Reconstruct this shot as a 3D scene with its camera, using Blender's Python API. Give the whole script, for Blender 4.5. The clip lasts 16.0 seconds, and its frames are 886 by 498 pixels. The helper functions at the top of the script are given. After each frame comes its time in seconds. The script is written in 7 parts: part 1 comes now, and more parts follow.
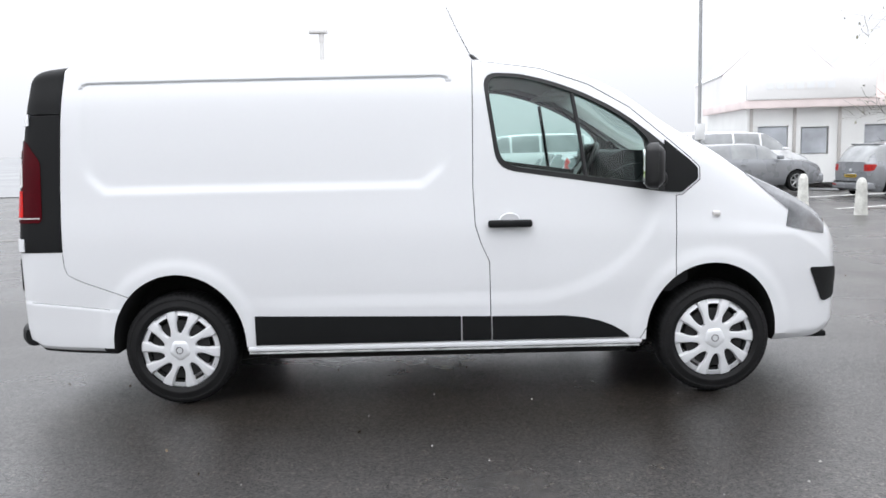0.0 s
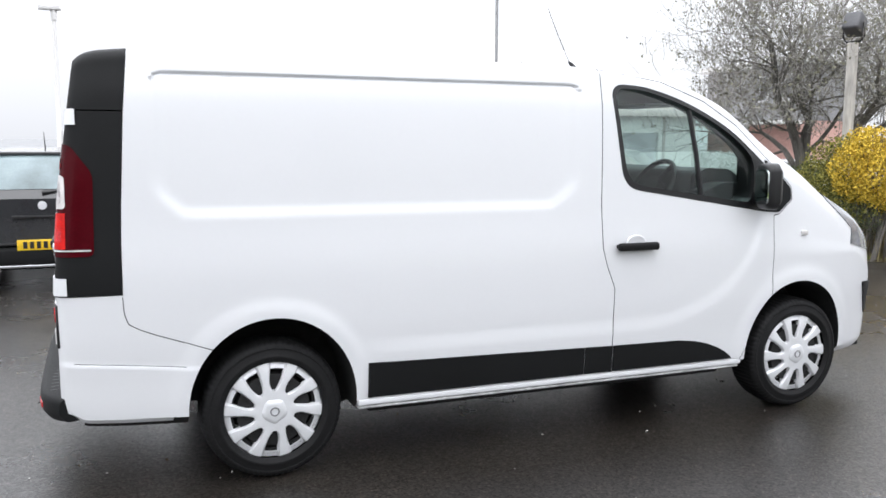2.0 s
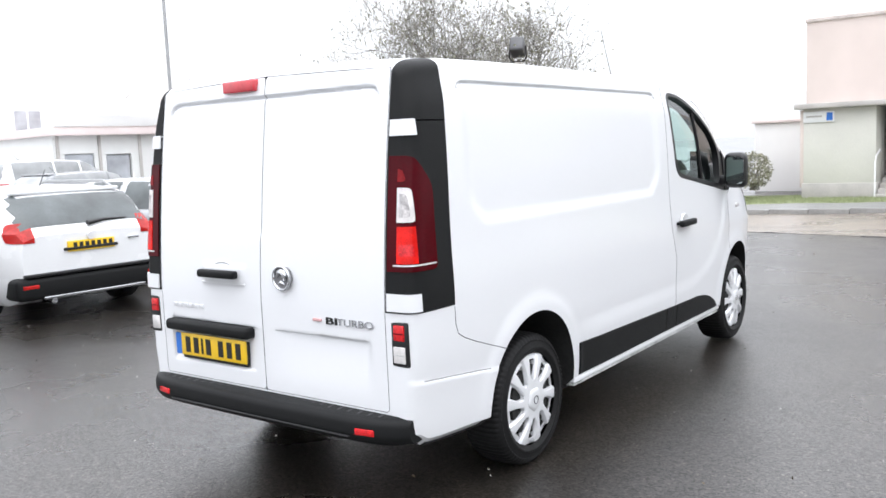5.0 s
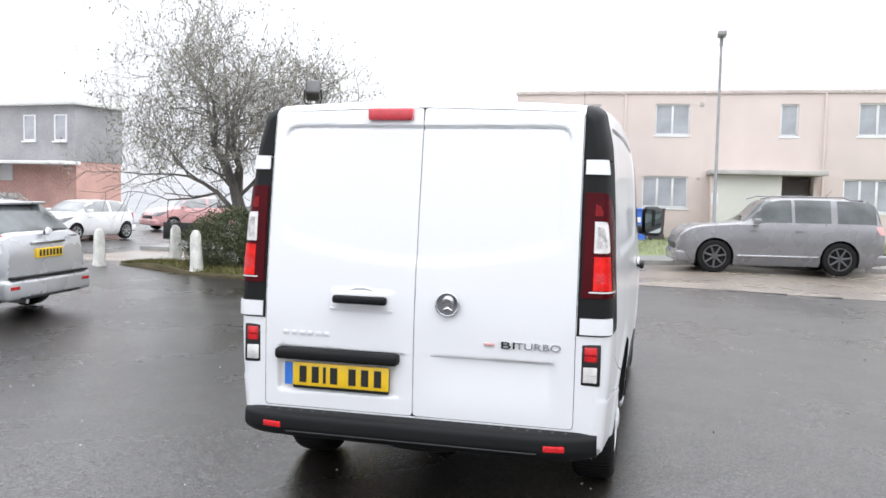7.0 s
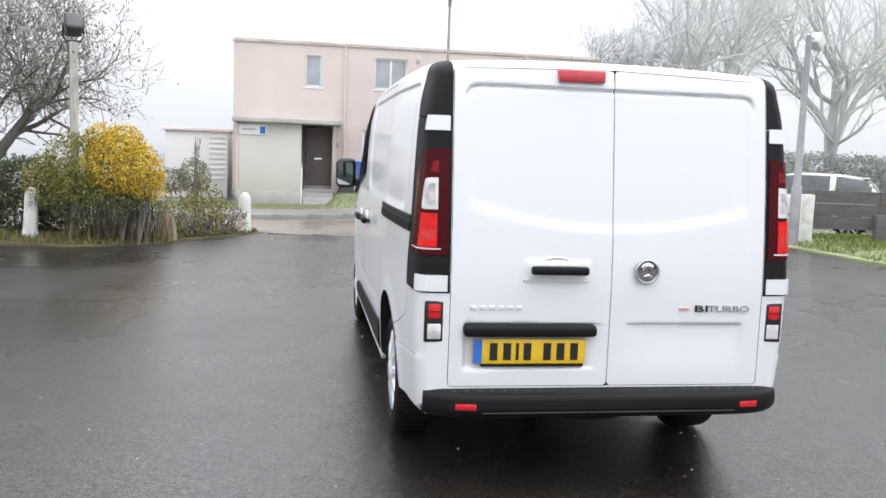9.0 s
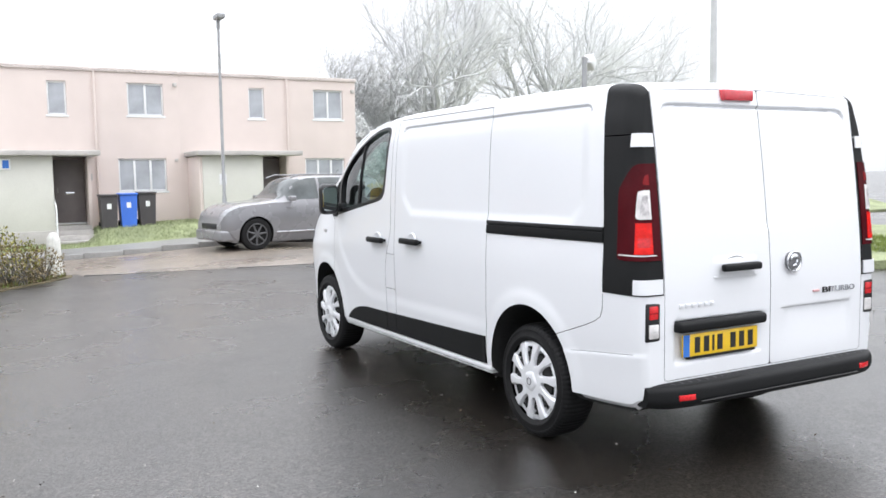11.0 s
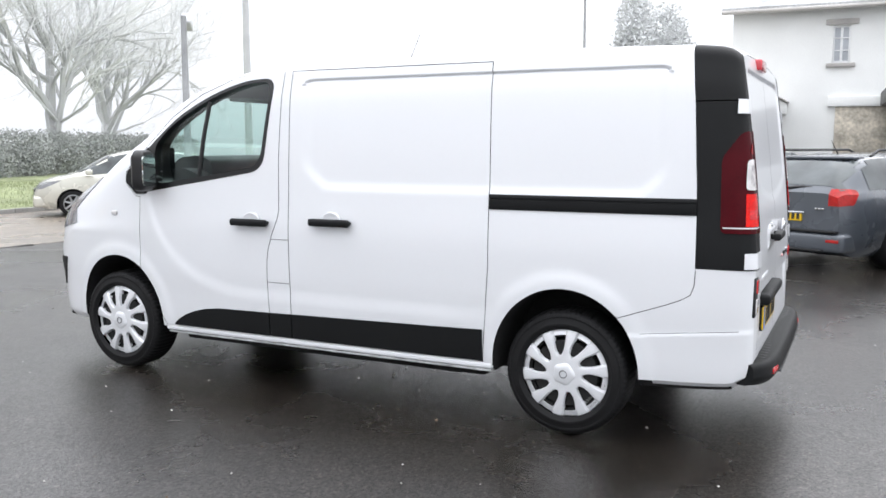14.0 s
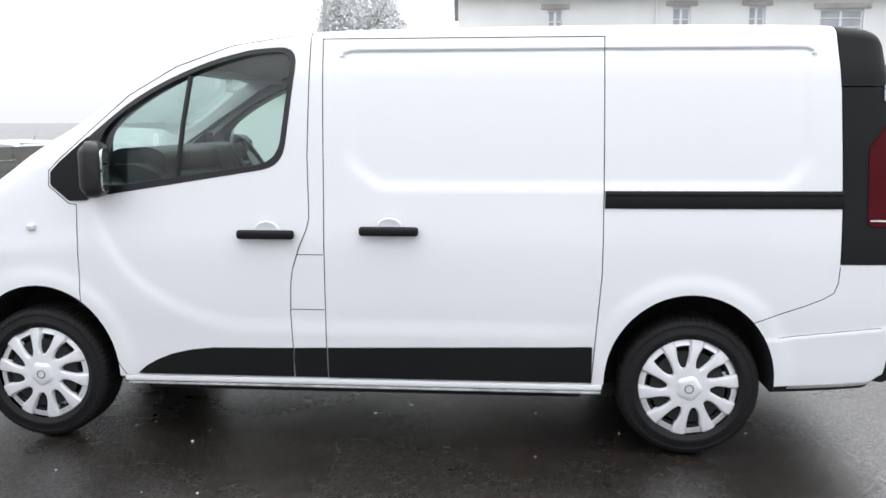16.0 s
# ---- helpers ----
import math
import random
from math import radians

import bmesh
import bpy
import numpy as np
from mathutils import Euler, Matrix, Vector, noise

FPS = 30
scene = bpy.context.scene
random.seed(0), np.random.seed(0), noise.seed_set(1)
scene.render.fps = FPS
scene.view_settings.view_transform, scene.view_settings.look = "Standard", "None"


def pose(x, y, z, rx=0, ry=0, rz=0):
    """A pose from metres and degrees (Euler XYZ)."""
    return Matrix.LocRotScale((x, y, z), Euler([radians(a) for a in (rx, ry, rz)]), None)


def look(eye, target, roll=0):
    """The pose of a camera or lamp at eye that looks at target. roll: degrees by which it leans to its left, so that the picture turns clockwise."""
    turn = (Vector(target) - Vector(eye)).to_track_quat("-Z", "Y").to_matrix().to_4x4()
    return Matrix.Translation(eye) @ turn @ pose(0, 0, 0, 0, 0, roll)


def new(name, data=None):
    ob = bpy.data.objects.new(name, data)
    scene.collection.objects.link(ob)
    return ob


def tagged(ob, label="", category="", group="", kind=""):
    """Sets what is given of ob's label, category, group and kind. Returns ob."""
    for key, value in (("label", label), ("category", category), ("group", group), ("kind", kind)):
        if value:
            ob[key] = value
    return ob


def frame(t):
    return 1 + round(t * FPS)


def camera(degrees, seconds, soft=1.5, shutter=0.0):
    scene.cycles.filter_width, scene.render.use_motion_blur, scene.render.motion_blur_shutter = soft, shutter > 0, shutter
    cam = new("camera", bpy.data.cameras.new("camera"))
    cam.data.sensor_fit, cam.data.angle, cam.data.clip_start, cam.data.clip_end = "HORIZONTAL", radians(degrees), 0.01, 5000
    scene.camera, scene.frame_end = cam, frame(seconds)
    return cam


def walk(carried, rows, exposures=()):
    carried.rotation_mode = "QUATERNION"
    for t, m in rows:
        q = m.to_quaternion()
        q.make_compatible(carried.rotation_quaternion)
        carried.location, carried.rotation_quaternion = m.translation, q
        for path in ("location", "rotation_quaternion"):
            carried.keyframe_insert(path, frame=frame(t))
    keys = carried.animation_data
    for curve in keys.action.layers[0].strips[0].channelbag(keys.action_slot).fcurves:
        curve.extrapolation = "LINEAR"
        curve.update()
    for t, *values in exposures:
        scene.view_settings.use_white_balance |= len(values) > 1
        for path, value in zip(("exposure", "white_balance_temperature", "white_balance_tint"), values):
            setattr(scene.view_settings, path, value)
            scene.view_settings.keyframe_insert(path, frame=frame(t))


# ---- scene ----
cam = camera(54.6, 16.0, soft=1.6)
PATH = [
    (0, (1.517, -5.784, 1.464), (1.524, -3.798, 1.228), -1.3),
    (0.5, (0.892, -5.554, 1.519), (1.001, -3.569, 1.301), -1.1),
    (1, (0.359, -5.33, 1.556), (0.647, -3.369, 1.289), -1.0),
    (1.5, (-0.139, -5.01, 1.544), (0.345, -3.087, 1.286), 0.5),
    (2, (-0.7, -4.768, 1.577), (0.033, -2.924, 1.326), 0.3),
    (2.5, (-1.223, -4.444, 1.568), (-0.374, -2.647, 1.344), -1.1),
    (3, (-1.819, -4.123, 1.543), (-0.875, -2.375, 1.312), -1.4),
    (3.2, (-2.04, -4.004, 1.577), (-1.022, -2.301, 1.332), -0.5),
    (5.3, (-3.832, -2.771, 1.573), (-2.143, -1.728, 1.332), -0.5),
    (5.5, (-4.023, -2.581, 1.597), (-2.283, -1.626, 1.356), 0.9),
    (6, (-4.294, -2.143, 1.577), (-2.501, -1.279, 1.384), -1.4),
    (6.5, (-4.582, -1.635, 1.56), (-2.684, -1.022, 1.412), 1.3),
    (7, (-4.727, -1.08, 1.54), (-2.79, -0.599, 1.408), 1.3),
    (7.5, (-4.778, -0.459, 1.546), (-2.819, -0.082, 1.395), 1.0),
    (8, (-4.814, 0.153, 1.523), (-2.832, 0.316, 1.308), 3.1),
    (8.5, (-4.705, 0.788, 1.544), (-2.719, 0.754, 1.311), 4.4),
    (9, (-4.623, 1.414, 1.533), (-2.663, 1.085, 1.311), 2.1),
    (9.5, (-4.417, 1.962, 1.529), (-2.502, 1.421, 1.331), 0.8),
    (10, (-4.343, 2.603, 1.534), (-2.493, 1.87, 1.334), -1.7),
    (10.2, (-4.319, 2.843, 1.514), (-2.489, 2.064, 1.301), -0.7),
    (12.3, (-3.002, 4.685, 1.5), (-1.585, 3.287, 1.308), -1.0),
    (12.5, (-2.839, 4.777, 1.517), (-1.511, 3.3, 1.28), 1.0),
    (13, (-2.35, 4.899, 1.497), (-1.153, 3.317, 1.243), -1.8),
    (13.5, (-1.833, 4.976, 1.49), (-0.733, 3.323, 1.253), 0.6),
    (14, (-1.348, 5.016, 1.484), (-0.466, 3.237, 1.247), -0.0),
    (14.5, (-0.793, 4.996, 1.506), (-0.012, 3.167, 1.291), -0.1),
    (15, (-0.256, 4.991, 1.504), (0.282, 3.082, 1.249), -2.2),
    (15.5, (0.29, 4.932, 1.507), (0.667, 2.985, 1.247), -2.3),
    (16, (0.815, 4.797, 1.547), (0.976, 2.825, 1.253), -0.1),
]
walk(cam, [(t, look(eye, target, roll)) for t, eye, target, roll in PATH],
     [(0, 0.14), (1.5, 0.2), (3, 0.22), (5.5, 0.43), (6.5, 0.36), (7.2, 0.25), (8.2, 0.14), (9, 0.17), (10, 0.29), (12.5, 0.44), (13.5, 0.38), (14.5, 0.32), (16, 0.31)])

# ---- light: thick white fog, no visible sun ----
world = bpy.data.worlds.new("fog_sky")
scene.world = world
world.use_nodes = True
wn, wl = world.node_tree.nodes, world.node_tree.links
sky = wn.new("ShaderNodeTexSky")
sky.sky_type, sky.sun_disc = "NISHITA", False
sky.sun_elevation, sky.sun_rotation = radians(32), radians(200)
sky.air_density, sky.dust_density, sky.ozone_density = 1.0, 8.0, 1.0
grey_sky = wn.new("ShaderNodeHueSaturation")
grey_sky.inputs["Saturation"].default_value = 0.04
wl.new(sky.outputs["Color"], grey_sky.inputs["Color"])
fog_mix = wn.new("ShaderNodeMix")
fog_mix.data_type = "RGBA"
fog_mix.inputs["Factor"].default_value = 0.93
wl.new(grey_sky.outputs["Color"], fog_mix.inputs["A"])
# overcast: the fog is brightest overhead and dimmer towards the horizon
sky_way, sky_up, sky_rise, fog_colour = wn.new("ShaderNodeTexCoord"), wn.new("ShaderNodeSeparateXYZ"), wn.new("ShaderNodeMapRange"), wn.new("ShaderNodeVectorMath")
wl.new(sky_way.outputs["Generated"], sky_up.inputs["Vector"])
wl.new(sky_up.outputs["Z"], sky_rise.inputs["Value"])
sky_rise.inputs["To Min"].default_value, sky_rise.inputs["To Max"].default_value = 0.47, 1.62
fog_colour.operation = "SCALE"
fog_colour.inputs[0].default_value = (17.1, 17.55, 18.7)
wl.new(sky_rise.outputs["Result"], fog_colour.inputs["Scale"])
wl.new(fog_colour.outputs["Vector"], fog_mix.inputs["B"])
wl.new(fog_mix.outputs["Result"], wn["Background"].inputs["Color"])
wn["Background"].inputs["Strength"].default_value = 0.1

sun = new("sun", bpy.data.lights.new("sun", "SUN"))
sun.data.energy, sun.data.angle, sun.data.color = 0.5, radians(60), (1, 0.98, 0.95)
sun.matrix_world = look((0, 0, 20), (5, 7, 0))


# ---- materials ----
def material(name, colour, rough=0.5, metal=0.0, grain=0.0, grain_scale=40.0, bump=0.0, patch=0.0, patch_scale=1.5,
             coat=0.0, spec=0.5, stretch=(1, 1, 1), trans=0.0, emit=0.0, rough_var=0.0):
    """A node material: base colour with fine grain and broad patches, bump and roughness variation at real-world size."""
    m = bpy.data.materials.new(name)
    m.use_nodes = True
    n, l = m.node_tree.nodes, m.node_tree.links
    b = n["Principled BSDF"]
    b.inputs["Base Color"].default_value = (*colour, 1)
    b.inputs["Roughness"].default_value = rough
    b.inputs["Metallic"].default_value = metal
    b.inputs["Coat Weight"].default_value = coat
    b.inputs["Coat Roughness"].default_value = 0.08
    b.inputs["Specular IOR Level"].default_value = spec
    b.inputs["Transmission Weight"].default_value = trans
    if emit:
        b.inputs["Emission Color"].default_value = (*colour, 1)
        b.inputs["Emission Strength"].default_value = emit
    if not (grain or bump or patch or rough_var):
        return m
    co = n.new("ShaderNodeTexCoord")
    mp = n.new("ShaderNodeMapping")
    mp.inputs["Scale"].default_value = stretch
    l.new(co.outputs["Object"], mp.inputs["Vector"])

    def tex(scale, detail):
        t = n.new("ShaderNodeTexNoise")
        t.inputs["Scale"].default_value, t.inputs["Detail"].default_value = scale, detail
        l.new(mp.outputs["Vector"], t.inputs["Vector"])
        return t

    fine, broad = tex(grain_scale, 6), tex(patch_scale, 5)

    def shade(factor, amount, src):
        r = n.new("ShaderNodeMapRange")
        r.inputs["From Min"].default_value, r.inputs["From Max"].default_value = 0.3, 0.7
        r.inputs["To Min"].default_value, r.inputs["To Max"].default_value = 1 - amount, 1 + amount
        l.new(factor, r.inputs["Value"])
        mul = n.new("ShaderNodeVectorMath")
        mul.operation = "SCALE"
        if src is None:
            mul.inputs[0].default_value = colour
        else:
            l.new(src, mul.inputs[0])
        l.new(r.outputs["Result"], mul.inputs["Scale"])
        return mul.outputs["Vector"]

    c = shade(broad.outputs["Fac"], patch, None)
    c = shade(fine.outputs["Fac"], grain, c)
    l.new(c, b.inputs["Base Color"])
    if rough_var:
        r = n.new("ShaderNodeMapRange")
        r.inputs["From Min"].default_value, r.inputs["From Max"].default_value = 0.35, 0.65
        r.inputs["To Min"].default_value, r.inputs["To Max"].default_value = max(0.02, rough - rough_var), rough + rough_var
        l.new(broad.outputs["Fac"], r.inputs["Value"])
        l.new(r.outputs["Result"], b.inputs["Roughness"])
    if bump:
        bp = n.new("ShaderNodeBump")
        bp.inputs["Strength"].default_value, bp.inputs["Distance"].default_value = 1.0, bump
        l.new(fine.outputs["Fac"], bp.inputs["Height"])
        l.new(bp.outputs["Normal"], b.inputs["Normal"])
    return m


def glass(name, tint, alpha, rough=0.02):
    """Thin window glass: clear with a mirror sheen that grows at grazing angles."""
    m = bpy.data.materials.new(name)
    m.use_nodes = True
    n, l = m.node_tree.nodes, m.node_tree.links
    n.remove(n["Principled BSDF"])
    clear, gloss, mix = n.new("ShaderNodeBsdfTransparent"), n.new("ShaderNodeBsdfGlossy"), n.new("ShaderNodeMixShader")
    facing, power, range_ = n.new("ShaderNodeLayerWeight"), n.new("ShaderNodeMath"), n.new("ShaderNodeMath")
    clear.inputs["Color"].default_value = (*tint, 1)
    gloss.inputs["Roughness"].default_value = rough
    gloss.inputs["Color"].default_value = (alpha, alpha, alpha, 1)
    power.operation, range_.operation = "POWER", "MULTIPLY_ADD"
    power.inputs[1].default_value = 4.0
    range_.inputs[1].default_value, range_.inputs[2].default_value = 0.85, 0.045
    facing.inputs["Blend"].default_value = 0.5
    l.new(facing.outputs["Facing"], power.inputs[0])
    l.new(power.outputs["Value"], range_.inputs[0])
    l.new(range_.outputs["Value"], mix.inputs["Fac"])
    l.new(clear.outputs["BSDF"], mix.inputs[1])
    l.new(gloss.outputs["BSDF"], mix.inputs[2])
    l.new(mix.outputs["Shader"], n["Material Output"].inputs["Surface"])
    return m


WHITE = material("white_van_paint", (0.735, 0.745, 0.765), 0.32, coat=0.6, patch=0.004, grain=0.004, grain_scale=60, patch_scale=2.5, rough_var=0.015)
BLACK = material("textured_black_plastic", (0.006, 0.0065, 0.007), 0.55, spec=0.22, grain=0.2, grain_scale=260, bump=0.0006, patch=0.12, patch_scale=4)
TRIM = material("dark_window_trim", (0.007, 0.007, 0.008), 0.38, patch=0.1, patch_scale=5, grain=0.08)
WELL = material("dark_underbody", (0.010, 0.010, 0.010), 0.9, grain=0.3, grain_scale=50, bump=0.004, patch=0.3, patch_scale=6)
RUBBER = material("wet_tyre_rubber", (0.008, 0.008, 0.0085), 0.62, spec=0.22, grain=0.25, grain_scale=120, bump=0.0008, patch=0.25, patch_scale=7)
SILVER = material("silver_wheel_paint", (0.74, 0.75, 0.77), 0.36, metal=0.25, coat=0.2, grain=0.03, grain_scale=300, patch=0.05, patch_scale=9)
CHROME = material("chrome", (0.62, 0.63, 0.65), 0.12, metal=1.0, patch=0.1, patch_scale=15)
SILL = material("grey_sill_flange", (0.45, 0.46, 0.46), 0.6, patch=0.4, patch_scale=9, grain=0.2)
SEAM = material("seam_shadow_rubber", (0.10, 0.10, 0.104), 0.8)
CABIN = material("dark_grey_cabin_plastic", (0.018, 0.019, 0.021), 0.6, grain=0.15, grain_scale=180, bump=0.0005, patch=0.15, patch_scale=6)
CABIN_PALE = material("pale_grey_headlining", (0.60, 0.60, 0.59), 0.85, grain=0.06, grain_scale=120, patch=0.08, patch_scale=4)
LAMP_DARK = material("dark_red_lens", (0.060, 0.002, 0.005), 0.16, coat=0.0, spec=0.12, grain=0.10, grain_scale=140, patch=0.12, patch_scale=12)
LAMP_RED = material("bright_red_lens", (0.66, 0.010, 0.007), 0.20, coat=0.05, spec=0.25, grain=0.16, grain_scale=200, patch=0.28, patch_scale=14)
LAMP_MID = material("mid_red_lens", (0.20, 0.006, 0.009), 0.2, spec=0.2, grain=0.12, grain_scale=160, patch=0.15, patch_scale=14)
LAMP_CORE = material("grey_bulb_reflector", (0.44, 0.42, 0.42), 0.25, spec=0.4, grain=0.12, grain_scale=120, patch=0.4, patch_scale=30)
LAMP_BRIGHT = material("red_reflector_lens", (0.58, 0.010, 0.014), 0.2, coat=0.3, grain=0.3, grain_scale=160, patch=0.2, patch_scale=40)
LAMP_CLEAR = material("clear_lens", (0.66, 0.64, 0.63), 0.12, coat=0.6, grain=0.08, grain_scale=160, patch=0.22, patch_scale=16)
PLATE = material("yellow_reflective_plate", (0.78, 0.50, 0.015), 0.35, coat=0.3, patch=0.04, patch_scale=12, grain=0.02)
PLATE_BLUE = material("blue_plate_band", (0.03, 0.16, 0.55), 0.4, patch=0.05, patch_scale=20)
INK = material("black_ink", (0.01, 0.01, 0.01), 0.5, patch=0.1, patch_scale=20)
GLASS = glass("window_glass", (0.74, 0.86, 0.83), 1.0)
HEADLAMP = material("headlamp_lens", (0.17, 0.175, 0.185), 0.06, coat=1.0, grain=0.10, grain_scale=60, patch=0.35, patch_scale=7)


# ---- mesh helpers ----
def mesh_of(bm, name, material_list, smooth=None):
    me = bpy.data.meshes.new(name)
    bm.to_mesh(me)
    bm.free()
    for m in material_list:
        me.materials.append(m)
    if smooth is not None:
        for p in me.polygons:
            p.use_smooth = True
        me.set_sharp_from_angle(angle=radians(smooth))
    return me


def part(name, bm, mat, parent, label="", smooth=35):
    """Links a bmesh as ONE mesh object under a thing or a part."""
    ob = new(name, mesh_of(bm, name, mat if isinstance(mat, (list, tuple)) else [mat], smooth))
    ob.parent = parent
    if label:
        tagged(ob, label)
    return ob


def thing(name, label, category, at=None, group="", kind=""):
    ob = new(name)
    ob.empty_display_size = 0.2
    if at is not None:
        ob.matrix_world = at
    return tagged(ob, label, category, group, kind)


def solid(name, bm, mat, label, category="", kind="", group="", smooth=35):
    ob = new(name, mesh_of(bm, name, mat if isinstance(mat, (list, tuple)) else [mat], smooth))
    return tagged(ob, label, category, group, kind)


def box(x0, x1, y0, y1, z0, z1, bevel=0.0, seg=2, bm=None):
    """A box between two corners with rounded edges, added to bm."""
    own = bmesh.new()
    x0, x1, y0, y1, z0, z1 = min(x0, x1), max(x0, x1), min(y0, y1), max(y0, y1), min(z0, z1), max(z0, z1)
    bmesh.ops.create_cube(own, size=1.0)
    for v in own.verts:
        v.co = Vector(((x0 + x1) / 2 + v.co.x * (x1 - x0), (y0 + y1) / 2 + v.co.y * (y1 - y0), (z0 + z1) / 2 + v.co.z * (z1 - z0)))
    if bevel:
        bmesh.ops.bevel(own, geom=own.edges[:], offset=bevel, segments=seg, profile=0.5, affect="EDGES")
    return merge(bm, own)


def merge(bm, own, m=None):
    if m is not None:
        own.transform(m)
    if bm is None:
        return own
    me = bpy.data.meshes.new("tmp")
    own.to_mesh(me)
    own.free()
    bm.from_mesh(me)
    bpy.data.meshes.remove(me)
    return bm


def tube(points, radii, sides=8, bm=None, closed=False):
    """A round bar through points with a radius at each."""
    own = bm or bmesh.new()
    pts = [Vector(p) for p in points]
    rings = []
    side = None
    for i, p in enumerate(pts):
        a, b = pts[i - 1] if (i or closed) else pts[0], pts[(i + 1) % len(pts)] if (i + 1 < len(pts) or closed) else pts[-1]
        d = (b - a).normalized()
        if side is None:
            side = d.orthogonal().normalized()
        side = (side - d * side.dot(d))
        side = side.normalized() if side.length > 1e-6 else d.orthogonal().normalized()
        up = d.cross(side)
        r = radii[i] if isinstance(radii, (list, tuple)) else radii
        rings.append([own.verts.new(p + side * (r * math.cos(2 * math.pi * k / sides)) + up * (r * math.sin(2 * math.pi * k / sides))) for k in range(sides)])
    n = len(rings)
    for i in range(n if closed else n - 1):
        a, b = rings[i], rings[(i + 1) % n]
        for k in range(sides):
            own.faces.new((a[k], a[(k + 1) % sides], b[(k + 1) % sides], b[k]))
    if not closed:
        own.faces.new(rings[0][::-1])
        own.faces.new(rings[-1])
    return own


def prism(outline, axis, lo, hi, bm=None):
    """A closed prism: an outline of 2D points pushed along axis ('x': points are (y, z); 'y': (x, z); 'z': (x, y)) from lo to hi."""
    own = bm or bmesh.new()

    def at(p, d):
        return {"x": (d, p[0], p[1]), "y": (p[0], d, p[1]), "z": (p[0], p[1], d)}[axis]

    a = [own.verts.new(at(p, lo)) for p in outline]
    b = [own.verts.new(at(p, hi)) for p in outline]
    n = len(outline)
    fs = [own.faces.new(a[::-1]), own.faces.new(b)] + [own.faces.new((a[i], a[(i + 1) % n], b[(i + 1) % n], b[i])) for i in range(n)]
    bmesh.ops.recalc_face_normals(own, faces=fs)
    return own


def offset_outline(pts, d):
    """The outline grown outwards by d (shrunk where d < 0)."""
    area = sum(pts[i - 1][0] * pts[i][1] - pts[i][0] * pts[i - 1][1] for i in range(len(pts)))
    sgn = 1 if area > 0 else -1
    out = []
    for i in range(len(pts)):
        p, q, r = Vector(pts[i - 1]), Vector(pts[i]), Vector(pts[(i + 1) % len(pts)])
        e, f = (q - p).normalized(), (r - q).normalized()
        n1, n2 = Vector((e.y, -e.x)) * sgn, Vector((f.y, -f.x)) * sgn
        n = n1 + n2
        n = n / max(0.35, n.dot(n1)) if n.length > 1e-6 else n1
        out.append(tuple(q + n * d))
    return out


def rounded(pts, r, seg=5):
    """The outline with its corners rounded by about r."""
    out = []
    for i in range(len(pts)):
        p, q, s = Vector(pts[i - 1]), Vector(pts[i]), Vector(pts[(i + 1) % len(pts)])
        ra, rb = min(r, (p - q).length * 0.45), min(r, (s - q).length * 0.45)
        a, b = q + (p - q).normalized() * ra, q + (s - q).normalized() * rb
        for k in range(seg + 1):
            u = k / seg
            out.append(tuple(a * (1 - u) ** 2 + q * 2 * u * (1 - u) + b * u * u))
    return out


def curve_at(table, x):
    """Smooth interpolation through a table of (x, value) rows."""
    xs = [t[0] for t in table]
    if x <= xs[0]:
        return table[0][1]
    if x >= xs[-1]:
        return table[-1][1]
    i = max(k for k in range(len(xs) - 1) if xs[k] <= x)
    h = xs[i + 1] - xs[i]
    d = [(table[k + 1][1] - table[k][1]) / (xs[k + 1] - xs[k]) for k in range(len(xs) - 1)]

    def slope(k):
        if k == 0 or k == len(xs) - 1:
            return d[0] if k == 0 else d[-1]
        return 0 if d[k - 1] * d[k] <= 0 else 2 * d[k - 1] * d[k] / (d[k - 1] + d[k])

    u = (x - xs[i]) / h
    return ((2 * u ** 3 - 3 * u * u + 1) * table[i][1] + (u ** 3 - 2 * u * u + u) * h * slope(i)
            + (3 * u * u - 2 * u ** 3) * table[i + 1][1] + (u ** 3 - u * u) * h * slope(i + 1))


def step(a, b, x):
    u = min(1.0, max(0.0, (x - a) / (b - a)))
    return u * u * (3 - 2 * u)


def boolean(me_a, me_b, operation):
    """The exact union, difference or intersection of two closed meshes, as a new mesh."""
    a, b = new("tmp_a", me_a), new("tmp_b", me_b)
    mod = a.modifiers.new("b", "BOOLEAN")
    mod.operation, mod.object, mod.solver, mod.material_mode = operation, b, "EXACT", "TRANSFER"
    bpy.context.view_layer.update()
    out = bpy.data.meshes.new_from_object(a.evaluated_get(bpy.context.evaluated_depsgraph_get()))
    bpy.data.objects.remove(a)
    bpy.data.objects.remove(b)
    return out


def cutter(bm, mat):
    return mesh_of(bm, "cutter", [mat])


def part_mesh(name, me, parent, label="", smooth=35):
    for p in me.polygons:
        p.use_smooth = True
    me.set_sharp_from_angle(angle=radians(smooth))
    me.name = name
    ob = new(name, me)
    ob.parent = parent
    if label:
        tagged(ob, label)
    return ob


def mirrored(me):
    """The mesh mirrored to the other side of the lengthwise middle plane."""
    out = me.copy()
    out.transform(Matrix.Diagonal((1, -1, 1, 1)))
    out.flip_normals()
    return out


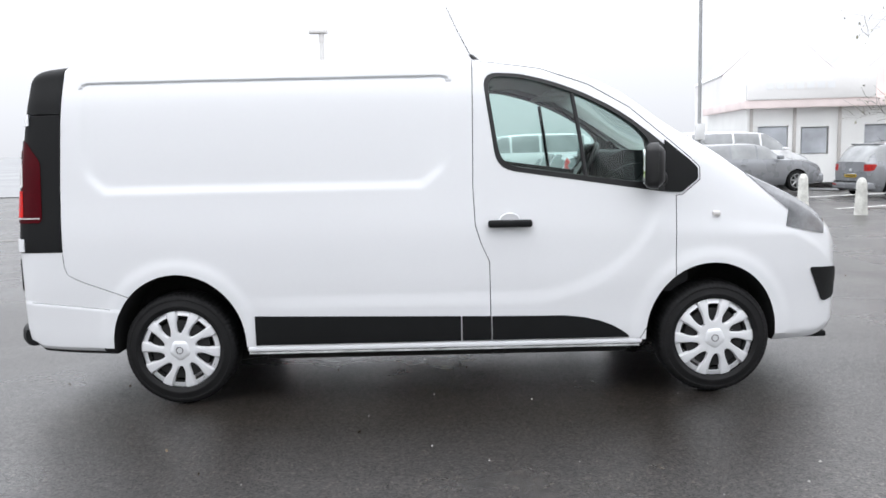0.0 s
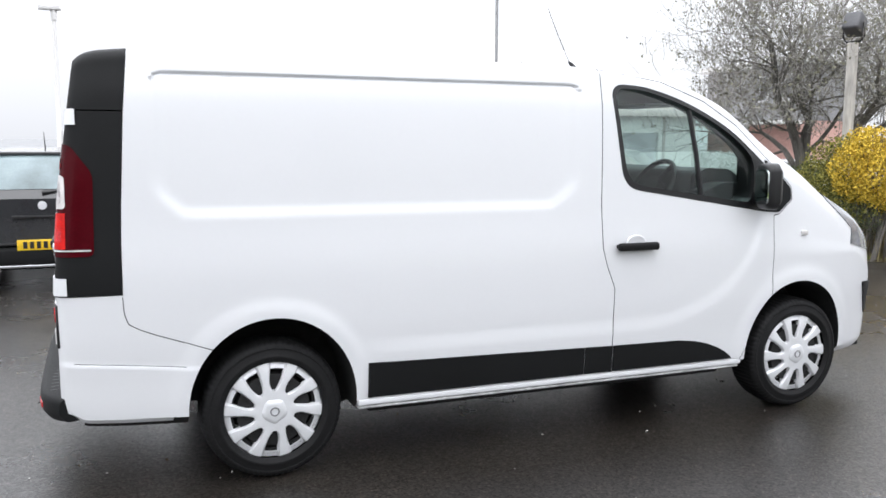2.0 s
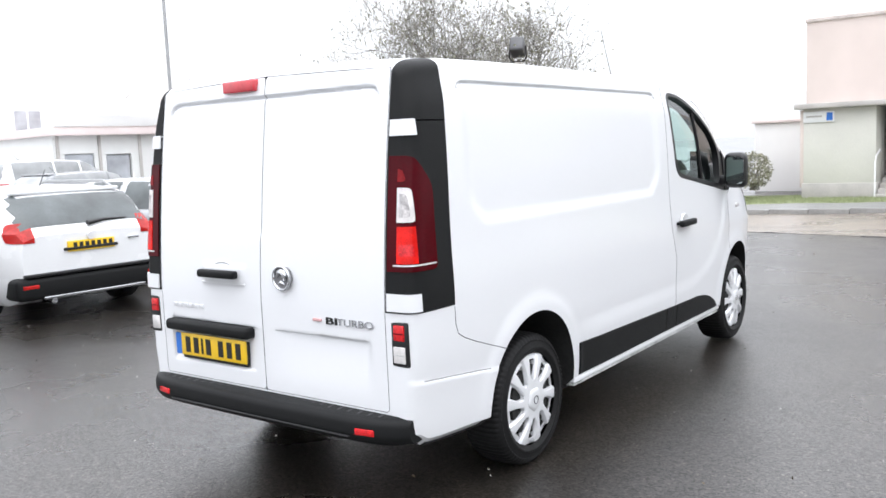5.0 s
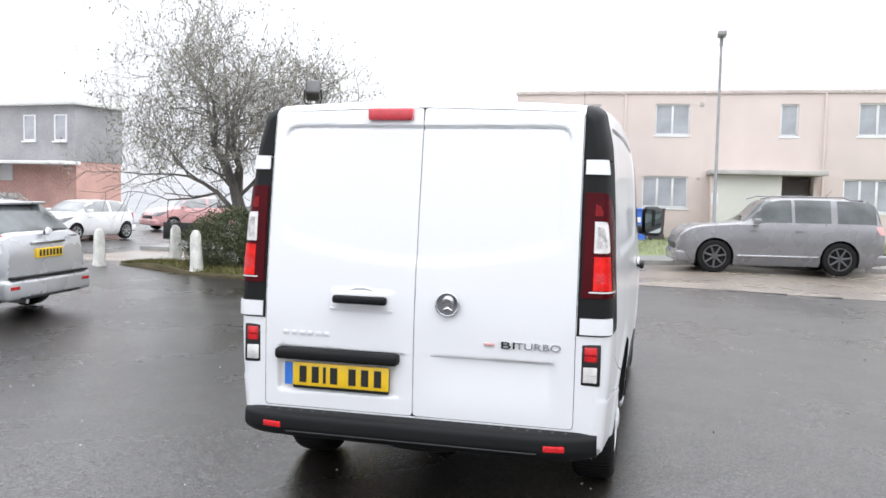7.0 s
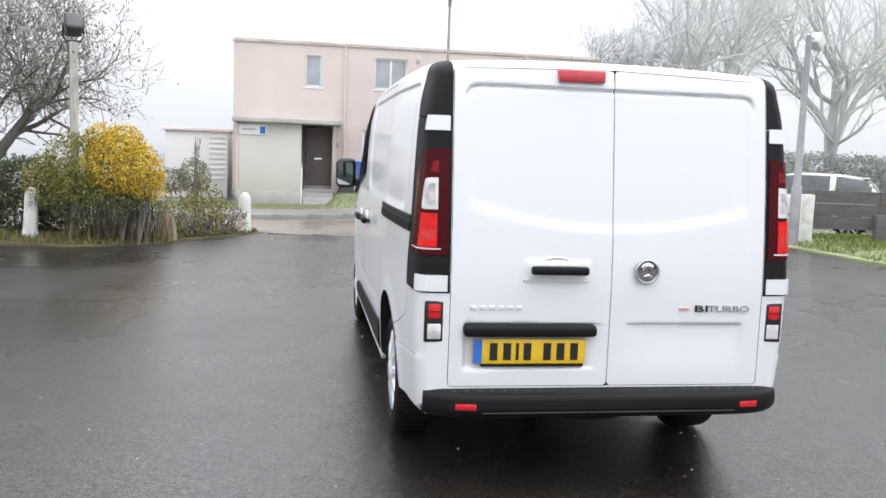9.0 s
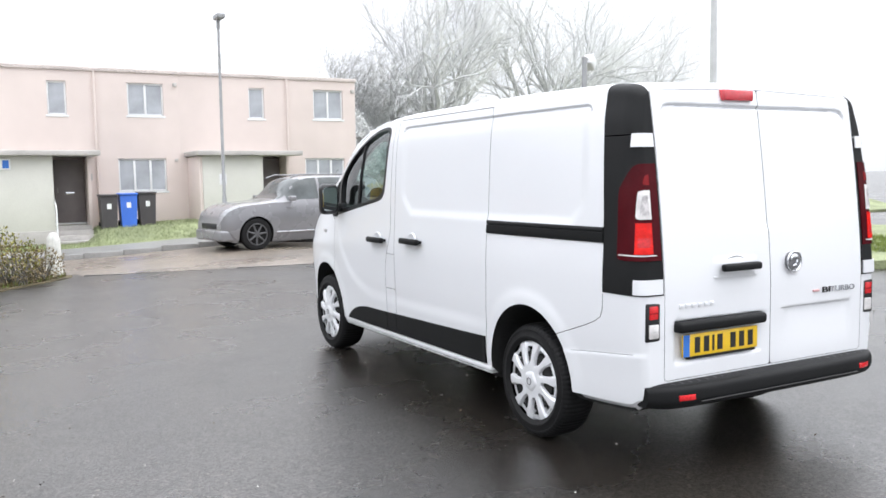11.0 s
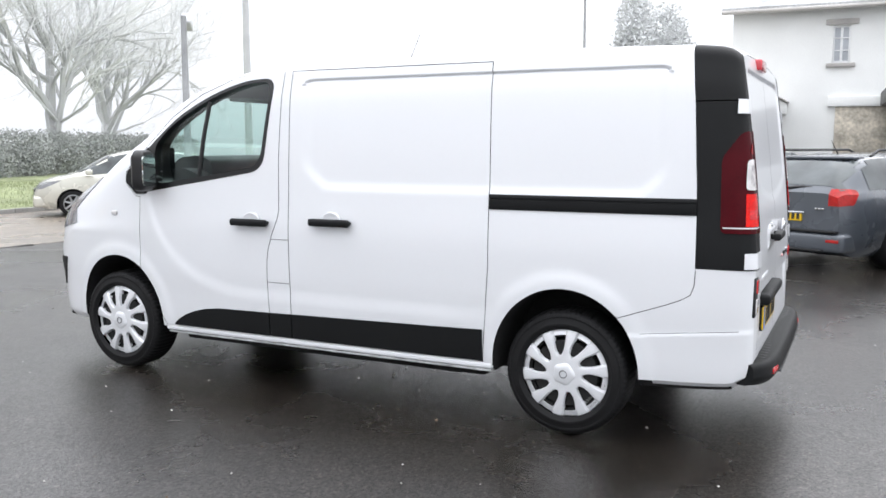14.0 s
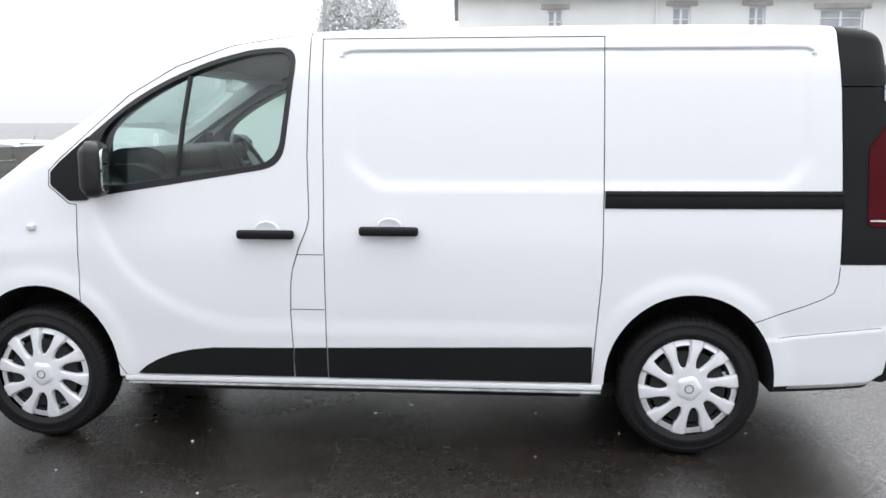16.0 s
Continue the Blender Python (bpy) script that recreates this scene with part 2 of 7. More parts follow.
# ---- the panel van: nose towards +x, rear axle over the origin ----
SIDE = [(0.30, 0.868), (0.34, 0.908), (0.52, 0.925), (0.75, 0.944), (0.95, 0.948), (1.2, 0.936), (1.5, 0.922), (1.75, 0.903), (1.88, 0.875)]
ROOF_Y = [(0, 0.875), (1, 0.867), (2, 0.843), (3, 0.793), (4, 0.66), (5, 0.46), (6, 0.24), (7, 0.0)]
ROOF_Z = [(0, 1.88), (1, 1.914), (2, 1.940), (3, 1.955), (4, 1.965), (5, 1.974), (6, 1.980), (7, 1.982)]
TOP = [(-0.90, 1.938), (-0.86, 1.964), (-0.80, 1.978), (-0.6, 1.991), (0.3, 2.000), (1.5, 1.990), (2.0, 1.960), (2.25, 1.910), (2.5, 1.815),
       (2.85, 1.575), (3.1, 1.425), (3.3, 1.285), (3.5, 1.185), (3.7, 1.075), (3.82, 0.985), (3.9, 0.90), (3.95, 0.82), (3.98, 0.76)]
WIDTH = [(-0.90, 0.900), (-0.885, 0.926), (-0.86, 0.942), (-0.82, 0.952), (-0.63, 0.962), (-0.2, 0.985), (0.4, 1.0), (2.5, 1.0), (2.9, 0.988), (3.2, 0.975),
         (3.45, 0.94), (3.6, 0.90), (3.75, 0.83), (3.86, 0.74), (3.93, 0.62), (3.97, 0.45), (3.98, 0.36)]
BELLY = [(-0.90, 0.372), (-0.86, 0.366), (-0.80, 0.330), (-0.5, 0.308), (-0.2, 0.30), (3.3, 0.29), (3.7, 0.29), (3.98, 0.36)]
ARCHES = (0.005, 3.08)


def side_relief(x, z):
    """How far the pressed side panels stand out (or in) from the plain side."""
    low = min(z - 1.255, (z - 1.25) * 0.768 - (x - 1.42) * 0.64, (z - 1.27) * 0.77 + (x + 0.39) * 0.66)
    ends, top = min(1.60 - x, x + 0.53), 1.862 - z
    rim = 0.07 - math.hypot(0.07 - top, 0.07 - ends) if top < 0.07 and ends < 0.07 else min(top, ends)
    out = -0.010 * step(0.0, 0.012, top) * step(-0.03, 0.035, low) * step(0.0, 0.09, ends)
    out -= 0.013 * math.exp(-((rim - 0.004) / 0.0062) ** 2) * step(1.68, 1.83, z)
    swage = curve_at([(0.3, 0.60), (2.05, 0.60), (2.35, 0.67), (2.55, 0.79), (2.72, 1.0), (2.85, 1.3)], x)
    out += 0.009 * step(0.05, -0.05, z - swage) * step(0.25, 0.7, x) * step(2.9, 2.7, x)
    for c in ARCHES:
        d = math.hypot((x - c) * 1.06, z - 0.36)
        out += 0.010 * step(0.52, 0.44, d)
    out += 0.006 * step(0.574, 0.562, z + 0.105 * (x + 0.335)) * step(-0.28, -0.34, x)
    return out


def rear_relief(y, z):
    """The same for the rear doors."""
    ends, top = 0.690 - abs(y), 1.845 - z
    rim = 0.06 - math.hypot(0.06 - top, 0.06 - ends) if top < 0.06 and ends < 0.06 else min(top, ends)
    out = 0.017 * math.exp(-((rim - 0.004) / 0.008) ** 2) * step(1.74, 1.81, z)
    out += 0.008 * step(0.0, 0.02, 1.85 - z) * step(-0.03, 0.03, z - 1.215 - 0.1 * (y / 0.67) ** 2) * step(0.0, 0.05, 0.69 - abs(y))
    out += 0.016 * step(0.0, 0.015, 0.785 - z) * step(0.0, 0.02, z - 0.56) * step(0.0, 0.02, 0.31 - abs(y - 0.378))
    out += 0.014 * step(0.0, 0.010, 0.785 - z) * step(-0.25, 0.0, z - 0.77) * step(0.0, 0.05, 0.30 - abs(y + 0.378))
    out -= 0.010 * step(0.17, 0.12, abs(y - 0.26)) * step(0.06, 0.03, abs(z - 1.02))
    return out


def van_profile():
    """Half of the cross-section amidships, from the middle of the belly over the side to the middle of the roof."""
    pts = [(0.84 * k / 8, 0.30) for k in range(8)]
    z = 0.30
    while z < 1.875:
        pts.append((curve_at(SIDE, z), z))
        z += 0.0035 if z > 1.80 else 0.011 if abs(z - 1.26) < 0.07 or abs(z - 0.60) < 0.075 else 0.022
    pts += [(curve_at(ROOF_Y, k / 3), curve_at(ROOF_Z, k / 3)) for k in range(22)]
    return pts


def van_loft():
    half = van_profile()
    ring = half + [(-y, z) for y, z in half[-2:0:-1]]
    xs = [-0.90, -0.895, -0.885, -0.872, -0.858, -0.845] + [-0.83 + 0.0175 * k for k in range(256)] + [3.65 + 0.02 * k for k in range(15)] + [3.95, 3.965, 3.975, 3.98]
    bm = bmesh.new()

    def place(x, y, z):
        top, w, bottom = curve_at(TOP, x), curve_at(WIDTH, x), curve_at(BELLY, x)
        knee = min(0.9, top - 0.25)
        if z > 0.9:
            zz = knee + (z - 0.9) * (top - knee) / 1.082
        elif z < 0.6:
            zz = bottom + (z - 0.30) / 0.3 * (min(0.6, knee) - bottom)
        else:
            zz = min(0.6, knee) + (z - 0.6) / 0.3 * (knee - min(0.6, knee))
        yy = y * w
        if 0.33 < z < 1.885 and abs(y) > 0.8:
            yy += side_relief(x, zz) * (1 if y > 0 else -1)
        lean = step(-0.3, -0.9, x) * 0.115 * max(0.0, (zz - 0.9) / 1.05) ** 1.4
        return Vector((x + lean, yy, zz))

    rows = [[bm.verts.new(place(x, y, z)) for y, z in ring] for x in xs]
    back = rows[0]
    inner = []
    for k in range(1, 110):
        s = 1 - k / 110
        row = []
        for v in back:
            y, z = v.co.y * s, 1.1 + (v.co.z - 1.1) * s
            lean = 0.115 * max(0.0, (z - 0.9) / 1.05) ** 1.4
            row.append(bm.verts.new((-0.90 + lean - 0.006 * min(1, k / 13) + rear_relief(y, z), y, z)))
        inner.append(row)
    allrows = inner[::-1] + rows
    n = len(ring)
    for a, b in zip(allrows, allrows[1:]):
        for i in range(n):
            bm.faces.new((a[i], a[(i + 1) % n], b[(i + 1) % n], b[i]))
    bm.faces.new(allrows[0])
    bm.faces.new(allrows[-1][::-1])
    bmesh.ops.recalc_face_normals(bm, faces=bm.faces[:])
    for f in bm.faces:
        if f.normal.z < -0.75 and f.calc_center_median().z < 0.42:
            f.material_index = 1
    return bm


def arch_outline(c):
    return [(c + 0.385 * math.cos(a), 0.36 + 0.415 * math.sin(a)) for a in [math.pi * k / 28 for k in range(29)]] + [(c - 0.385, 0.1), (c + 0.385, 0.1)]


def along(table, n=14):
    """Points along a smooth curve through a table."""
    lo, hi = table[0][0], table[-1][0]
    return [(lo + (hi - lo) * k / n, curve_at(table, lo + (hi - lo) * k / n)) for k in range(n + 1)]


GLASS_IN = rounded([(1.815, 1.868)] + along([(2.00, 1.855), (2.16, 1.814), (2.36, 1.739), (2.56, 1.634), (2.67, 1.556)], 9) + [(2.745, 1.475), (2.72, 1.248), (2.60, 1.262), (1.892, 1.366)], 0.10)
GLASS_OUT = rounded([(1.790, 1.888)] + along([(2.00, 1.875), (2.17, 1.833), (2.37, 1.757), (2.57, 1.652), (2.75, 1.520)], 11) + [(2.915, 1.385), (2.985, 1.285), (2.88, 1.183), (2.66, 1.218), (1.868, 1.343)], 0.10)
DOOR_FRONT = [(2.66, 0.345), (2.86, 0.68), (2.862, 1.165), (2.90, 1.17), (3.0, 1.25), (3.0, 1.32), (2.945, 1.375), (2.80, 1.50), (2.60, 1.665), (2.37, 1.795), (2.1, 1.89)]
DOOR_RIGHT = [(1.722, 1.945), (1.712, 1.24), (1.722, 1.02), (1.752, 0.92), (1.80, 0.81), (1.805, 0.345)] + DOOR_FRONT
DOOR_LEFT = [(1.735, 1.945), (1.755, 1.39), (1.750, 1.11), (1.762, 1.06), (1.80, 0.97), (1.832, 0.87), (1.842, 0.80), (1.848, 0.66), (1.835, 0.345)] + DOOR_FRONT
SLIDER = [(1.675, 1.915), (1.678, 0.345), (0.45, 0.345), (0.412, 0.87), (0.412, 1.24), (0.42, 1.915)]


def wheel(parent, at, flip, turn):
    """A tyre on a dark steel rim with a silver ten-spoke cover."""
    w = part("wheel", tube([(0, -0.09, 0), (0, 0.05, 0)], 0.17, 32), WELL, parent, "dark steel wheel behind a silver cover")
    w.matrix_parent_inverse = Matrix()
    w.matrix_local = Matrix.Translation(at) @ Matrix.Rotation(math.pi if flip else 0, 4, "Z") @ Matrix.Rotation(radians(turn), 4, "Y")
    bm = bmesh.new()
    prof = [(0.226, -0.10), (0.234, -0.106), (0.26, -0.112), (0.296, -0.108), (0.315, -0.096), (0.325, -0.078), (0.328, -0.05), (0.329, 0), (0.328, 0.05),
            (0.325, 0.078), (0.318, 0.094), (0.306, 0.105), (0.300, 0.1065), (0.297, 0.1095), (0.291, 0.1095), (0.288, 0.108), (0.262, 0.1125), (0.258, 0.1150), (0.250, 0.1145), (0.247, 0.111), (0.238, 0.107), (0.228, 0.100)]
    seg = 216
    rows = []
    for k in range(seg):
        a = 2 * math.pi * k / seg
        notch = 0.004 if k % 3 == 0 else 0.0
        rows.append([bm.verts.new(((r - (notch if r > 0.29 else 0)) * math.cos(a), -y, (r - (notch if r > 0.29 else 0)) * math.sin(a))) for r, y in prof])
    for k in range(seg):
        a, b = rows[k], rows[(k + 1) % seg]
        for i in range(len(prof) - 1):
            bm.faces.new((a[i], a[i + 1], b[i + 1], b[i]))
    bmesh.ops.recalc_face_normals(bm, faces=bm.faces[:])
    part("tyre", bm, RUBBER, w, "black wet rubber tyre", 30)
    # one moulded cover: ten broad spokes, slanting openings between them, a lower ledge round the rim
    cover = bmesh.new()
    radii = [0.030, 0.045, 0.060, 0.076, 0.088, 0.096, 0.103, 0.112, 0.124, 0.140, 0.158, 0.176, 0.192, 0.198, 0.203, 0.208, 0.216, 0.224, 0.230, 0.2345, 0.2355]
    hole_in, hole_out = 5, 13
    half_open = [(0.030, 3.0), (0.088, 3.2), (0.096, 4.2), (0.103, 6.4), (0.112, 8.0), (0.124, 9.2), (0.145, 9.9), (0.176, 9.5), (0.198, 8.9), (0.2355, 8.6)]
    cols = [-1, -0.75, -0.5, -0.25, 0, 0.25, 0.5, 0.75, 1, 1.12, 1.3, 1.55, 1.8, 2.05, 2.3, 2.55, 2.7, 2.88]
    grid = []
    for i, r in enumerate(radii):
        half = curve_at(half_open, r)
        swirl = -5.5 * step(0.08, 0.21, r)
        row = []
        for sector in range(10):
            for c in cols:
                u = c * half if c <= 1 else half + (c - 1) / 2 * (36 - 2 * half)
                spoke = 0.0 if c <= 1 else min(1.0, min(c - 1, 3 - c) / 0.30)
                a = radians(36 * sector + u + swirl)
                dome = 0.106 + 0.010 * math.cos(min(1, r / 0.235) * 1.9)
                low = 0.011 * (1 - spoke) * step(0.090, 0.135, r) + 0.004 * (1 - spoke) * step(0.203, 0.216, r)
                bow = 0.0022 * (1 - abs(c - 2) ** 2) if c > 1 else 0.0
                rim = 0.018 * step(0.226, 0.2355, r) + 0.004 * step(0.18, 0.226, r)
                row.append(cover.verts.new((r * math.cos(a), -(dome - low - rim + bow * step(0.07, 0.12, r)), r * math.sin(a))))
        grid.append(row)
    count = len(grid[0])
    for i in range(len(radii) - 1):
        for k in range(count):
            c = k % len(cols)
            if hole_in <= i < hole_out and c < 8:
                continue
            cover.faces.new((grid[i][k], grid[i][(k + 1) % count], grid[i + 1][(k + 1) % count], grid[i + 1][k]))
    edges = [e for e in cover.edges if e.is_boundary and min(v.co.x ** 2 + v.co.z ** 2 for v in e.verts) > 0.05 ** 2 and max(v.co.x ** 2 + v.co.z ** 2 for v in e.verts) < 0.22 ** 2]
    deep = bmesh.ops.extrude_edge_only(cover, edges=edges)
    for v in deep["geom"]:
        if isinstance(v, bmesh.types.BMVert):
            v.co.y += 0.022
    bmesh.ops.recalc_face_normals(cover, faces=cover.faces[:])
    if sum(f.normal.y * f.calc_area() for f in cover.faces) > 0:
        bmesh.ops.reverse_faces(cover, faces=cover.faces[:])
    part("hubcap", cover, SILVER, w, "silver ten-spoke plastic wheel cover", 32)
    lobes = bmesh.new()
    rows = []
    for r, y in ((0.060, 0.104), (0.056, 0.116), (0.049, 0.121), (0.035, 0.124), (0.018, 0.1245)):
        rows.append([lobes.verts.new(((r + 0.003 * math.cos(5 * q) * step(0.03, 0.05, r)) * math.cos(q), -y, (r + 0.003 * math.cos(5 * q) * step(0.03, 0.05, r)) * math.sin(q))) for q in [2 * math.pi * k / 60 for k in range(60)]])
    for p, q in zip(rows, rows[1:]):
        for k in range(60):
            lobes.faces.new((p[k], p[(k + 1) % 60], q[(k + 1) % 60], q[k]))
    lobes.faces.new(rows[-1])
    bmesh.ops.recalc_face_normals(lobes, faces=lobes.faces[:])
    part("hub_boss", lobes, SILVER, w, "lobed silver hub boss", 30)
    part("emblem", tube([(0.019 * math.cos(2 * math.pi * k / 24), -0.1255, 0.019 * math.sin(2 * math.pi * k / 24)) for k in range(24)], 0.0032, 6, closed=True), BADGE, w, "small round metal emblem")
    for k in range(5):
        q = 2 * math.pi * k / 5 + 0.63
        part("wheel_bolt", tube([(0.064 * math.cos(q), -0.100, 0.064 * math.sin(q)), (0.064 * math.cos(q), -0.1135, 0.064 * math.sin(q))], 0.009, 8), SILVER, w)
    # brake parts behind the openings
    part("brake_disc", tube([(0, -0.040, 0), (0, -0.050, 0)], 0.138, 36), ROTOR, w, "dull grey brake disc")
    part("rim_barrel", tube([(0.205 * math.cos(2 * math.pi * k / 40), -0.070, 0.205 * math.sin(2 * math.pi * k / 40)) for k in range(40)], 0.020, 8, closed=True), WELL, w)
    return w


def skin(body_mesh, outline, lo, hi, grow, shift=(0, 0, 0), mat=None):
    """A piece of the van's own surface: the body inside a prism along y, scaled outwards a little."""
    me = boolean(body_mesh.copy(), cutter(prism(outline, "y", lo, hi), BLACK if mat is None else mat), "INTERSECT")
    me.transform(Matrix.Translation(shift) @ Matrix.Diagonal((1, grow, 1, 1)))
    me.materials.clear()
    me.materials.append(BLACK if mat is None else mat)
    for p in me.polygons:
        p.material_index = 0
    return me


def both(name, me, parent, label="", smooth=35):
    """The piece on the left side, and its mirror on the right."""
    a = part_mesh(name, me, parent, label, smooth)
    b = part_mesh(name, mirrored(me), parent, label, smooth)
    return a, b


def build_van():
    van = thing("panel_van", "clean white panel van with black trim on wet asphalt", "van")
    plain = mesh_of(van_loft(), "plain", [WHITE, WELL])
    # hollow cab, openings and wheel wells
    cavity = prism([(1.85, 0.55), (1.85, 1.88), (2.12, 1.88), (2.36, 1.805), (2.72, 1.575), (3.02, 1.38), (3.02, 0.55)], "y", -0.79, 0.79)
    for f in cavity.faces:
        if f.calc_center_median().z > 1.55 and abs(f.normal.y) < 0.5:
            f.material_index = 1
    hollow = boolean(plain.copy(), mesh_of(cavity, "cutter", [CABIN_MID, CABIN_PALE]), "DIFFERENCE")
    wells = bmesh.new()
    for c in ARCHES:
        for s in (1, -1):
            prism(arch_outline(c), "y", min(s * 0.52, s * 1.3), max(s * 0.52, s * 1.3), wells)
    hollow = boolean(hollow, cutter(wells, WELL), "DIFFERENCE")
    hollow = boolean(hollow, cutter(prism(GLASS_OUT, "y", 0.3, 1.4), TRIM), "DIFFERENCE")
    hollow = boolean(hollow, cutter(prism([(x - 0.020, z - 0.010) for x, z in GLASS_OUT], "y", -1.4, -0.3), TRIM), "DIFFERENCE")
    screen = rounded([(-0.78, 1.33), (0.78, 1.33), (0.715, 1.80), (-0.715, 1.80)], 0.06)
    hollow = boolean(hollow, cutter(prism(screen, "x", 2.30, 3.7), CABIN_PALE), "DIFFERENCE")
    # doors: solid slabs lifted out of the body with a narrow gap all round
    gaps, slabs = bmesh.new(), []
    for name, outline, s, label in (("driver_door", DOOR_RIGHT, -1, "white front door with a black handle"), ("passenger_door", DOOR_LEFT, 1, "white front door with a black handle"),
                                    ("sliding_door", SLIDER, 1, "white sliding side door")):
        lo, hi = (0.76, 1.3) if s > 0 else (-1.3, -0.76)
        prism(offset_outline(outline, 0.0045), "y", lo, hi, gaps)
        slabs.append((name, cutter(prism(outline, "y", lo, hi), SEAM), label))
    tailgate = rounded([(-0.747, 0.49), (0.747, 0.49), (0.747, 1.915), (0, 1.935), (-0.747, 1.915)], 0.02)
    prism(offset_outline(tailgate, 0.003), "x", -1.3, -0.735, gaps)
    for y0, y1, label in ((0.0022, 0.747, "white rear door with a number plate"), (-0.747, -0.0022, "white rear door with a round badge")):
        outline = rounded([(y0, 0.49), (y1, 0.49), (y1, 1.915), (y0, 1.935)] if y0 > 0 else [(y0, 0.49), (y1, 0.49), (y1, 1.935), (y0, 1.915)], 0.02)
        slabs.append(("rear_door", cutter(prism(outline, "x", -1.3, -0.735), SEAM), label))
    body = boolean(hollow.copy(), cutter(gaps, SEAM), "DIFFERENCE")
    corners = bmesh.new()
    pillar = [(-0.580, 1.985), (-0.608, 1.68), (-0.629, 1.3), (-0.635, 1.13), (-0.637, 0.915), (-1.2, 0.915), (-1.2, 1.985)]
    for s in (1, -1):
        prism(offset_outline(pillar, 0.002), "y", min(s * 0.752, s * 1.3), max(s * 0.752, s * 1.3), corners)
    body = boolean(body, cutter(corners, SEAM), "DIFFERENCE")
    # thin grooves: sliding-door roof line, filler panels, quarter seam
    grooves = bmesh.new()

    def groove(path, s=1, wide=0.004, deep=0.012):
        pts = [Vector(p) for p in path]
        up, down = [], []
        for i, p in enumerate(pts):
            d = (pts[min(i + 1, len(pts) - 1)] - pts[max(i - 1, 0)]).normalized()
            nn = Vector((-d.y, d.x)) * wide / 2
            up.append(tuple(p + nn))
            down.append(tuple(p - nn))
        lo = min(curve_at(SIDE, p.y) * curve_at(WIDTH, p.x) for p in pts) - deep
        prism(up + down[::-1], "y", min(s * lo, s * 1.2), max(s * lo, s * 1.2), grooves)

    groove([(1.806, 0.94), (1.685, 0.94)])
    groove([(1.842, 0.68), (1.685, 0.68)])
    for s in (1, -1):
        groove([(-0.25, 0.640), (-0.5, 0.728), (-0.57, 0.757), (-0.617, 0.785), (-0.633, 0.83), (-0.637, 0.905)], s)
        groove([(-0.385, 0.577), (-0.60, 0.600), (-0.84, 0.625)], s, 0.003, 0.003)
    body = boolean(body, cutter(grooves, SEAM), "DIFFERENCE")
    part_mesh("body", body, van, "white painted steel body with pressed panels", 28)
    doors = {}
    for name, cut, label in slabs:
        ob = part_mesh(name, boolean(hollow.copy(), cut, "INTERSECT"), van, label, 28)
        doors.setdefault(name, []).append(ob)
    left, right = doors["passenger_door"][0], doors["driver_door"][0]
    # strip added in the rear door gap to lighten its deep shade
    part_mesh("door_seal", skin(plain, [(-0.80, 0.50), (-1.2, 0.50), (-1.2, 1.92), (-0.80, 1.92)], -0.0021, 0.0021, 1.0, (0.0035, 0, 0), SILL), van, "added grey strip lightening the gap between the rear doors")
    # black corner pillars with lamps
    for name, outline in (("pillar_cap", [(-0.580, 1.985), (-0.606, 1.697), (-1.2, 1.697), (-1.2, 1.985)]),
                          ("corner_pillar", [(-0.607, 1.691), (-0.629, 1.3), (-0.635, 1.13), (-0.637, 0.917), (-1.2, 0.917), (-1.2, 1.691)])):
        both(name, skin(plain, outline, 0.753, 1.3, 1.004, (-0.002, 0, 0)), van, "textured black plastic corner trim", 30)
    lens = both("tail_lamp", skin(plain, rounded([(-0.728, 1.43), (-0.815, 1.553), (-1.2, 1.558), (-1.2, 1.085), (-0.735, 1.085)], 0.03), 0.760, 1.3, 1.009, (-0.007, 0, 0), LAMP_DARK),
                van, "tall dark red tail lamp", 30)
    clear = skin(plain, rounded([(-0.836, 1.285), (-0.836, 1.425), (-1.2, 1.425), (-1.2, 1.285)], 0.02), 0.806, 1.3, 1.011, (-0.010, 0, 0), LAMP_CLEAR)
    bright = skin(plain, [(-0.842, 1.118), (-0.838, 1.268), (-1.2, 1.268), (-1.2, 1.118)], 0.808, 1.3, 1.011, (-0.010, 0, 0), LAMP_RED)
    line = skin(plain, [(-0.742, 1.108), (-0.742, 1.114), (-1.2, 1.114), (-1.2, 1.108)], 0.79, 1.3, 1.0115, (-0.010, 0, 0), LAMP_CLEAR)
    upper = skin(plain, rounded([(-0.846, 1.448), (-0.850, 1.532), (-1.2, 1.534), (-1.2, 1.448)], 0.015), 0.806, 1.3, 1.0105, (-0.0095, 0, 0), LAMP_MID)
    core = skin(plain, rounded([(-0.852, 1.305), (-0.852, 1.402), (-1.2, 1.402), (-1.2, 1.305)], 0.015), 0.818, 1.3, 1.012, (-0.0105, 0, 0), LAMP_CORE)
    cells = skin(plain, [(-0.856, 1.150), (-0.854, 1.196), (-1.2, 1.196), (-1.2, 1.150)], 0.818, 1.3, 1.012, (-0.0105, 0, 0), LAMP_BRIGHT)
    for ob, flip in zip(lens, (False, True)):
        for nm, me, lb in (("upper_lens", upper, "plain red upper lens"), ("bulb_reflector", core, "greyish bulb reflector"), ("lens_cells", cells, "ribbed red lens cells"),
                           ("reversing_lens", clear, "clear lens"), ("brake_lens", bright, "bright red lens"), ("lens_rim", line, "thin pale rim")):
            part_mesh(nm, mirrored(me) if flip else me.copy(), ob, lb, 30)
    for z0, z1, x in ((1.634, 1.700, -0.785), (0.922, 0.994, -0.845)):
        both("hinge_cover", skin(plain, [(x, z0), (x, z1), (-1.2, z1), (-1.2, z0)], 0.756, 1.3, 1.012, (-0.009, 0, 0), WHITE), van, "small white hinge cover", 30)
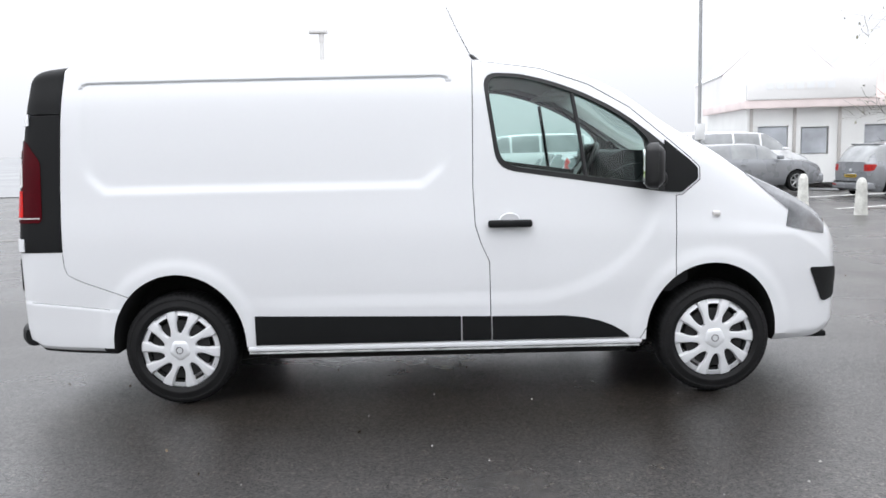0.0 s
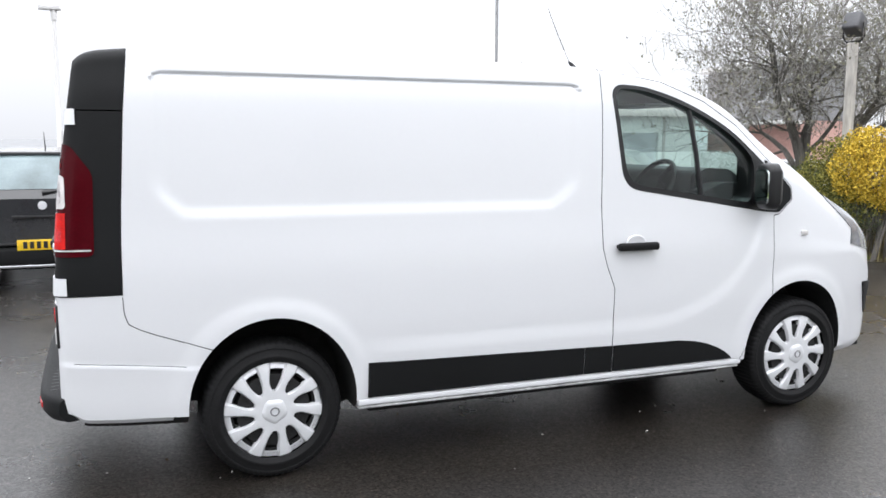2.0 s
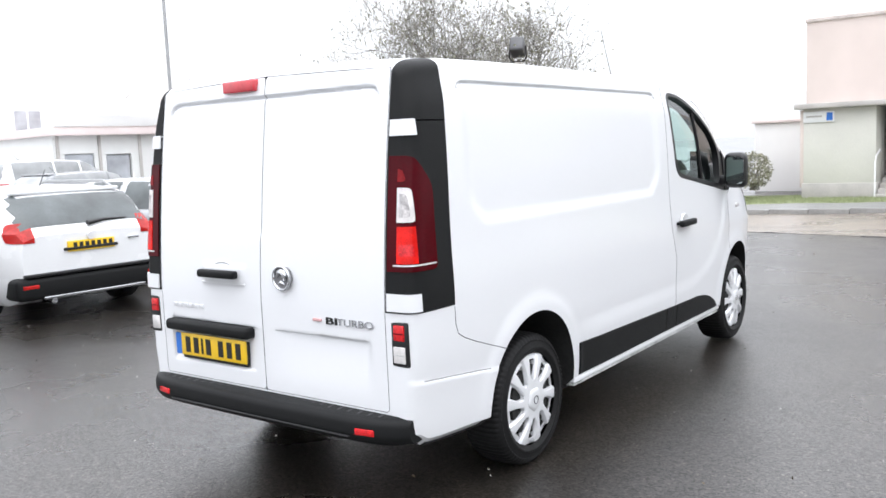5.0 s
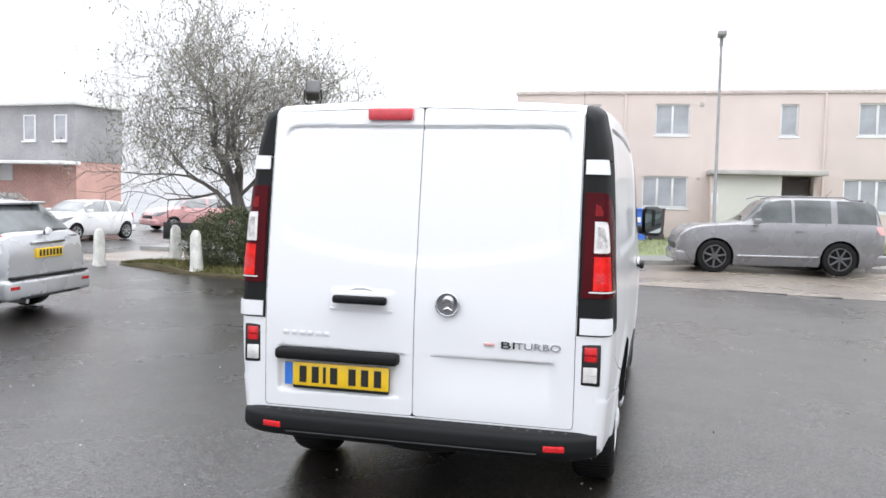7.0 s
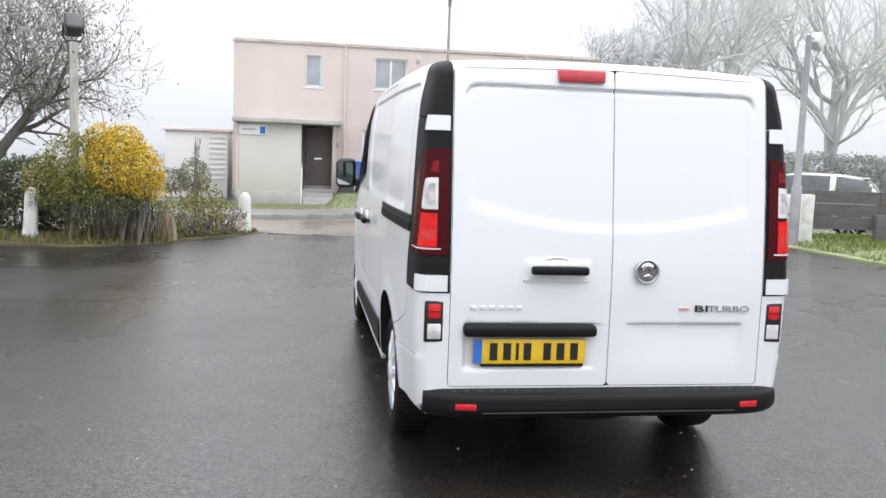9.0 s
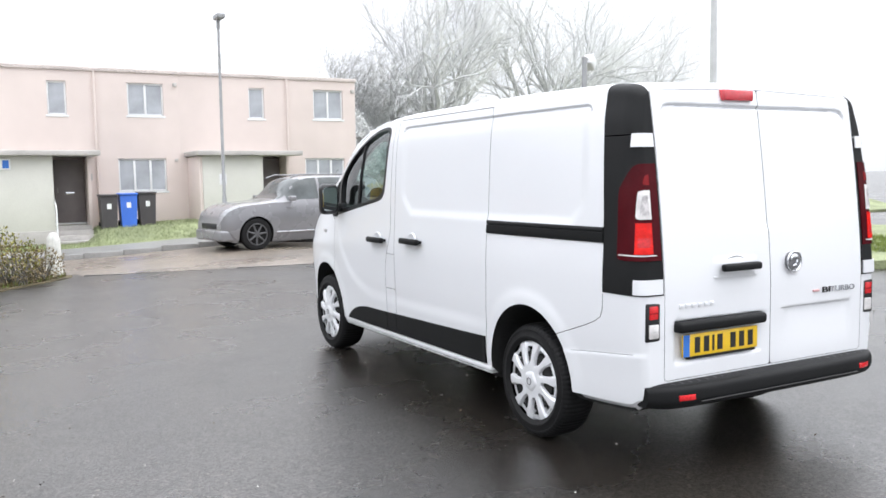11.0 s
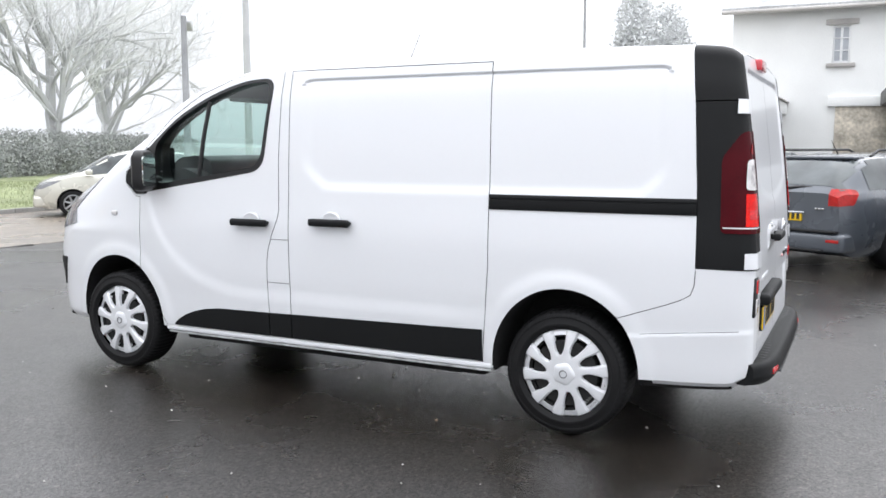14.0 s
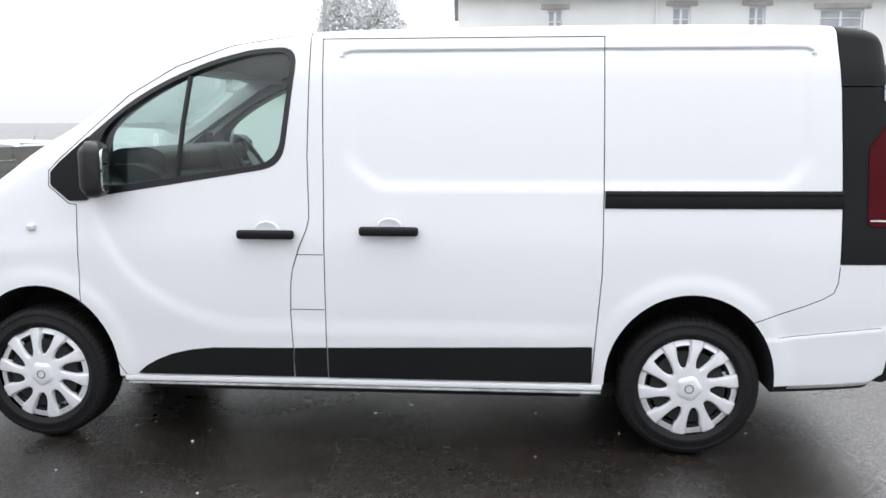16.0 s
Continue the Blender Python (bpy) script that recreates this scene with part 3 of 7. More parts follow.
    for s in (1, -1):
        low = part("lower_lamp", box(-0.945, -0.88, s * 0.772, s * 0.862, 0.690, 0.880, 0.008), TRIM, van, "black-framed reflector lamp")
        part("red_reflector", box(-0.950, -0.93, s * 0.790, s * 0.846, 0.800, 0.866, 0.005), LAMP_BRIGHT, low, "red lens")
        part("clear_reflector", box(-0.950, -0.93, s * 0.786, s * 0.848, 0.706, 0.776, 0.005), LAMP_CLEAR, low, "clear lens")
        part("lens_bar", box(-0.9510, -0.93, s * 0.792, s * 0.844, 0.829, 0.833), LAMP_DARK, low)
        part("lens_bar", box(-0.9510, -0.93, s * 0.790, s * 0.844, 0.739, 0.742), SILL, low)
    # side mouldings
    for side, p0, p1 in ((1, 1.676, 1.836), (-1, 1.632, 1.8045)):
        for outline, nm in (([(0.447, 0.352), (0.447, 0.523), (p0 - 0.004, 0.497), (p0 - 0.004, 0.352)], "side_moulding"),
                            ([(p0 + 0.004, 0.352), (p0 + 0.004, 0.497), (p1 - 0.0045, 0.493), (p1 - 0.0045, 0.352)], "moulding_piece"),
                            ([(p1 + 0.0045, 0.352), (p1 + 0.0045, 0.493), (2.23, 0.487), (2.34, 0.474), (2.43, 0.452), (2.50, 0.424), (2.555, 0.393), (2.59, 0.365), (2.60, 0.352)], "door_moulding")):
            piece = skin(plain, outline, 0.80, 1.3, 1.012)
            part_mesh(nm, piece if side > 0 else mirrored(piece), van, "black plastic side moulding", 30)
    for s in (1, -1):
        part("sill", box(0.395, 2.675, s * 0.80, s * 0.925, 0.312, 0.345, 0.010), WHITE, van, "white sill lip under the doors")
        part("sill_edge", box(0.40, 2.66, s * 0.80, s * 0.918, 0.296, 0.309, 0.004), SILL, van, "thin worn grey sill flange")
    part("slide_rail", skin_rail(plain), BLACK, van, "black sliding-door rail")
    # side windows
    frame_me = boolean(boolean(plain.copy(), cutter(prism(offset_outline(GLASS_OUT, -0.002), "y", 0.775, 1.3), TRIM), "INTERSECT"),
                       cutter(prism(GLASS_IN, "y", 0.5, 1.4), TRIM), "DIFFERENCE")
    frame_me.materials.clear()
    frame_me.materials.append(TRIM)
    for p in frame_me.polygons:
        p.material_index = 0
    frame_me.transform(Matrix.Diagonal((1, 1.003, 1, 1)))
    pane = boolean(plain.copy(), cutter(prism(offset_outline(GLASS_IN, 0.012), "y", 0.70, 1.3), TRIM), "INTERSECT")
    pb = bmesh.new()
    pb.from_mesh(pane)
    bmesh.ops.delete(pb, geom=[f for f in pb.faces if f.normal.y < 0.55], context="FACES")
    for f in pb.faces:
        f.material_index = 0
    pb.transform(Matrix.Translation((0, -0.020, 0)))
    pane_me = mesh_of(pb, "window_pane", [GLASS])
    for door, flip in ((left, False), (right, True)):
        fm, pm = (mirrored(frame_me), mirrored(pane_me)) if flip else (frame_me.copy(), pane_me.copy())
        if flip:
            for me in (fm, pm):
                me.transform(Matrix.Translation((-0.020, 0, -0.010)))
        part_mesh("window_frame", fm, door, "black window frame", 30)
        ob = part_mesh("window_pane", pm, door, "clear side window", 60)
        ob.visible_shadow = False
        bar = tube([(2.300, 0.872, 1.757), (2.338, 0.900, 1.53), (2.372, 0.914, 1.290)], 0.013, 6)
        if flip:
            bar.transform(Matrix.Translation((-0.020, 0, -0.010)) @ Matrix.Diagonal((1, -1, 1, 1)))
            bmesh.ops.reverse_faces(bar, faces=bar.faces[:])
        part("window_bar", bar, TRIM, door, "black upright window bar")
    glassy = van_loft()
    bmesh.ops.delete(glassy, geom=[f for f in glassy.faces if not (f.calc_center_median().x > 2.40 and 1.31 < f.calc_center_median().z < 1.83
                                                                   and abs(f.calc_center_median().y) < 0.81 and f.normal.z > 0.3)], context="FACES")
    for f in glassy.faces:
        f.material_index = 0
    glassy.transform(Matrix.Translation((-0.012, 0, -0.016)))
    wind = part("windscreen", glassy, GLASS, van, "clear curved windscreen", 60)
    wind.visible_shadow = False
    # handles
    for door, s, x0, x1, z in ((right, -1, 1.79, 2.04, 1.028), (left, 1, 1.810, 2.077, 1.036), (doors["sliding_door"][0], 1, 1.238, 1.510, 1.055)):
        y = 0.955
        h = part("handle", box(x0, x1, s * (y + 0.010), s * (y + 0.044), z - 0.021, z + 0.021, 0.014, 4), BLACK, door, "black bar door handle")
        for xx in (x0 + 0.03, x1 - 0.03):
            part("handle_foot", box(xx - 0.02, xx + 0.02, s * (y - 0.02), s * (y + 0.02), z - 0.010, z + 0.010, 0.004), BLACK, h)
        # a shallow dish, hollow towards the fingers
        cup = bmesh.new()
        rings = []
        for r, h in ((0.15, 0.0015), (0.4, 0.0025), (0.65, 0.0045), (0.85, 0.0075), (0.94, 0.0085), (1.02, 0.006), (1.06, -0.006)):
            rings.append([cup.verts.new(((x0 + x1) / 2 + 0.058 * r * math.cos(k * math.pi / 14), s * (y + h), z + 0.015 + 0.043 * r * math.sin(k * math.pi / 14))) for k in range(28)])
        cup.faces.new(rings[0])
        for p, q in zip(rings, rings[1:]):
            for k in range(28):
                cup.faces.new((p[k], p[(k + 1) % 28], q[(k + 1) % 28], q[k]))
        bmesh.ops.recalc_face_normals(cup, faces=cup.faces[:])
        part("handle_cup", cup, WHITE, door, "white handle recess")
    rl, rr = doors["rear_door"]
    h = part("handle", box(-0.985, -0.945, 0.125, 0.390, 1.008, 1.046, 0.012, 3), BLACK, rl, "black bar rear handle")
    part("handle_foot", box(-0.95, -0.90, 0.15, 0.19, 1.012, 1.040, 0.006), BLACK, h)
    part("handle_foot", box(-0.95, -0.90, 0.325, 0.365, 1.012, 1.040, 0.006), BLACK, h)
    cup = bmesh.new()
    rings = []
    for r, h in ((0.15, 0.002), (0.4, 0.003), (0.65, 0.006), (0.85, 0.010), (0.94, 0.012), (1.02, 0.009), (1.06, -0.010)):
        rings.append([cup.verts.new((-0.914 - h, 0.262 + 0.088 * r * math.cos(k * math.pi / 14), 1.038 + 0.046 * r * math.sin(k * math.pi / 14))) for k in range(28)])
    cup.faces.new(rings[0])
    for p, q in zip(rings, rings[1:]):
        for k in range(28):
            cup.faces.new((p[k], p[(k + 1) % 28], q[(k + 1) % 28], q[k]))
    bmesh.ops.recalc_face_normals(cup, faces=cup.faces[:])
    part("handle_cup", cup, WHITE, rl, "white handle recess")
    part("handle_ledge", box(-0.932, -0.905, 0.105, 0.420, 0.972, 0.984, 0.005, 2), WHITE, rl, "white ledge under the handle")
    part("plate_garnish", box(-0.975, -0.90, 0.068, 0.686, 0.722, 0.778, 0.020, 4), BLACK, rl, "black bar above the number plate")
    holder = part("plate_holder", box(-0.936, -0.905, 0.118, 0.600, 0.580, 0.70, 0.004), TRIM, rl, "black plate holder with blurred writing")
    plate = part("number_plate", box(-0.944, -0.934, 0.114, 0.641, 0.596, 0.709, 0.003), PLATE, rl, "yellow number plate with plain bars")
    part("plate_band", box(-0.9455, -0.940, 0.598, 0.639, 0.598, 0.707), PLATE_BLUE, plate, "blue end band")
    for k, (y, w) in enumerate(((0.545, 0.036), (0.482, 0.036), (0.435, 0.014), (0.388, 0.036), (0.295, 0.036), (0.232, 0.036), (0.168, 0.036))):
        part("plate_bar", box(-0.9462, -0.942, y - w / 2, y + w / 2, 0.613, 0.692), INK, plate)
    for k in range(6):
        part("name_bar", box(-0.934, -0.918, 0.655 - 0.042 * k - 0.026, 0.655 - 0.042 * k, 0.840, 0.860, 0.003), SILVER, rl, "small silver bar")
    for word, y0, wide, mat, lab in (("BI", -0.415, 0.062, INK, "small dark raised letters"), ("TURBO", -0.480, 0.205, CHROME, "small chrome raised letters")):
        part_mesh("badge_lettering", lettering(word, wide, 0.030, 0.006, mat, (-0.932, y0, 0.838)), rr, lab, 30)
    part("name_bar", box(-0.936, -0.918, -0.385, -0.335, 0.846, 0.858, 0.002), FAINT_RED, rr, "small faint red bar")
    badge = part("badge", tube([(-0.945, -0.162 + 0.052 * math.cos(2 * math.pi * k / 36), 1.027 + 0.052 * math.sin(2 * math.pi * k / 36)) for k in range(36)], 0.006, 8, closed=True), CHROME, rr, "round chrome badge")
    part("badge_disc", tube([(-0.92, -0.162, 1.027), (-0.941, -0.162, 1.027)], 0.050, 32), BADGE, badge, "grey badge ground")
    arc = [(-0.162 + 0.026 * math.cos(q), 1.030 + 0.026 * math.sin(q)) for q in [radians(215 - 24 * k) for k in range(10)]]
    part("badge_shape", tube([(-0.9445, y, z) for y, z in arc], [0.006, 0.010, 0.013, 0.015, 0.016, 0.016, 0.014, 0.012, 0.009, 0.004], 8), CHROME, badge)
    part("badge_shape", tube([(-0.9445, -0.185, 1.000), (-0.9445, -0.165, 1.010), (-0.9445, -0.145, 1.002)], [0.005, 0.012, 0.005], 8), CHROME, badge)
    part("high_brake_lamp", box(-0.845, -0.79, 0.052, 0.272, 1.874, 1.932, 0.010, 3), LAMP_HIGH, rl, "red high-level brake lamp")
    # rear step bumper
    bump = bmesh.new()
    prof = rounded([(-0.87, 0.362), (-0.995, 0.358), (-1.022, 0.395), (-1.018, 0.455), (-1.000, 0.474), (-0.87, 0.484)], 0.016, 3)
    ys = [-0.856 + 1.712 * k / 48 for k in range(49)]
    rows = []
    for y in ys:
        e = abs(y) / 0.856
        pull = 0.085 * e ** 10 + 0.012 * e * e
        squash = 1 - 0.10 * step(0.9, 1.0, e)
        rows.append([bump.verts.new((x + pull * (1 if x < -0.9 else 0.3), y, 0.42 + (z - 0.42) * squash)) for x, z in prof])
    for a, b in zip(rows, rows[1:]):
        for i in range(len(prof)):
            bump.faces.new((a[i], a[(i + 1) % len(prof)], b[(i + 1) % len(prof)], b[i]))
    bump.faces.new(rows[0])
    bump.faces.new(rows[-1][::-1])
    bmesh.ops.recalc_face_normals(bump, faces=bump.faces[:])
    bumper = part("rear_bumper", bump, BLACK, van, "black textured plastic step bumper", 40)
    for k in range(26):
        y = -0.72 + 1.44 * k / 25
        part("step_rib", prism([(-0.962, 0.4735), (-0.905, 0.4785), (-0.905, 0.4815), (-0.962, 0.4767)], "y", y - 0.006, y + 0.006), TRIM, bumper)
    for s in (1, -1):
        lens_box = box(-1.0145, -0.985, s * 0.628, s * 0.722, 0.402, 0.430, 0.004)
        for v in lens_box.verts:
            v.co.x += 0.145 * (abs(v.co.y) - 0.628)
        part("bumper_reflector", lens_box, LAMP_BRIGHT, bumper, "small red reflector")
    groovebar = box(-1.024, -1.0, -0.60, 0.60, 0.388, 0.394, 0.002, 1)
    part("bumper_groove", groovebar, TRIM, bumper)
    # nose: lamps, fog recess, lip, indicators
    both("headlamp", skin(plain, [(3.28, 1.275), (3.40, 1.165), (3.53, 1.06), (3.51, 0.965), (3.78, 0.905), (3.80, 1.02), (3.66, 1.115), (3.53, 1.18)], 0.28, 1.3, 1.004, (0.004, 0, 0.003), HEADLAMP), van, "long swept clear headlamp", 30)
    both("fog_lamp_recess", skin(plain, rounded([(3.67, 0.72), (3.90, 0.70), (3.90, 0.52), (3.78, 0.50)], 0.03), 0.40, 1.3, 1.006, (0.006, 0, 0)), van, "black fog-lamp recess", 30)
    both("side_indicator", boxmesh(3.072, 3.116, 0.905, 0.934, 1.040, 1.068, 0.007, LAMP_CLEAR), van, "small clear side indicator", 40)
    part("front_lip", box(3.42, 3.86, -0.66, 0.66, 0.265, 0.300, 0.010), BLACK, van, "black lip under the nose")
    part("grille", box(3.80, 3.965, -0.42, 0.42, 0.40, 0.56, 0.02), TRIM, van, "dark lower grille")
    # black corner plates that carry the mirrors
    plate = skin(plain, rounded([(2.80, 1.185), (2.895, 1.180), (2.990, 1.254), (2.990, 1.316), (2.940, 1.366), (2.80, 1.482)], 0.012), 0.66, 1.3, 1.009)
    for door, me in ((left, plate), (right, mirrored(plate))):
        part_mesh("mirror_base", me, door, "black plastic mirror base", 30)
    # door mirrors
    for s, door in ((1, left), (-1, right)):
        m = bmesh.new()
        bmesh.ops.create_cube(m, size=1.0)
        m.transform(Matrix.Diagonal((0.132, 0.168, 0.255, 1)))
        bmesh.ops.bevel(m, geom=m.edges[:], offset=0.050, segments=6, profile=0.5, affect="EDGES")
        for v in m.verts:
            v.co.x += 0.03 * (v.co.z / 0.12) ** 2 * (-1 if v.co.x > 0.02 else 0) - 0.02 * (v.co.y * s / 0.09)
        m.transform(Matrix.Translation((2.715, s * 1.040, 1.335)))
        mir = part("door_mirror", m, TRIM, door, "large black door mirror", 40)
        part("mirror_arm", box(2.70, 2.80, s * 0.87, s * 1.00, 1.225, 1.30, 0.025, 3), TRIM, mir)
        gl = prism(rounded([(s * 0.985, 1.240), (s * 1.115, 1.240), (s * 1.115, 1.430), (s * 0.985, 1.430)], 0.035), "x", 2.6455, 2.655)
        for v in gl.verts:
            v.co.x -= 0.02 * ((v.co.y * s - 1.050) / 0.09)
        part("mirror_glass", gl, MIRROR, mir, "silvery mirror glass")
    # aerial
    aer = part("aerial", tube([(1.765, -0.54, 1.965), (1.735, -0.54, 1.998), (1.718, -0.54, 2.012)], [0.018, 0.012, 0.005], 8), TRIM, van, "thin black roof aerial")
    part("aerial_whip", tube([(1.725, -0.54, 2.005), (1.65, -0.54, 2.15), (1.585, -0.54, 2.29)], [0.0026, 0.002, 0.0015], 6), TRIM, aer)
    # cab
    dash = prism(rounded([(2.70, 0.58), (2.52, 1.05), (2.52, 1.29), (2.66, 1.345), (2.86, 1.335), (2.99, 1.31), (2.99, 0.58)], 0.04), "y", -0.725, 0.725)
    d = part("dashboard", dash, CABIN, van, "dark grey plastic dashboard")
    part("instrument_hood", box(2.47, 2.72, -0.57, -0.17, 1.24, 1.415, 0.04, 4), CABIN, d)
    part("dashboard_top", prism(rounded([(2.54, 1.27), (2.55, 1.39), (2.64, 1.425), (2.80, 1.415), (2.93, 1.335), (2.93, 1.27)], 0.03), "y", -0.60, 0.60), CABIN, d)
    part("centre_console", box(2.50, 2.66, -0.12, 0.16, 0.85, 1.24, 0.03, 3), CABIN, d)
    part("air_vent", box(2.515, 2.56, 0.50, 0.66, 1.14, 1.23, 0.02, 2), TRIM, d)
    part("air_vent", box(2.515, 2.56, 0.22, 0.36, 1.14, 1.23, 0.02, 2), TRIM, d)
    tilt = Matrix.Translation((2.41, -0.37, 1.30)) @ Matrix.Rotation(radians(-58), 4, "Y")
    rim = tube([(0.187 * math.cos(2 * math.pi * k / 40), 0.187 * math.sin(2 * math.pi * k / 40), 0) for k in range(40)], 0.016, 8, closed=True)
    rim.transform(tilt)
    st = part("steering_wheel", rim, TRIM, van, "black steering wheel")
    hub = tube([(0, 0, -0.05), (0, 0, 0.02)], [0.06, 0.075], 16)
    for a in (90, 210, 330):
        tube([(0, 0, 0), (0.18 * math.cos(radians(a)), 0.18 * math.sin(radians(a)), 0)], 0.016, 6, hub)
    hub.transform(tilt)
    part("steering_hub", hub, TRIM, st)
    part("column", tube([(2.44, -0.37, 1.275), (2.66, -0.37, 1.15)], 0.05, 10), CABIN, st)
    for y in (-0.38, 0.38):
        part("sun_visor", box(2.20, 2.40, y - 0.2, y + 0.2, 1.775, 1.795, 0.008, 2), CABIN_PALE, van, "pale grey sun visor folded up")
    for y in (-0.38, 0.38):
        seat = part("seat", box(1.90, 2.38, y - 0.24, y + 0.24, 0.72, 0.90, 0.06, 3), CABIN, van, "dark grey fabric seat")
        part("seat_back", box(1.865, 1.99, y - 0.23, y + 0.23, 0.85, 1.24, 0.05, 3), CABIN, seat)
    # underbody, so that no daylight shows through below
    part("underbody", box(-0.12, 3.55, -0.515, 0.515, 0.215, 0.304, 0.03), WELL, van, "dark underbody")
    part("floor_pan", box(0.48, 2.62, -0.80, 0.80, 0.235, 0.3035, 0.02), WELL, van, "dark floor pan between the axles")
    part("spare_wheel", tube([(-0.46, 0, 0.272), (-0.46, 0, 0.280), (-0.46, 0, 0.315)], [0.27, 0.31, 0.31], 28), RUBBER, van, "spare wheel slung under the tail")
    part("exhaust", tube([(2.4, -0.30, 0.19), (0.5, -0.30, 0.185), (0.2, -0.55, 0.20), (-0.3, -0.58, 0.215)], 0.034, 8), WELL, van)
    part("fuel_tank", box(0.7, 1.9, 0.10, 0.62, 0.175, 0.24, 0.03), WELL, van)
    for x in (0.0, 3.098):
        part("axle", tube([(x, -0.7, 0.335), (x, 0.7, 0.335)], 0.045, 10), WELL, van)
        for s in (1, -1):
            wheel(van, (x, s * 0.795, 0.331), s > 0, {(0, 1): 4, (0, -1): 18, (3, 1): 22, (3, -1): 12}[(round(x), s)])
    for ob in list(rl.children) + list(rr.children) + [o for o in van.children if o.name.startswith("lower_lamp")] + [bumper]:
        ob.location.x += 0.015 if ob is bumper else 0.040 if ob.name.startswith("lower_lamp") else 0.022
    return van


def skin_rail(plain):
    """The recessed rail for the sliding door, a little proud of the quarter panel, with a slot along its middle."""
    bm = bmesh.new()
    xs = [0.405 - 0.05 * k for k in range(21)] + [-0.632]
    rows = []
    for x in xs:
        w = curve_at(WIDTH, x)
        rows.append([bm.verts.new((x, curve_at(SIDE, z) * w + o, z + 0.0)) for z, o in
                     ((1.162, -0.03), (1.162, 0.005), (1.172, 0.009), (1.212, 0.009), (1.215, 0.003), (1.221, 0.003), (1.224, 0.009), (1.234, 0.009), (1.240, 0.005), (1.240, -0.03))])
    for a, b in zip(rows, rows[1:]):
        for i in range(len(a)):
            bm.faces.new((a[i], a[(i + 1) % len(a)], b[(i + 1) % len(a)], b[i]))
    bm.faces.new(rows[0])
    bm.faces.new(rows[-1][::-1])
    bmesh.ops.recalc_face_normals(bm, faces=bm.faces[:])
    return bm


def lettering(word, wide, tall, thick, mat, at):
    """Raised letters on a face that looks towards -x, read from behind: as wide and tall as given, their lower left corner at at."""
    curve = bpy.data.curves.new("lettering", "FONT")
    curve.body, curve.extrude = word, 0.05
    ob = new("tmp_text", curve)
    bpy.context.view_layer.update()
    me = bpy.data.meshes.new_from_object(ob.evaluated_get(bpy.context.evaluated_depsgraph_get()))
    bpy.data.objects.remove(ob)
    xs, ys = [v.co.x for v in me.vertices], [v.co.y for v in me.vertices]
    kx, ky = wide / (max(xs) - min(xs)), tall / (max(ys) - min(ys))
    for v in me.vertices:
        u, w, d = (v.co.x - min(xs)) * kx, (v.co.y - min(ys)) * ky, v.co.z / 0.1 * thick
        v.co = (at[0] - d, at[1] - u, at[2] + w)
    me.materials.clear()
    me.materials.append(mat)
    me.update()
    return me


def boxmesh(x0, x1, y0, y1, z0, z1, bevel, mat):
    return mesh_of(box(x0, x1, y0, y1, z0, z1, bevel), "box", [mat])


ROTOR = material("dull_brake_steel", (0.10, 0.10, 0.10), 0.5, metal=0.6, patch=0.3, patch_scale=14, grain=0.2)
CABIN_MID = material("grey_cabin_lining", (0.36, 0.365, 0.365), 0.75, grain=0.08, grain_scale=140, patch=0.1, patch_scale=5)
BADGE = material("grey_badge_ground", (0.22, 0.22, 0.23), 0.3, metal=0.6, patch=0.15, patch_scale=30)
FAINT_RED = material("faded_red_plastic", (0.62, 0.36, 0.36), 0.4, patch=0.1, patch_scale=30)
LAMP_HIGH = material("plain_red_lens", (0.56, 0.03, 0.045), 0.2, coat=1.0, patch=0.1, patch_scale=20, grain=0.08, grain_scale=120)
MIRROR = material("mirror_glass", (0.66, 0.72, 0.71), 0.03, metal=1.0)
build_van()


# ---- ground, road, verges ----
def height(x, y):
    """The lie of the land: level round the van, falling gently to the road, more so towards +y."""
    return -0.06 * step(2.5, 5, abs(y)) - (0.15 + 0.20 * step(-3.5, 2.5, y)) * step(9.5, 16.5, x)


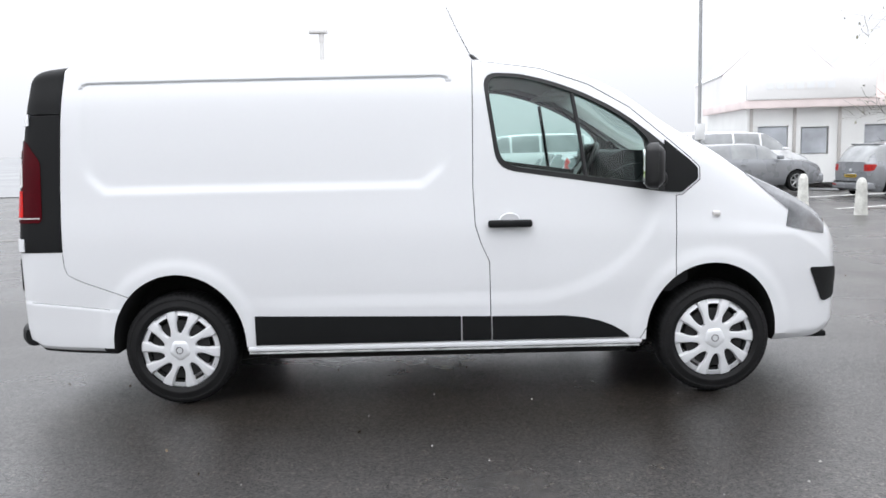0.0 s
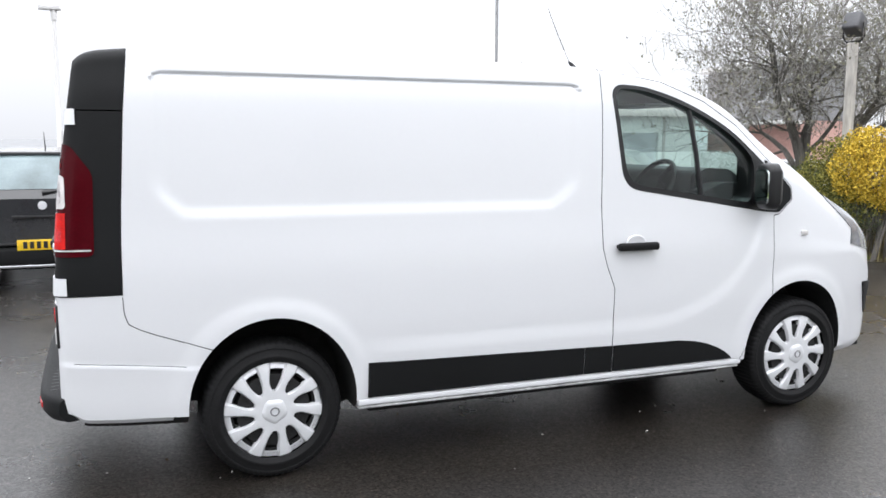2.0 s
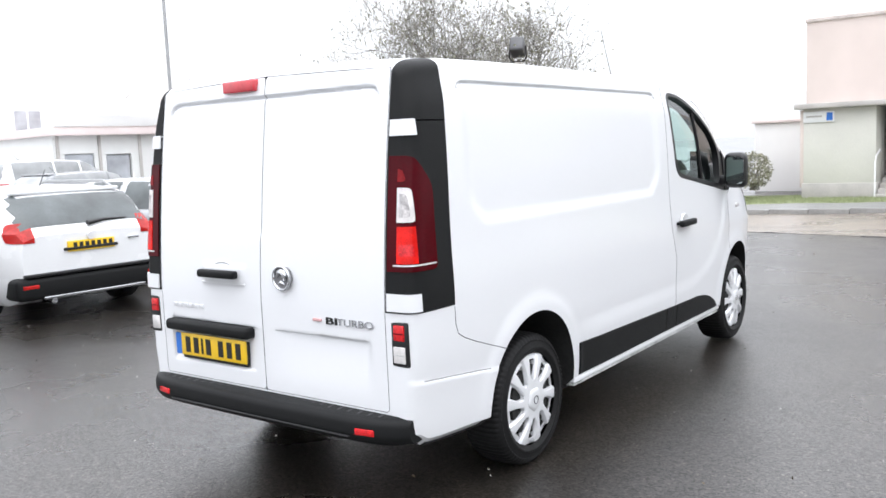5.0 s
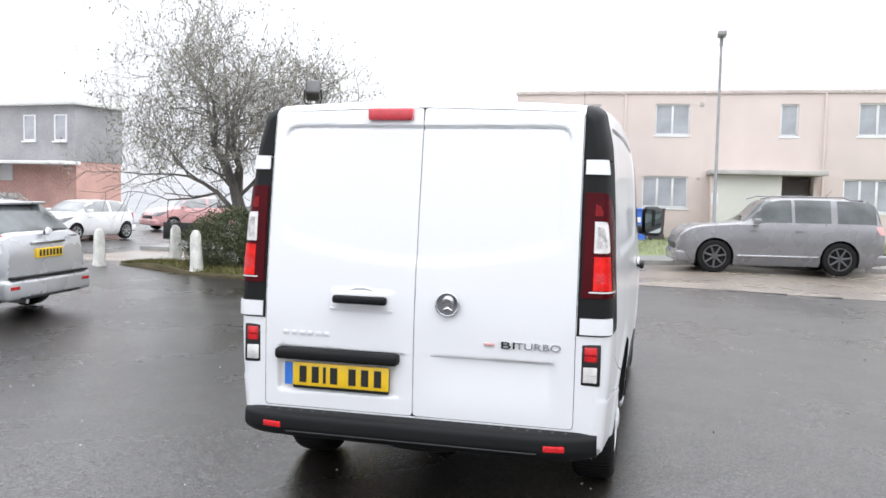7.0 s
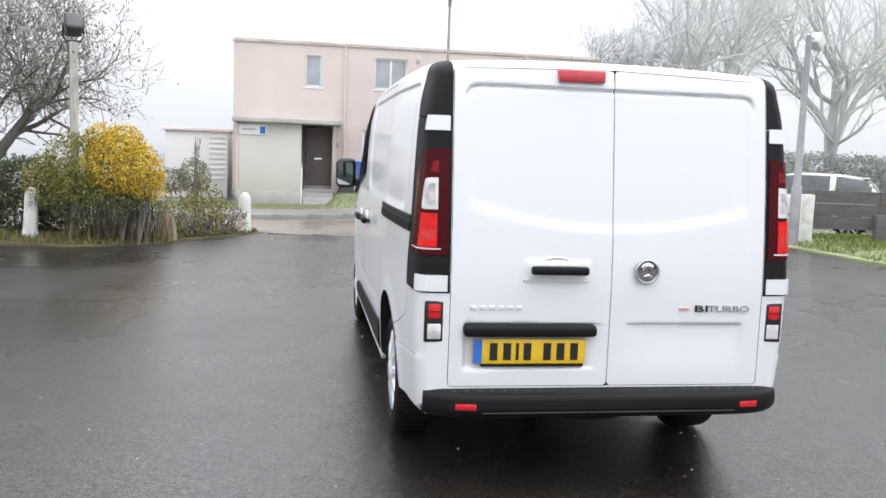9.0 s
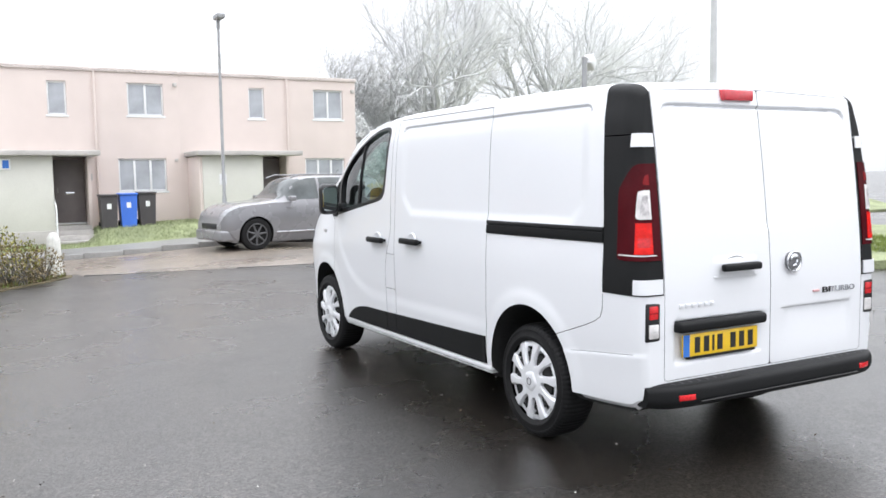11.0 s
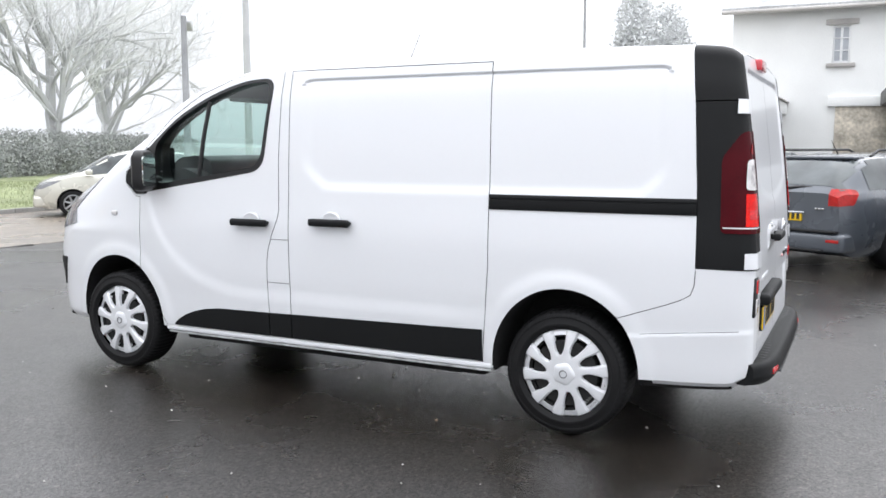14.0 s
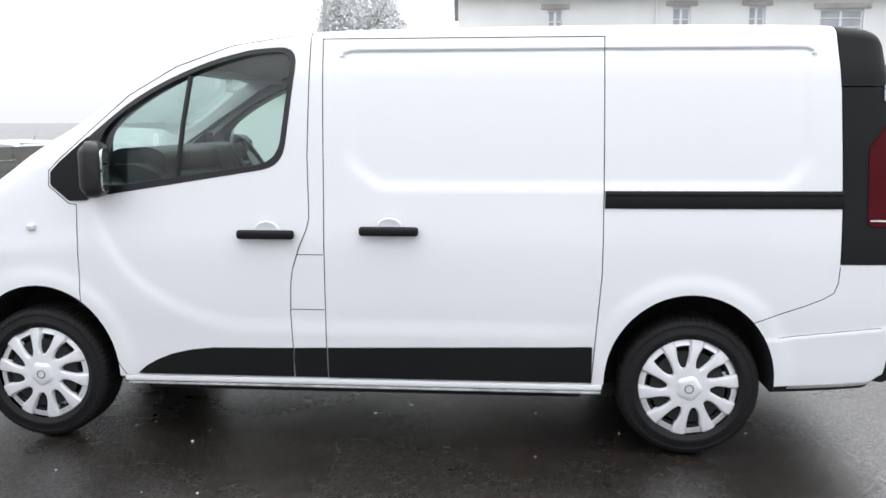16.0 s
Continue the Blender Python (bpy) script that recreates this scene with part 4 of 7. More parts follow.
def wet_asphalt(name, tone):
    """Old wet asphalt: stone chips in dark binder, damp patches that shine more, worn brownish stretches."""
    m = bpy.data.materials.new(name)
    m.use_nodes = True
    n, l = m.node_tree.nodes, m.node_tree.links
    b = n["Principled BSDF"]
    co = n.new("ShaderNodeTexCoord")

    def noise_tex(scale, detail, rough=0.55):
        t = n.new("ShaderNodeTexNoise")
        t.inputs["Scale"].default_value, t.inputs["Detail"].default_value, t.inputs["Roughness"].default_value = scale, detail, rough
        l.new(co.outputs["Object"], t.inputs["Vector"])
        return t.outputs["Fac"]

    def ramp(src, rows):
        r = n.new("ShaderNodeValToRGB")
        r.color_ramp.elements[0].position, r.color_ramp.elements[0].color = rows[0][0], (*rows[0][1], 1)
        r.color_ramp.elements[1].position, r.color_ramp.elements[1].color = rows[-1][0], (*rows[-1][1], 1)
        for p, c in rows[1:-1]:
            e = r.color_ramp.elements.new(p)
            e.color = (*c, 1)
        l.new(src, r.inputs["Fac"])
        return r.outputs["Color"]

    def mixed(a, c, f, mode="MULTIPLY"):
        x = n.new("ShaderNodeMix")
        x.data_type, x.blend_type = "RGBA", mode
        x.inputs["Factor"].default_value = f
        l.new(a, x.inputs["A"])
        l.new(c, x.inputs["B"])
        return x.outputs["Result"]

    chips = n.new("ShaderNodeTexVoronoi")
    chips.inputs["Scale"].default_value = 95
    l.new(co.outputs["Object"], chips.inputs["Vector"])
    chip_grey = ramp(chips.outputs["Color"], [(0.0, (0.35, 0.34, 0.33)), (0.72, (0.95, 0.93, 0.90)), (0.86, (2.0, 1.88, 1.72)), (1.0, (6.0, 5.5, 4.9))])
    base = ramp(noise_tex(0.55, 6), [(0.30, tuple(tone * v for v in (0.88, 0.79, 0.71))), (0.5, (tone * 1.12, tone * 0.97, tone * 0.84)), (0.70, (tone * 1.38, tone * 1.2, tone * 1.02))])
    col = mixed(base, chip_grey, 1.0)
    col = mixed(col, ramp(noise_tex(7, 5), [(0.3, (0.75, 0.75, 0.75)), (0.7, (1.2, 1.2, 1.2))]), 0.8)
    l.new(col, b.inputs["Base Color"])
    damp = n.new("ShaderNodeMapRange")
    damp.inputs["From Min"].default_value, damp.inputs["From Max"].default_value = 0.34, 0.66
    damp.inputs["To Min"].default_value, damp.inputs["To Max"].default_value = 0.21, 0.37
    l.new(noise_tex(0.38, 7, 0.6), damp.inputs["Value"])
    l.new(damp.outputs["Result"], b.inputs["Roughness"])
    glint = n.new("ShaderNodeMapRange")
    glint.inputs["From Min"].default_value, glint.inputs["From Max"].default_value = 0.2, 0.9
    glint.inputs["To Min"].default_value, glint.inputs["To Max"].default_value = 0.55, 1.60
    l.new(chips.outputs["Color"], glint.inputs["Value"])
    l.new(glint.outputs["Result"], b.inputs["Specular IOR Level"])
    rel = n.new("ShaderNodeMath")
    rel.operation = "MULTIPLY_ADD"
    rel.inputs[1].default_value = 0.6
    l.new(chips.outputs["Distance"], rel.inputs[0])
    l.new(noise_tex(160, 3), rel.inputs[2])
    bp = n.new("ShaderNodeBump")
    bp.inputs["Strength"].default_value, bp.inputs["Distance"].default_value = 0.46, 0.0026
    l.new(rel.outputs["Value"], bp.inputs["Height"])
    l.new(bp.outputs["Normal"], b.inputs["Normal"])
    return m


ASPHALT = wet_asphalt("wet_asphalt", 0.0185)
# road asphalt: tone raised far above the car park's to imitate haze
ROAD = wet_asphalt("hazed_road_asphalt", 0.20)
CONCRETE = material("pale_concrete", (0.42, 0.41, 0.39), 0.75, grain=0.15, grain_scale=60, bump=0.002, patch=0.15, patch_scale=2)
PAVING = material("damp_grey_paving", (0.20, 0.20, 0.195), 0.5, grain=0.25, grain_scale=70, bump=0.002, patch=0.2, patch_scale=0.8, rough_var=0.12)
KERB = material("grey_kerb_stone", (0.25, 0.245, 0.235), 0.6, grain=0.2, grain_scale=50, bump=0.003, patch=0.25, patch_scale=1.5)
TURF = material("wet_turf", (0.23, 0.26, 0.14), 0.85, grain=0.35, grain_scale=30, bump=0.02, patch=0.3, patch_scale=0.9)
SOIL = material("leaf_litter_and_soil", (0.115, 0.095, 0.05), 0.9, grain=0.45, grain_scale=35, bump=0.02, patch=0.35, patch_scale=1.6)
WORN_EDGE = material("worn_dark_edging", (0.06, 0.058, 0.055), 0.75, spec=0.2, grain=0.3, grain_scale=50, bump=0.003, patch=0.3, patch_scale=1.5)
# grey of the far ground sheet, pale in place of fog
HAZE_GROUND = material("haze_grey_ground", (0.31, 0.314, 0.32), 0.9, spec=0.1, grain=0.08, grain_scale=4, patch=0.12, patch_scale=0.15)
LINE = material("worn_white_road_paint", (0.62, 0.62, 0.60), 0.6, grain=0.25, grain_scale=40, patch=0.3, patch_scale=2)


def axis(lo, hi, fine_lo, fine_hi, fine, coarse):
    vals, v = [], fine_lo
    while v < fine_hi:
        vals.append(v)
        v += fine
    left, right, s = [], [], coarse
    v = fine_lo
    while v > lo:
        v -= s
        s *= 1.5
        left.append(max(v, lo))
    s, v = coarse, fine_hi
    while v < hi:
        right.append(min(v, hi))
        v += s
        s *= 1.5
    return left[::-1] + vals + right + [hi]


def build_ground():
    bm = bmesh.new()
    xs, ys = axis(-1500, 1500, -12, 26, 0.5, 2), axis(-1500, 1500, -16, 16, 0.5, 2)
    grid = [[bm.verts.new((x, y, height(x, y))) for y in ys] for x in xs]
    for i in range(len(xs) - 1):
        for j in range(len(ys) - 1):
            if xs[i + 1] - xs[i] > 1e-6 and ys[j + 1] - ys[j] > 1e-6:
                bm.faces.new((grid[i][j], grid[i + 1][j], grid[i + 1][j + 1], grid[i][j + 1]))
    solid("ground", bm, ASPHALT, "dark wet asphalt car park and road", kind="structure", smooth=60)


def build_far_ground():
    """An added sheet beyond the back road, its pale colour standing for fog haze."""
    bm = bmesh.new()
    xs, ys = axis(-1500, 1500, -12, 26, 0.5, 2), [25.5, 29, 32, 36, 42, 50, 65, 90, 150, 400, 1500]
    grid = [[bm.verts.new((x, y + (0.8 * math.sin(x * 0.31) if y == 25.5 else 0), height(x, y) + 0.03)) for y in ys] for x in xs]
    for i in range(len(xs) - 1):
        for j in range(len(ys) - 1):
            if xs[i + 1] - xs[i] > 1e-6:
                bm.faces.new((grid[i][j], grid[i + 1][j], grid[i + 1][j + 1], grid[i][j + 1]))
    solid("far_ground", bm, HAZE_GROUND, "far ground sheet with fog haze in its pale colour", kind="structure", smooth=60)


def slab(name, outline, rise, mat, label, slope=None, kind="structure", jitter=0.0):
    """A raised sheet of ground inside an outline, following the land; slope(x, y) adds height."""
    bm = bmesh.new()
    vs = [bm.verts.new((x, y, 0)) for x, y in outline]
    bm.faces.new(vs)
    bmesh.ops.triangulate(bm, faces=bm.faces[:])
    for _ in range(9):
        long = [e for e in bm.edges if e.calc_length() > 0.55]
        if not long:
            break
        bmesh.ops.subdivide_edges(bm, edges=long, cuts=1)
        bmesh.ops.triangulate(bm, faces=bm.faces[:])
    border = {v for e in bm.edges if e.is_boundary for v in e.verts}
    for v in bm.verts:
        z = height(v.co.x, v.co.y) + rise + (slope(v.co.x, v.co.y) if slope else 0)
        v.co.z = z + (jitter * (noise.noise(v.co * 1.7)) if v not in border else 0)
    out = bmesh.ops.extrude_edge_only(bm, edges=[e for e in bm.edges if e.is_boundary])
    for v in out["geom"]:
        if isinstance(v, bmesh.types.BMVert):
            v.co.z = height(v.co.x, v.co.y) - 0.15
    bmesh.ops.recalc_face_normals(bm, faces=bm.faces[:])
    return solid(name, bm, mat, label, kind=kind, smooth=50)


def kerb_run(name, path, wide, rise, label, mat=None):
    """Kerb stones end to end along a path, each its own piece."""
    holder = thing(name, label, kind="structure", category="kerb")
    for (x0, y0), (x1, y1) in zip(path, path[1:]):
        length = math.hypot(x1 - x0, y1 - y0)
        n = max(1, round(length / 0.92))
        ang = math.atan2(y1 - y0, x1 - x0)
        me = None
        for k in range(n):
            if me is None:
                me = mesh_of(box(-length / n / 2 + 0.006, length / n / 2 - 0.006, -wide / 2, wide / 2, -0.2, rise, 0.015, 2), "kerb_stone", [mat or KERB], 30)
            ob = new("kerb_stone", me)
            u = (k + 0.5) / n
            x, y = x0 + (x1 - x0) * u, y0 + (y1 - y0) * u
            ob.parent = holder
            ob.matrix_local = pose(x, y, height(x, y) + random.uniform(-0.008, 0.008), 0, 0, math.degrees(ang))
    return holder


def mound(x, y):
    d = min(math.hypot(x - 10.3, y - 5.6), math.hypot(x - 10.6, y - 7.6))
    return 0.10 * step(2.1, 0.7, d)


def lawn(x, y):
    """How far the front lawn stands over the pavement: a bank from the bins on, level before the end house."""
    return 0.34 * step(20.3, 22.2, x) * step(0.62, 0.26, y)


build_ground()
build_far_ground()
ISLAND = [(9.25, 7.3), (8.95, 6.2), (8.72, 5.3), (8.75, 4.4), (9.1, 3.65), (9.65, 3.2), (10.4, 2.55), (11.3, 2.15), (12.4, 2.1), (13.4, 3.4), (13.7, 6.0), (13.3, 8.6), (12.0, 10.0), (10.6, 9.6), (10.2, 8.9), (9.75, 8.1)]
slab("island_verge", rounded(ISLAND, 0.4, 3), 0.015, SOIL, "brown leaf litter and soil on a verge", mound, jitter=0.03)
slab("far_pavement", [(18.25, 14), (20.3, 14), (20.3, -7.0), (18.25, -7.0)], 0.11, PAVING, "damp grey pavement before the houses")
slab("house_grass", [(20.3, 14), (24.2, 14), (24.2, -9.6), (30, -12), (45, -34), (18.3, -34), (18.3, -7.0), (20.3, -7.0)], 0.10, TURF,
     "wet green grass before the houses", lawn, jitter=0.03)
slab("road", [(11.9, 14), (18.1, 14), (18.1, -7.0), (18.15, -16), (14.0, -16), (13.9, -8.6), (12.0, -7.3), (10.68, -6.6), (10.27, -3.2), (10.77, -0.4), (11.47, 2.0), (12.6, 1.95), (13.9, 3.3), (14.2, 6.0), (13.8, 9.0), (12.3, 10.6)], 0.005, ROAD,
     "wet road before the houses, fog haze in its pale tone")
kerb_run("far_kerb", [(18.17, 14), (18.17, -7.0), (18.22, -16)], 0.14, 0.125, "grey stone kerb along the road")
RIGHT_VERGE = [(5.0, -8.3), (8.0, -8.05), (11.2, -7.75), (13.0, -7.9), (13.6, -9.0), (13.2, -12), (11.5, -17), (5.5, -18), (3.6, -14), (4.0, -9.6)]
slab("side_verge", rounded(RIGHT_VERGE, 0.6, 3), 0.05, TURF, "wet green grass beside the car park", lambda x, y: 0.10 * step(-8.2, -9.2, y), jitter=0.05)
kerb_run("lot_edge", [(11.4, 2.0), (10.7, -0.4), (10.2, -3.2), (10.6, -6.6)], 0.11, 0.005, "flush stone edging of the car park", WORN_EDGE)
kerb_run("back_edge", [(-16, 9.35), (-6, 9.8), (0.5, 9.9), (7.6, 9.6)], 0.11, 0.02, "flush stone edging of the car park")
for path in ([(-16, 13.6), (-7.6, 15.2), (3, 17.0), (12, 17.6)],):
    for (x0, y0), (x1, y1) in zip(path, path[1:]):
        n = int(math.hypot(x1 - x0, y1 - y0) / 3)
        for k in range(n):
            u = (k + 0.3) / n
            x, y = x0 + (x1 - x0) * u, y0 + (y1 - y0) * u
            ob = solid("road_marking", box(-1.0, 1.0, -0.06, 0.06, -0.01, 0.006), LINE, "worn white road marking", kind="structure")
            ob.matrix_world = pose(x, y, height(x, y), 0, 0, math.degrees(math.atan2(y1 - y0, x1 - x0)))
for x0, y0, x1, y1 in ((10.2, 12.9, 13.5, 14.2), (11.0, 17.2, 14.5, 18.4)):
    d = math.hypot(x1 - x0, y1 - y0)
    ob = solid("road_marking", box(0, d, -0.06, 0.06, -0.01, 0.006), LINE, "worn white road marking", kind="structure")
    ob.matrix_world = pose(x0, y0, height(x0, y0), 0, 0, math.degrees(math.atan2(y1 - y0, x1 - x0)))


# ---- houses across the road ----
# pale wall, pane, brick and slate tones: own colour plus some painted fog haze
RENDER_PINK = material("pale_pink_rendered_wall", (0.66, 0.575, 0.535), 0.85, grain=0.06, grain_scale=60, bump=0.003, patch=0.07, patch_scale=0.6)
CREAM = material("pale_cream_panel", (0.60, 0.595, 0.545), 0.8, grain=0.04, grain_scale=50, patch=0.06, patch_scale=0.8)
UPVC = material("white_window_plastic", (0.78, 0.79, 0.79), 0.4, patch=0.02, patch_scale=4, grain=0.01)
PANE = material("window_pane_grey", (0.40, 0.42, 0.45), 0.10, coat=0.2, patch=0.25, patch_scale=1.3, grain=0.05)
FASCIA = material("weathered_grey_fascia", (0.45, 0.43, 0.41), 0.8, grain=0.12, grain_scale=40, patch=0.2, patch_scale=1.2)
DOOR_DARK = material("dark_front_door", (0.15, 0.13, 0.128), 0.5, patch=0.1, patch_scale=3, grain=0.05)
FELT = material("pale_roof_felt", (0.56, 0.50, 0.47), 0.9, grain=0.2, grain_scale=30, patch=0.2, patch_scale=0.7)
WHITE_WALL = material("white_painted_wall", (0.76, 0.765, 0.75), 0.85, grain=0.05, grain_scale=35, bump=0.004, patch=0.05, patch_scale=0.7)
BRICK_RED = material("red_brick_wall", (0.60, 0.37, 0.32), 0.9, grain=0.16, grain_scale=25, bump=0.004, patch=0.12, patch_scale=1.2)
CLAD = material("grey_slate_cladding", (0.34, 0.342, 0.352), 0.75, grain=0.15, grain_scale=20, patch=0.15, patch_scale=0.9)
STONE = material("buff_stone_wall", (0.46, 0.42, 0.35), 0.9, grain=0.25, grain_scale=12, bump=0.008, patch=0.3, patch_scale=2.5)
DARK_FRONT = material("dark_grey_painted_front", (0.20, 0.20, 0.20), 0.8, grain=0.12, grain_scale=20, patch=0.15, patch_scale=1.5)
SLATE = material("grey_roof_slate", (0.45, 0.455, 0.46), 0.75, grain=0.2, grain_scale=14, patch=0.2, patch_scale=0.8)
DARK_TIMBER = material("dark_stained_timber", (0.11, 0.108, 0.106), 0.7, grain=0.25, grain_scale=30, stretch=(1, 1, 6), patch=0.2, patch_scale=2)
# distant walls, fascia and roofs: fog haze painted into near-white colours
FOG_PALE = material("haze_white_render", (0.80, 0.79, 0.78), 0.9, patch=0.05, patch_scale=0.5, grain=0.03)
RED_FASCIA = material("haze_paled_red_fascia", (0.77, 0.67, 0.65), 0.8, patch=0.08, patch_scale=1.0, grain=0.05)
FAINT_ROOF = material("haze_white_roof", (0.79, 0.80, 0.81), 0.9, patch=0.06, patch_scale=0.6, grain=0.04)


def wall_with_holes(length, tall, thick, holes, mat):
    """A wall from (0, 0) along +x, thick towards +y, with rectangular openings right through: rows of (x0, x1, z0, z1)."""
    xs = sorted({0.0, length, *[v for h in holes for v in h[:2]]})
    zs = sorted({0.0, tall, *[v for h in holes for v in h[2:]]})
    bm = bmesh.new()

    def solid_at(i, j):
        if i < 0 or j < 0 or i >= len(xs) - 1 or j >= len(zs) - 1:
            return False
        cx, cz = (xs[i] + xs[i + 1]) / 2, (zs[j] + zs[j + 1]) / 2
        return not any(a < cx < b and c < cz < d for a, b, c, d in holes)

    for i in range(len(xs) - 1):
        for j in range(len(zs) - 1):
            if not solid_at(i, j):
                continue
            x0, x1, z0, z1 = xs[i], xs[i + 1], zs[j], zs[j + 1]
            quad = lambda *p: bm.faces.new([bm.verts.new(q) for q in p])
            quad((x0, 0, z0), (x1, 0, z0), (x1, 0, z1), (x0, 0, z1))
            quad((x1, thick, z0), (x0, thick, z0), (x0, thick, z1), (x1, thick, z1))
            for di, dj, p in ((-1, 0, ((x0, thick, z0), (x0, 0, z0), (x0, 0, z1), (x0, thick, z1))), (1, 0, ((x1, 0, z0), (x1, thick, z0), (x1, thick, z1), (x1, 0, z1))),
                              (0, -1, ((x0, 0, z0), (x0, thick, z0), (x1, thick, z0), (x1, 0, z0))), (0, 1, ((x0, 0, z1), (x1, 0, z1), (x1, thick, z1), (x0, thick, z1)))):
                if not solid_at(i + di, j + dj):
                    quad(*p)
    bmesh.ops.remove_doubles(bm, verts=bm.verts[:], dist=1e-5)
    return bm


def window(parent, m, wide, tall, lights, sill=True, label="white plastic window", mat=None, cross=0):
    """A casement window, its lower corner at m, facing -y: frame, panes, mullions and sill."""
    mat = mat or UPVC
    f = box(0, 0.05, -0.01, 0.06, 0, tall, 0.006)
    box(wide - 0.05, wide, -0.01, 0.06, 0, tall, 0.006, bm=f)
    box(0.05, wide - 0.05, -0.01, 0.06, 0, 0.055, 0.006, bm=f)
    box(0.05, wide - 0.05, -0.01, 0.06, tall - 0.055, tall, 0.006, bm=f)
    w = part("window_frame", f, mat, parent, label)
    w.matrix_local = m
    for k in range(1, lights):
        x = wide * k / lights
        part("mullion", box(x - 0.035, x + 0.035, -0.012, 0.06, 0.057, tall - 0.057, 0.006), mat, w)
    for k in range(1, cross + 1):
        z = tall * k / (cross + 1)
        part("glazing_bar", box(0.05, wide - 0.05, -0.008, 0.05, z - 0.015, z + 0.015, 0.004), mat, w)
    for k in range(lights):
        part("pane", box(wide * k / lights + 0.03, wide * (k + 1) / lights - 0.03, 0.022, 0.034, 0.04, tall - 0.04), PANE, w, "grey window pane")
    if sill:
        part("sill", box(-0.05, wide + 0.05, -0.09, 0.0, -0.06, 0.0, 0.008), mat, w)
    return w


def terrace_house(y_left, last):
    """One flat-roofed two-storey dwelling, its front along -x, from y_left towards -y, 6.05 m wide."""
    h = thing("terrace_house", "pale pink rendered flat-roofed terraced house with white windows", "house", pose(24.0, y_left, 0.14, 0, 0, -90), group="terrace houses")
    wide, tall, deep = 6.05, 4.70, 7.0
    holes = [(2.25, 2.78, 3.38, 4.38), (4.50, 5.58, 3.40, 4.40), (4.16, 5.60, 1.06, 2.08), (2.30, 3.14, 0.16, 2.05)]
    part("front_wall", wall_with_holes(wide, tall, 0.28, holes, RENDER_PINK), RENDER_PINK, h, "pale pink rendered wall", 20)
    part("side_wall", box(0.0, 0.26, 0.281, deep, 0, tall - 0.003), RENDER_PINK, h)
    if last:
        part("side_wall", box(wide - 0.26, wide, 0.281, deep, 0, tall - 0.003), RENDER_PINK, h)
    part("back_wall", box(0.261, wide - 0.261, deep - 0.26, deep - 0.003, 0, tall - 0.006), RENDER_PINK, h)
    part("roof", box(-0.04, wide + (0.04 if last else -0.002), -0.05, deep + 0.05, tall, tall + 0.12, 0.02), FELT, h, "flat felt roof with a shallow pale edge")
    part("floor_slab", box(0.262, wide - 0.262, 0.283, deep - 0.263, 2.45, 2.6), FASCIA, h)
    window(h, pose(2.25, 0.07, 3.38), 0.53, 1.0, 1)
    window(h, pose(4.50, 0.07, 3.40), 1.08, 1.0, 2)
    window(h, pose(4.16, 0.07, 1.06), 1.44, 1.02, 3)
    part("downpipe", tube([(3.55, -0.06, 0.2), (3.55, -0.06, tall)], 0.035, 8), RENDER_PINK, h)
    part("vent", box(5.88, 6.0, -0.06, 0.0, 4.32, 4.44, 0.01), FASCIA, h)
    part("vent", box(5.86, 5.96, -0.05, 0.0, 1.98, 2.07, 0.01), FASCIA, h)
    # store and porch built out in front
    part("store_wall", box(0.30, 2.18, -1.55, -0.002, -0.10, 2.12, 0.01), CREAM, h, "pale cream store built out beside the door")
    part("store_base", box(0.26, 2.22, -1.57, -0.004, -0.50, 0.02, 0.01), FASCIA, h)
    part("store_trim", box(0.20, 0.297, -1.52, -0.004, -0.1, 2.10, 0.01), RENDER_PINK, h)
    part("porch_roof", box(0.10, 3.42, -1.82, -0.002, 2.125, 2.27, 0.02), FASCIA, h, "flat grey canopy over the door")
    d = part("front_door", box(2.31, 3.13, -0.30, -0.24, 0.18, 2.04, 0.008), DOOR_DARK, h, "dark front door with a letter plate")
    part("letter_plate", box(2.60, 2.84, -0.312, -0.30, 1.02, 1.09, 0.004), CHROME, d)
    part("door_handle", tube([(2.39, -0.33, 1.06), (2.39, -0.33, 1.22)], 0.012, 6), CHROME, d)
    part("threshold", box(2.28, 3.16, -0.42, -0.21, 0.14, 0.178, 0.006), UPVC, d)
    part("porch_side", box(3.15, 3.24, -0.95, -0.004, 0.0, 2.12, 0.01), RENDER_PINK, h)
    for k in range(4):
        part("step", box(2.25, 3.2, -0.62 - 0.34 * k - 0.34, -0.30 if k == 0 else -0.62 - 0.34 * k, -0.35, 0.12 - 0.13 * k, 0.012), FASCIA, h, "grey stone step")
    rail = tube([(2.20, -1.75, -0.45), (2.20, -1.75, 0.55), (2.20, -1.66, 0.72), (2.20, -1.05, 0.92), (2.20, -0.95, 0.85)], 0.022, 8)
    part("handrail", rail, UPVC, h, "white bent steel handrail")
    part("door_number", box(3.30, 3.40, -0.03, -0.004, 1.42, 1.62, 0.006), FASCIA, h)
    return h


terrace_house(3.60, False)
terrace_house(-2.45, True)
sign = thing("street_sign", "white street sign with plain bars on the store wall", "sign", pose(22.43, 3.30, 0.16, 0, 0, -90))
part("sign_plate", box(0.0, 0.82, -0.02, 0.0, 1.72, 2.02, 0.006), UPVC, sign)
part("sign_mark", box(0.62, 0.78, -0.026, -0.02, 1.76, 1.98), PLATE_BLUE, sign, "blue panel")
part("sign_bar", box(0.08, 0.5, -0.025, -0.02, 1.86, 1.91), FASCIA, sign)

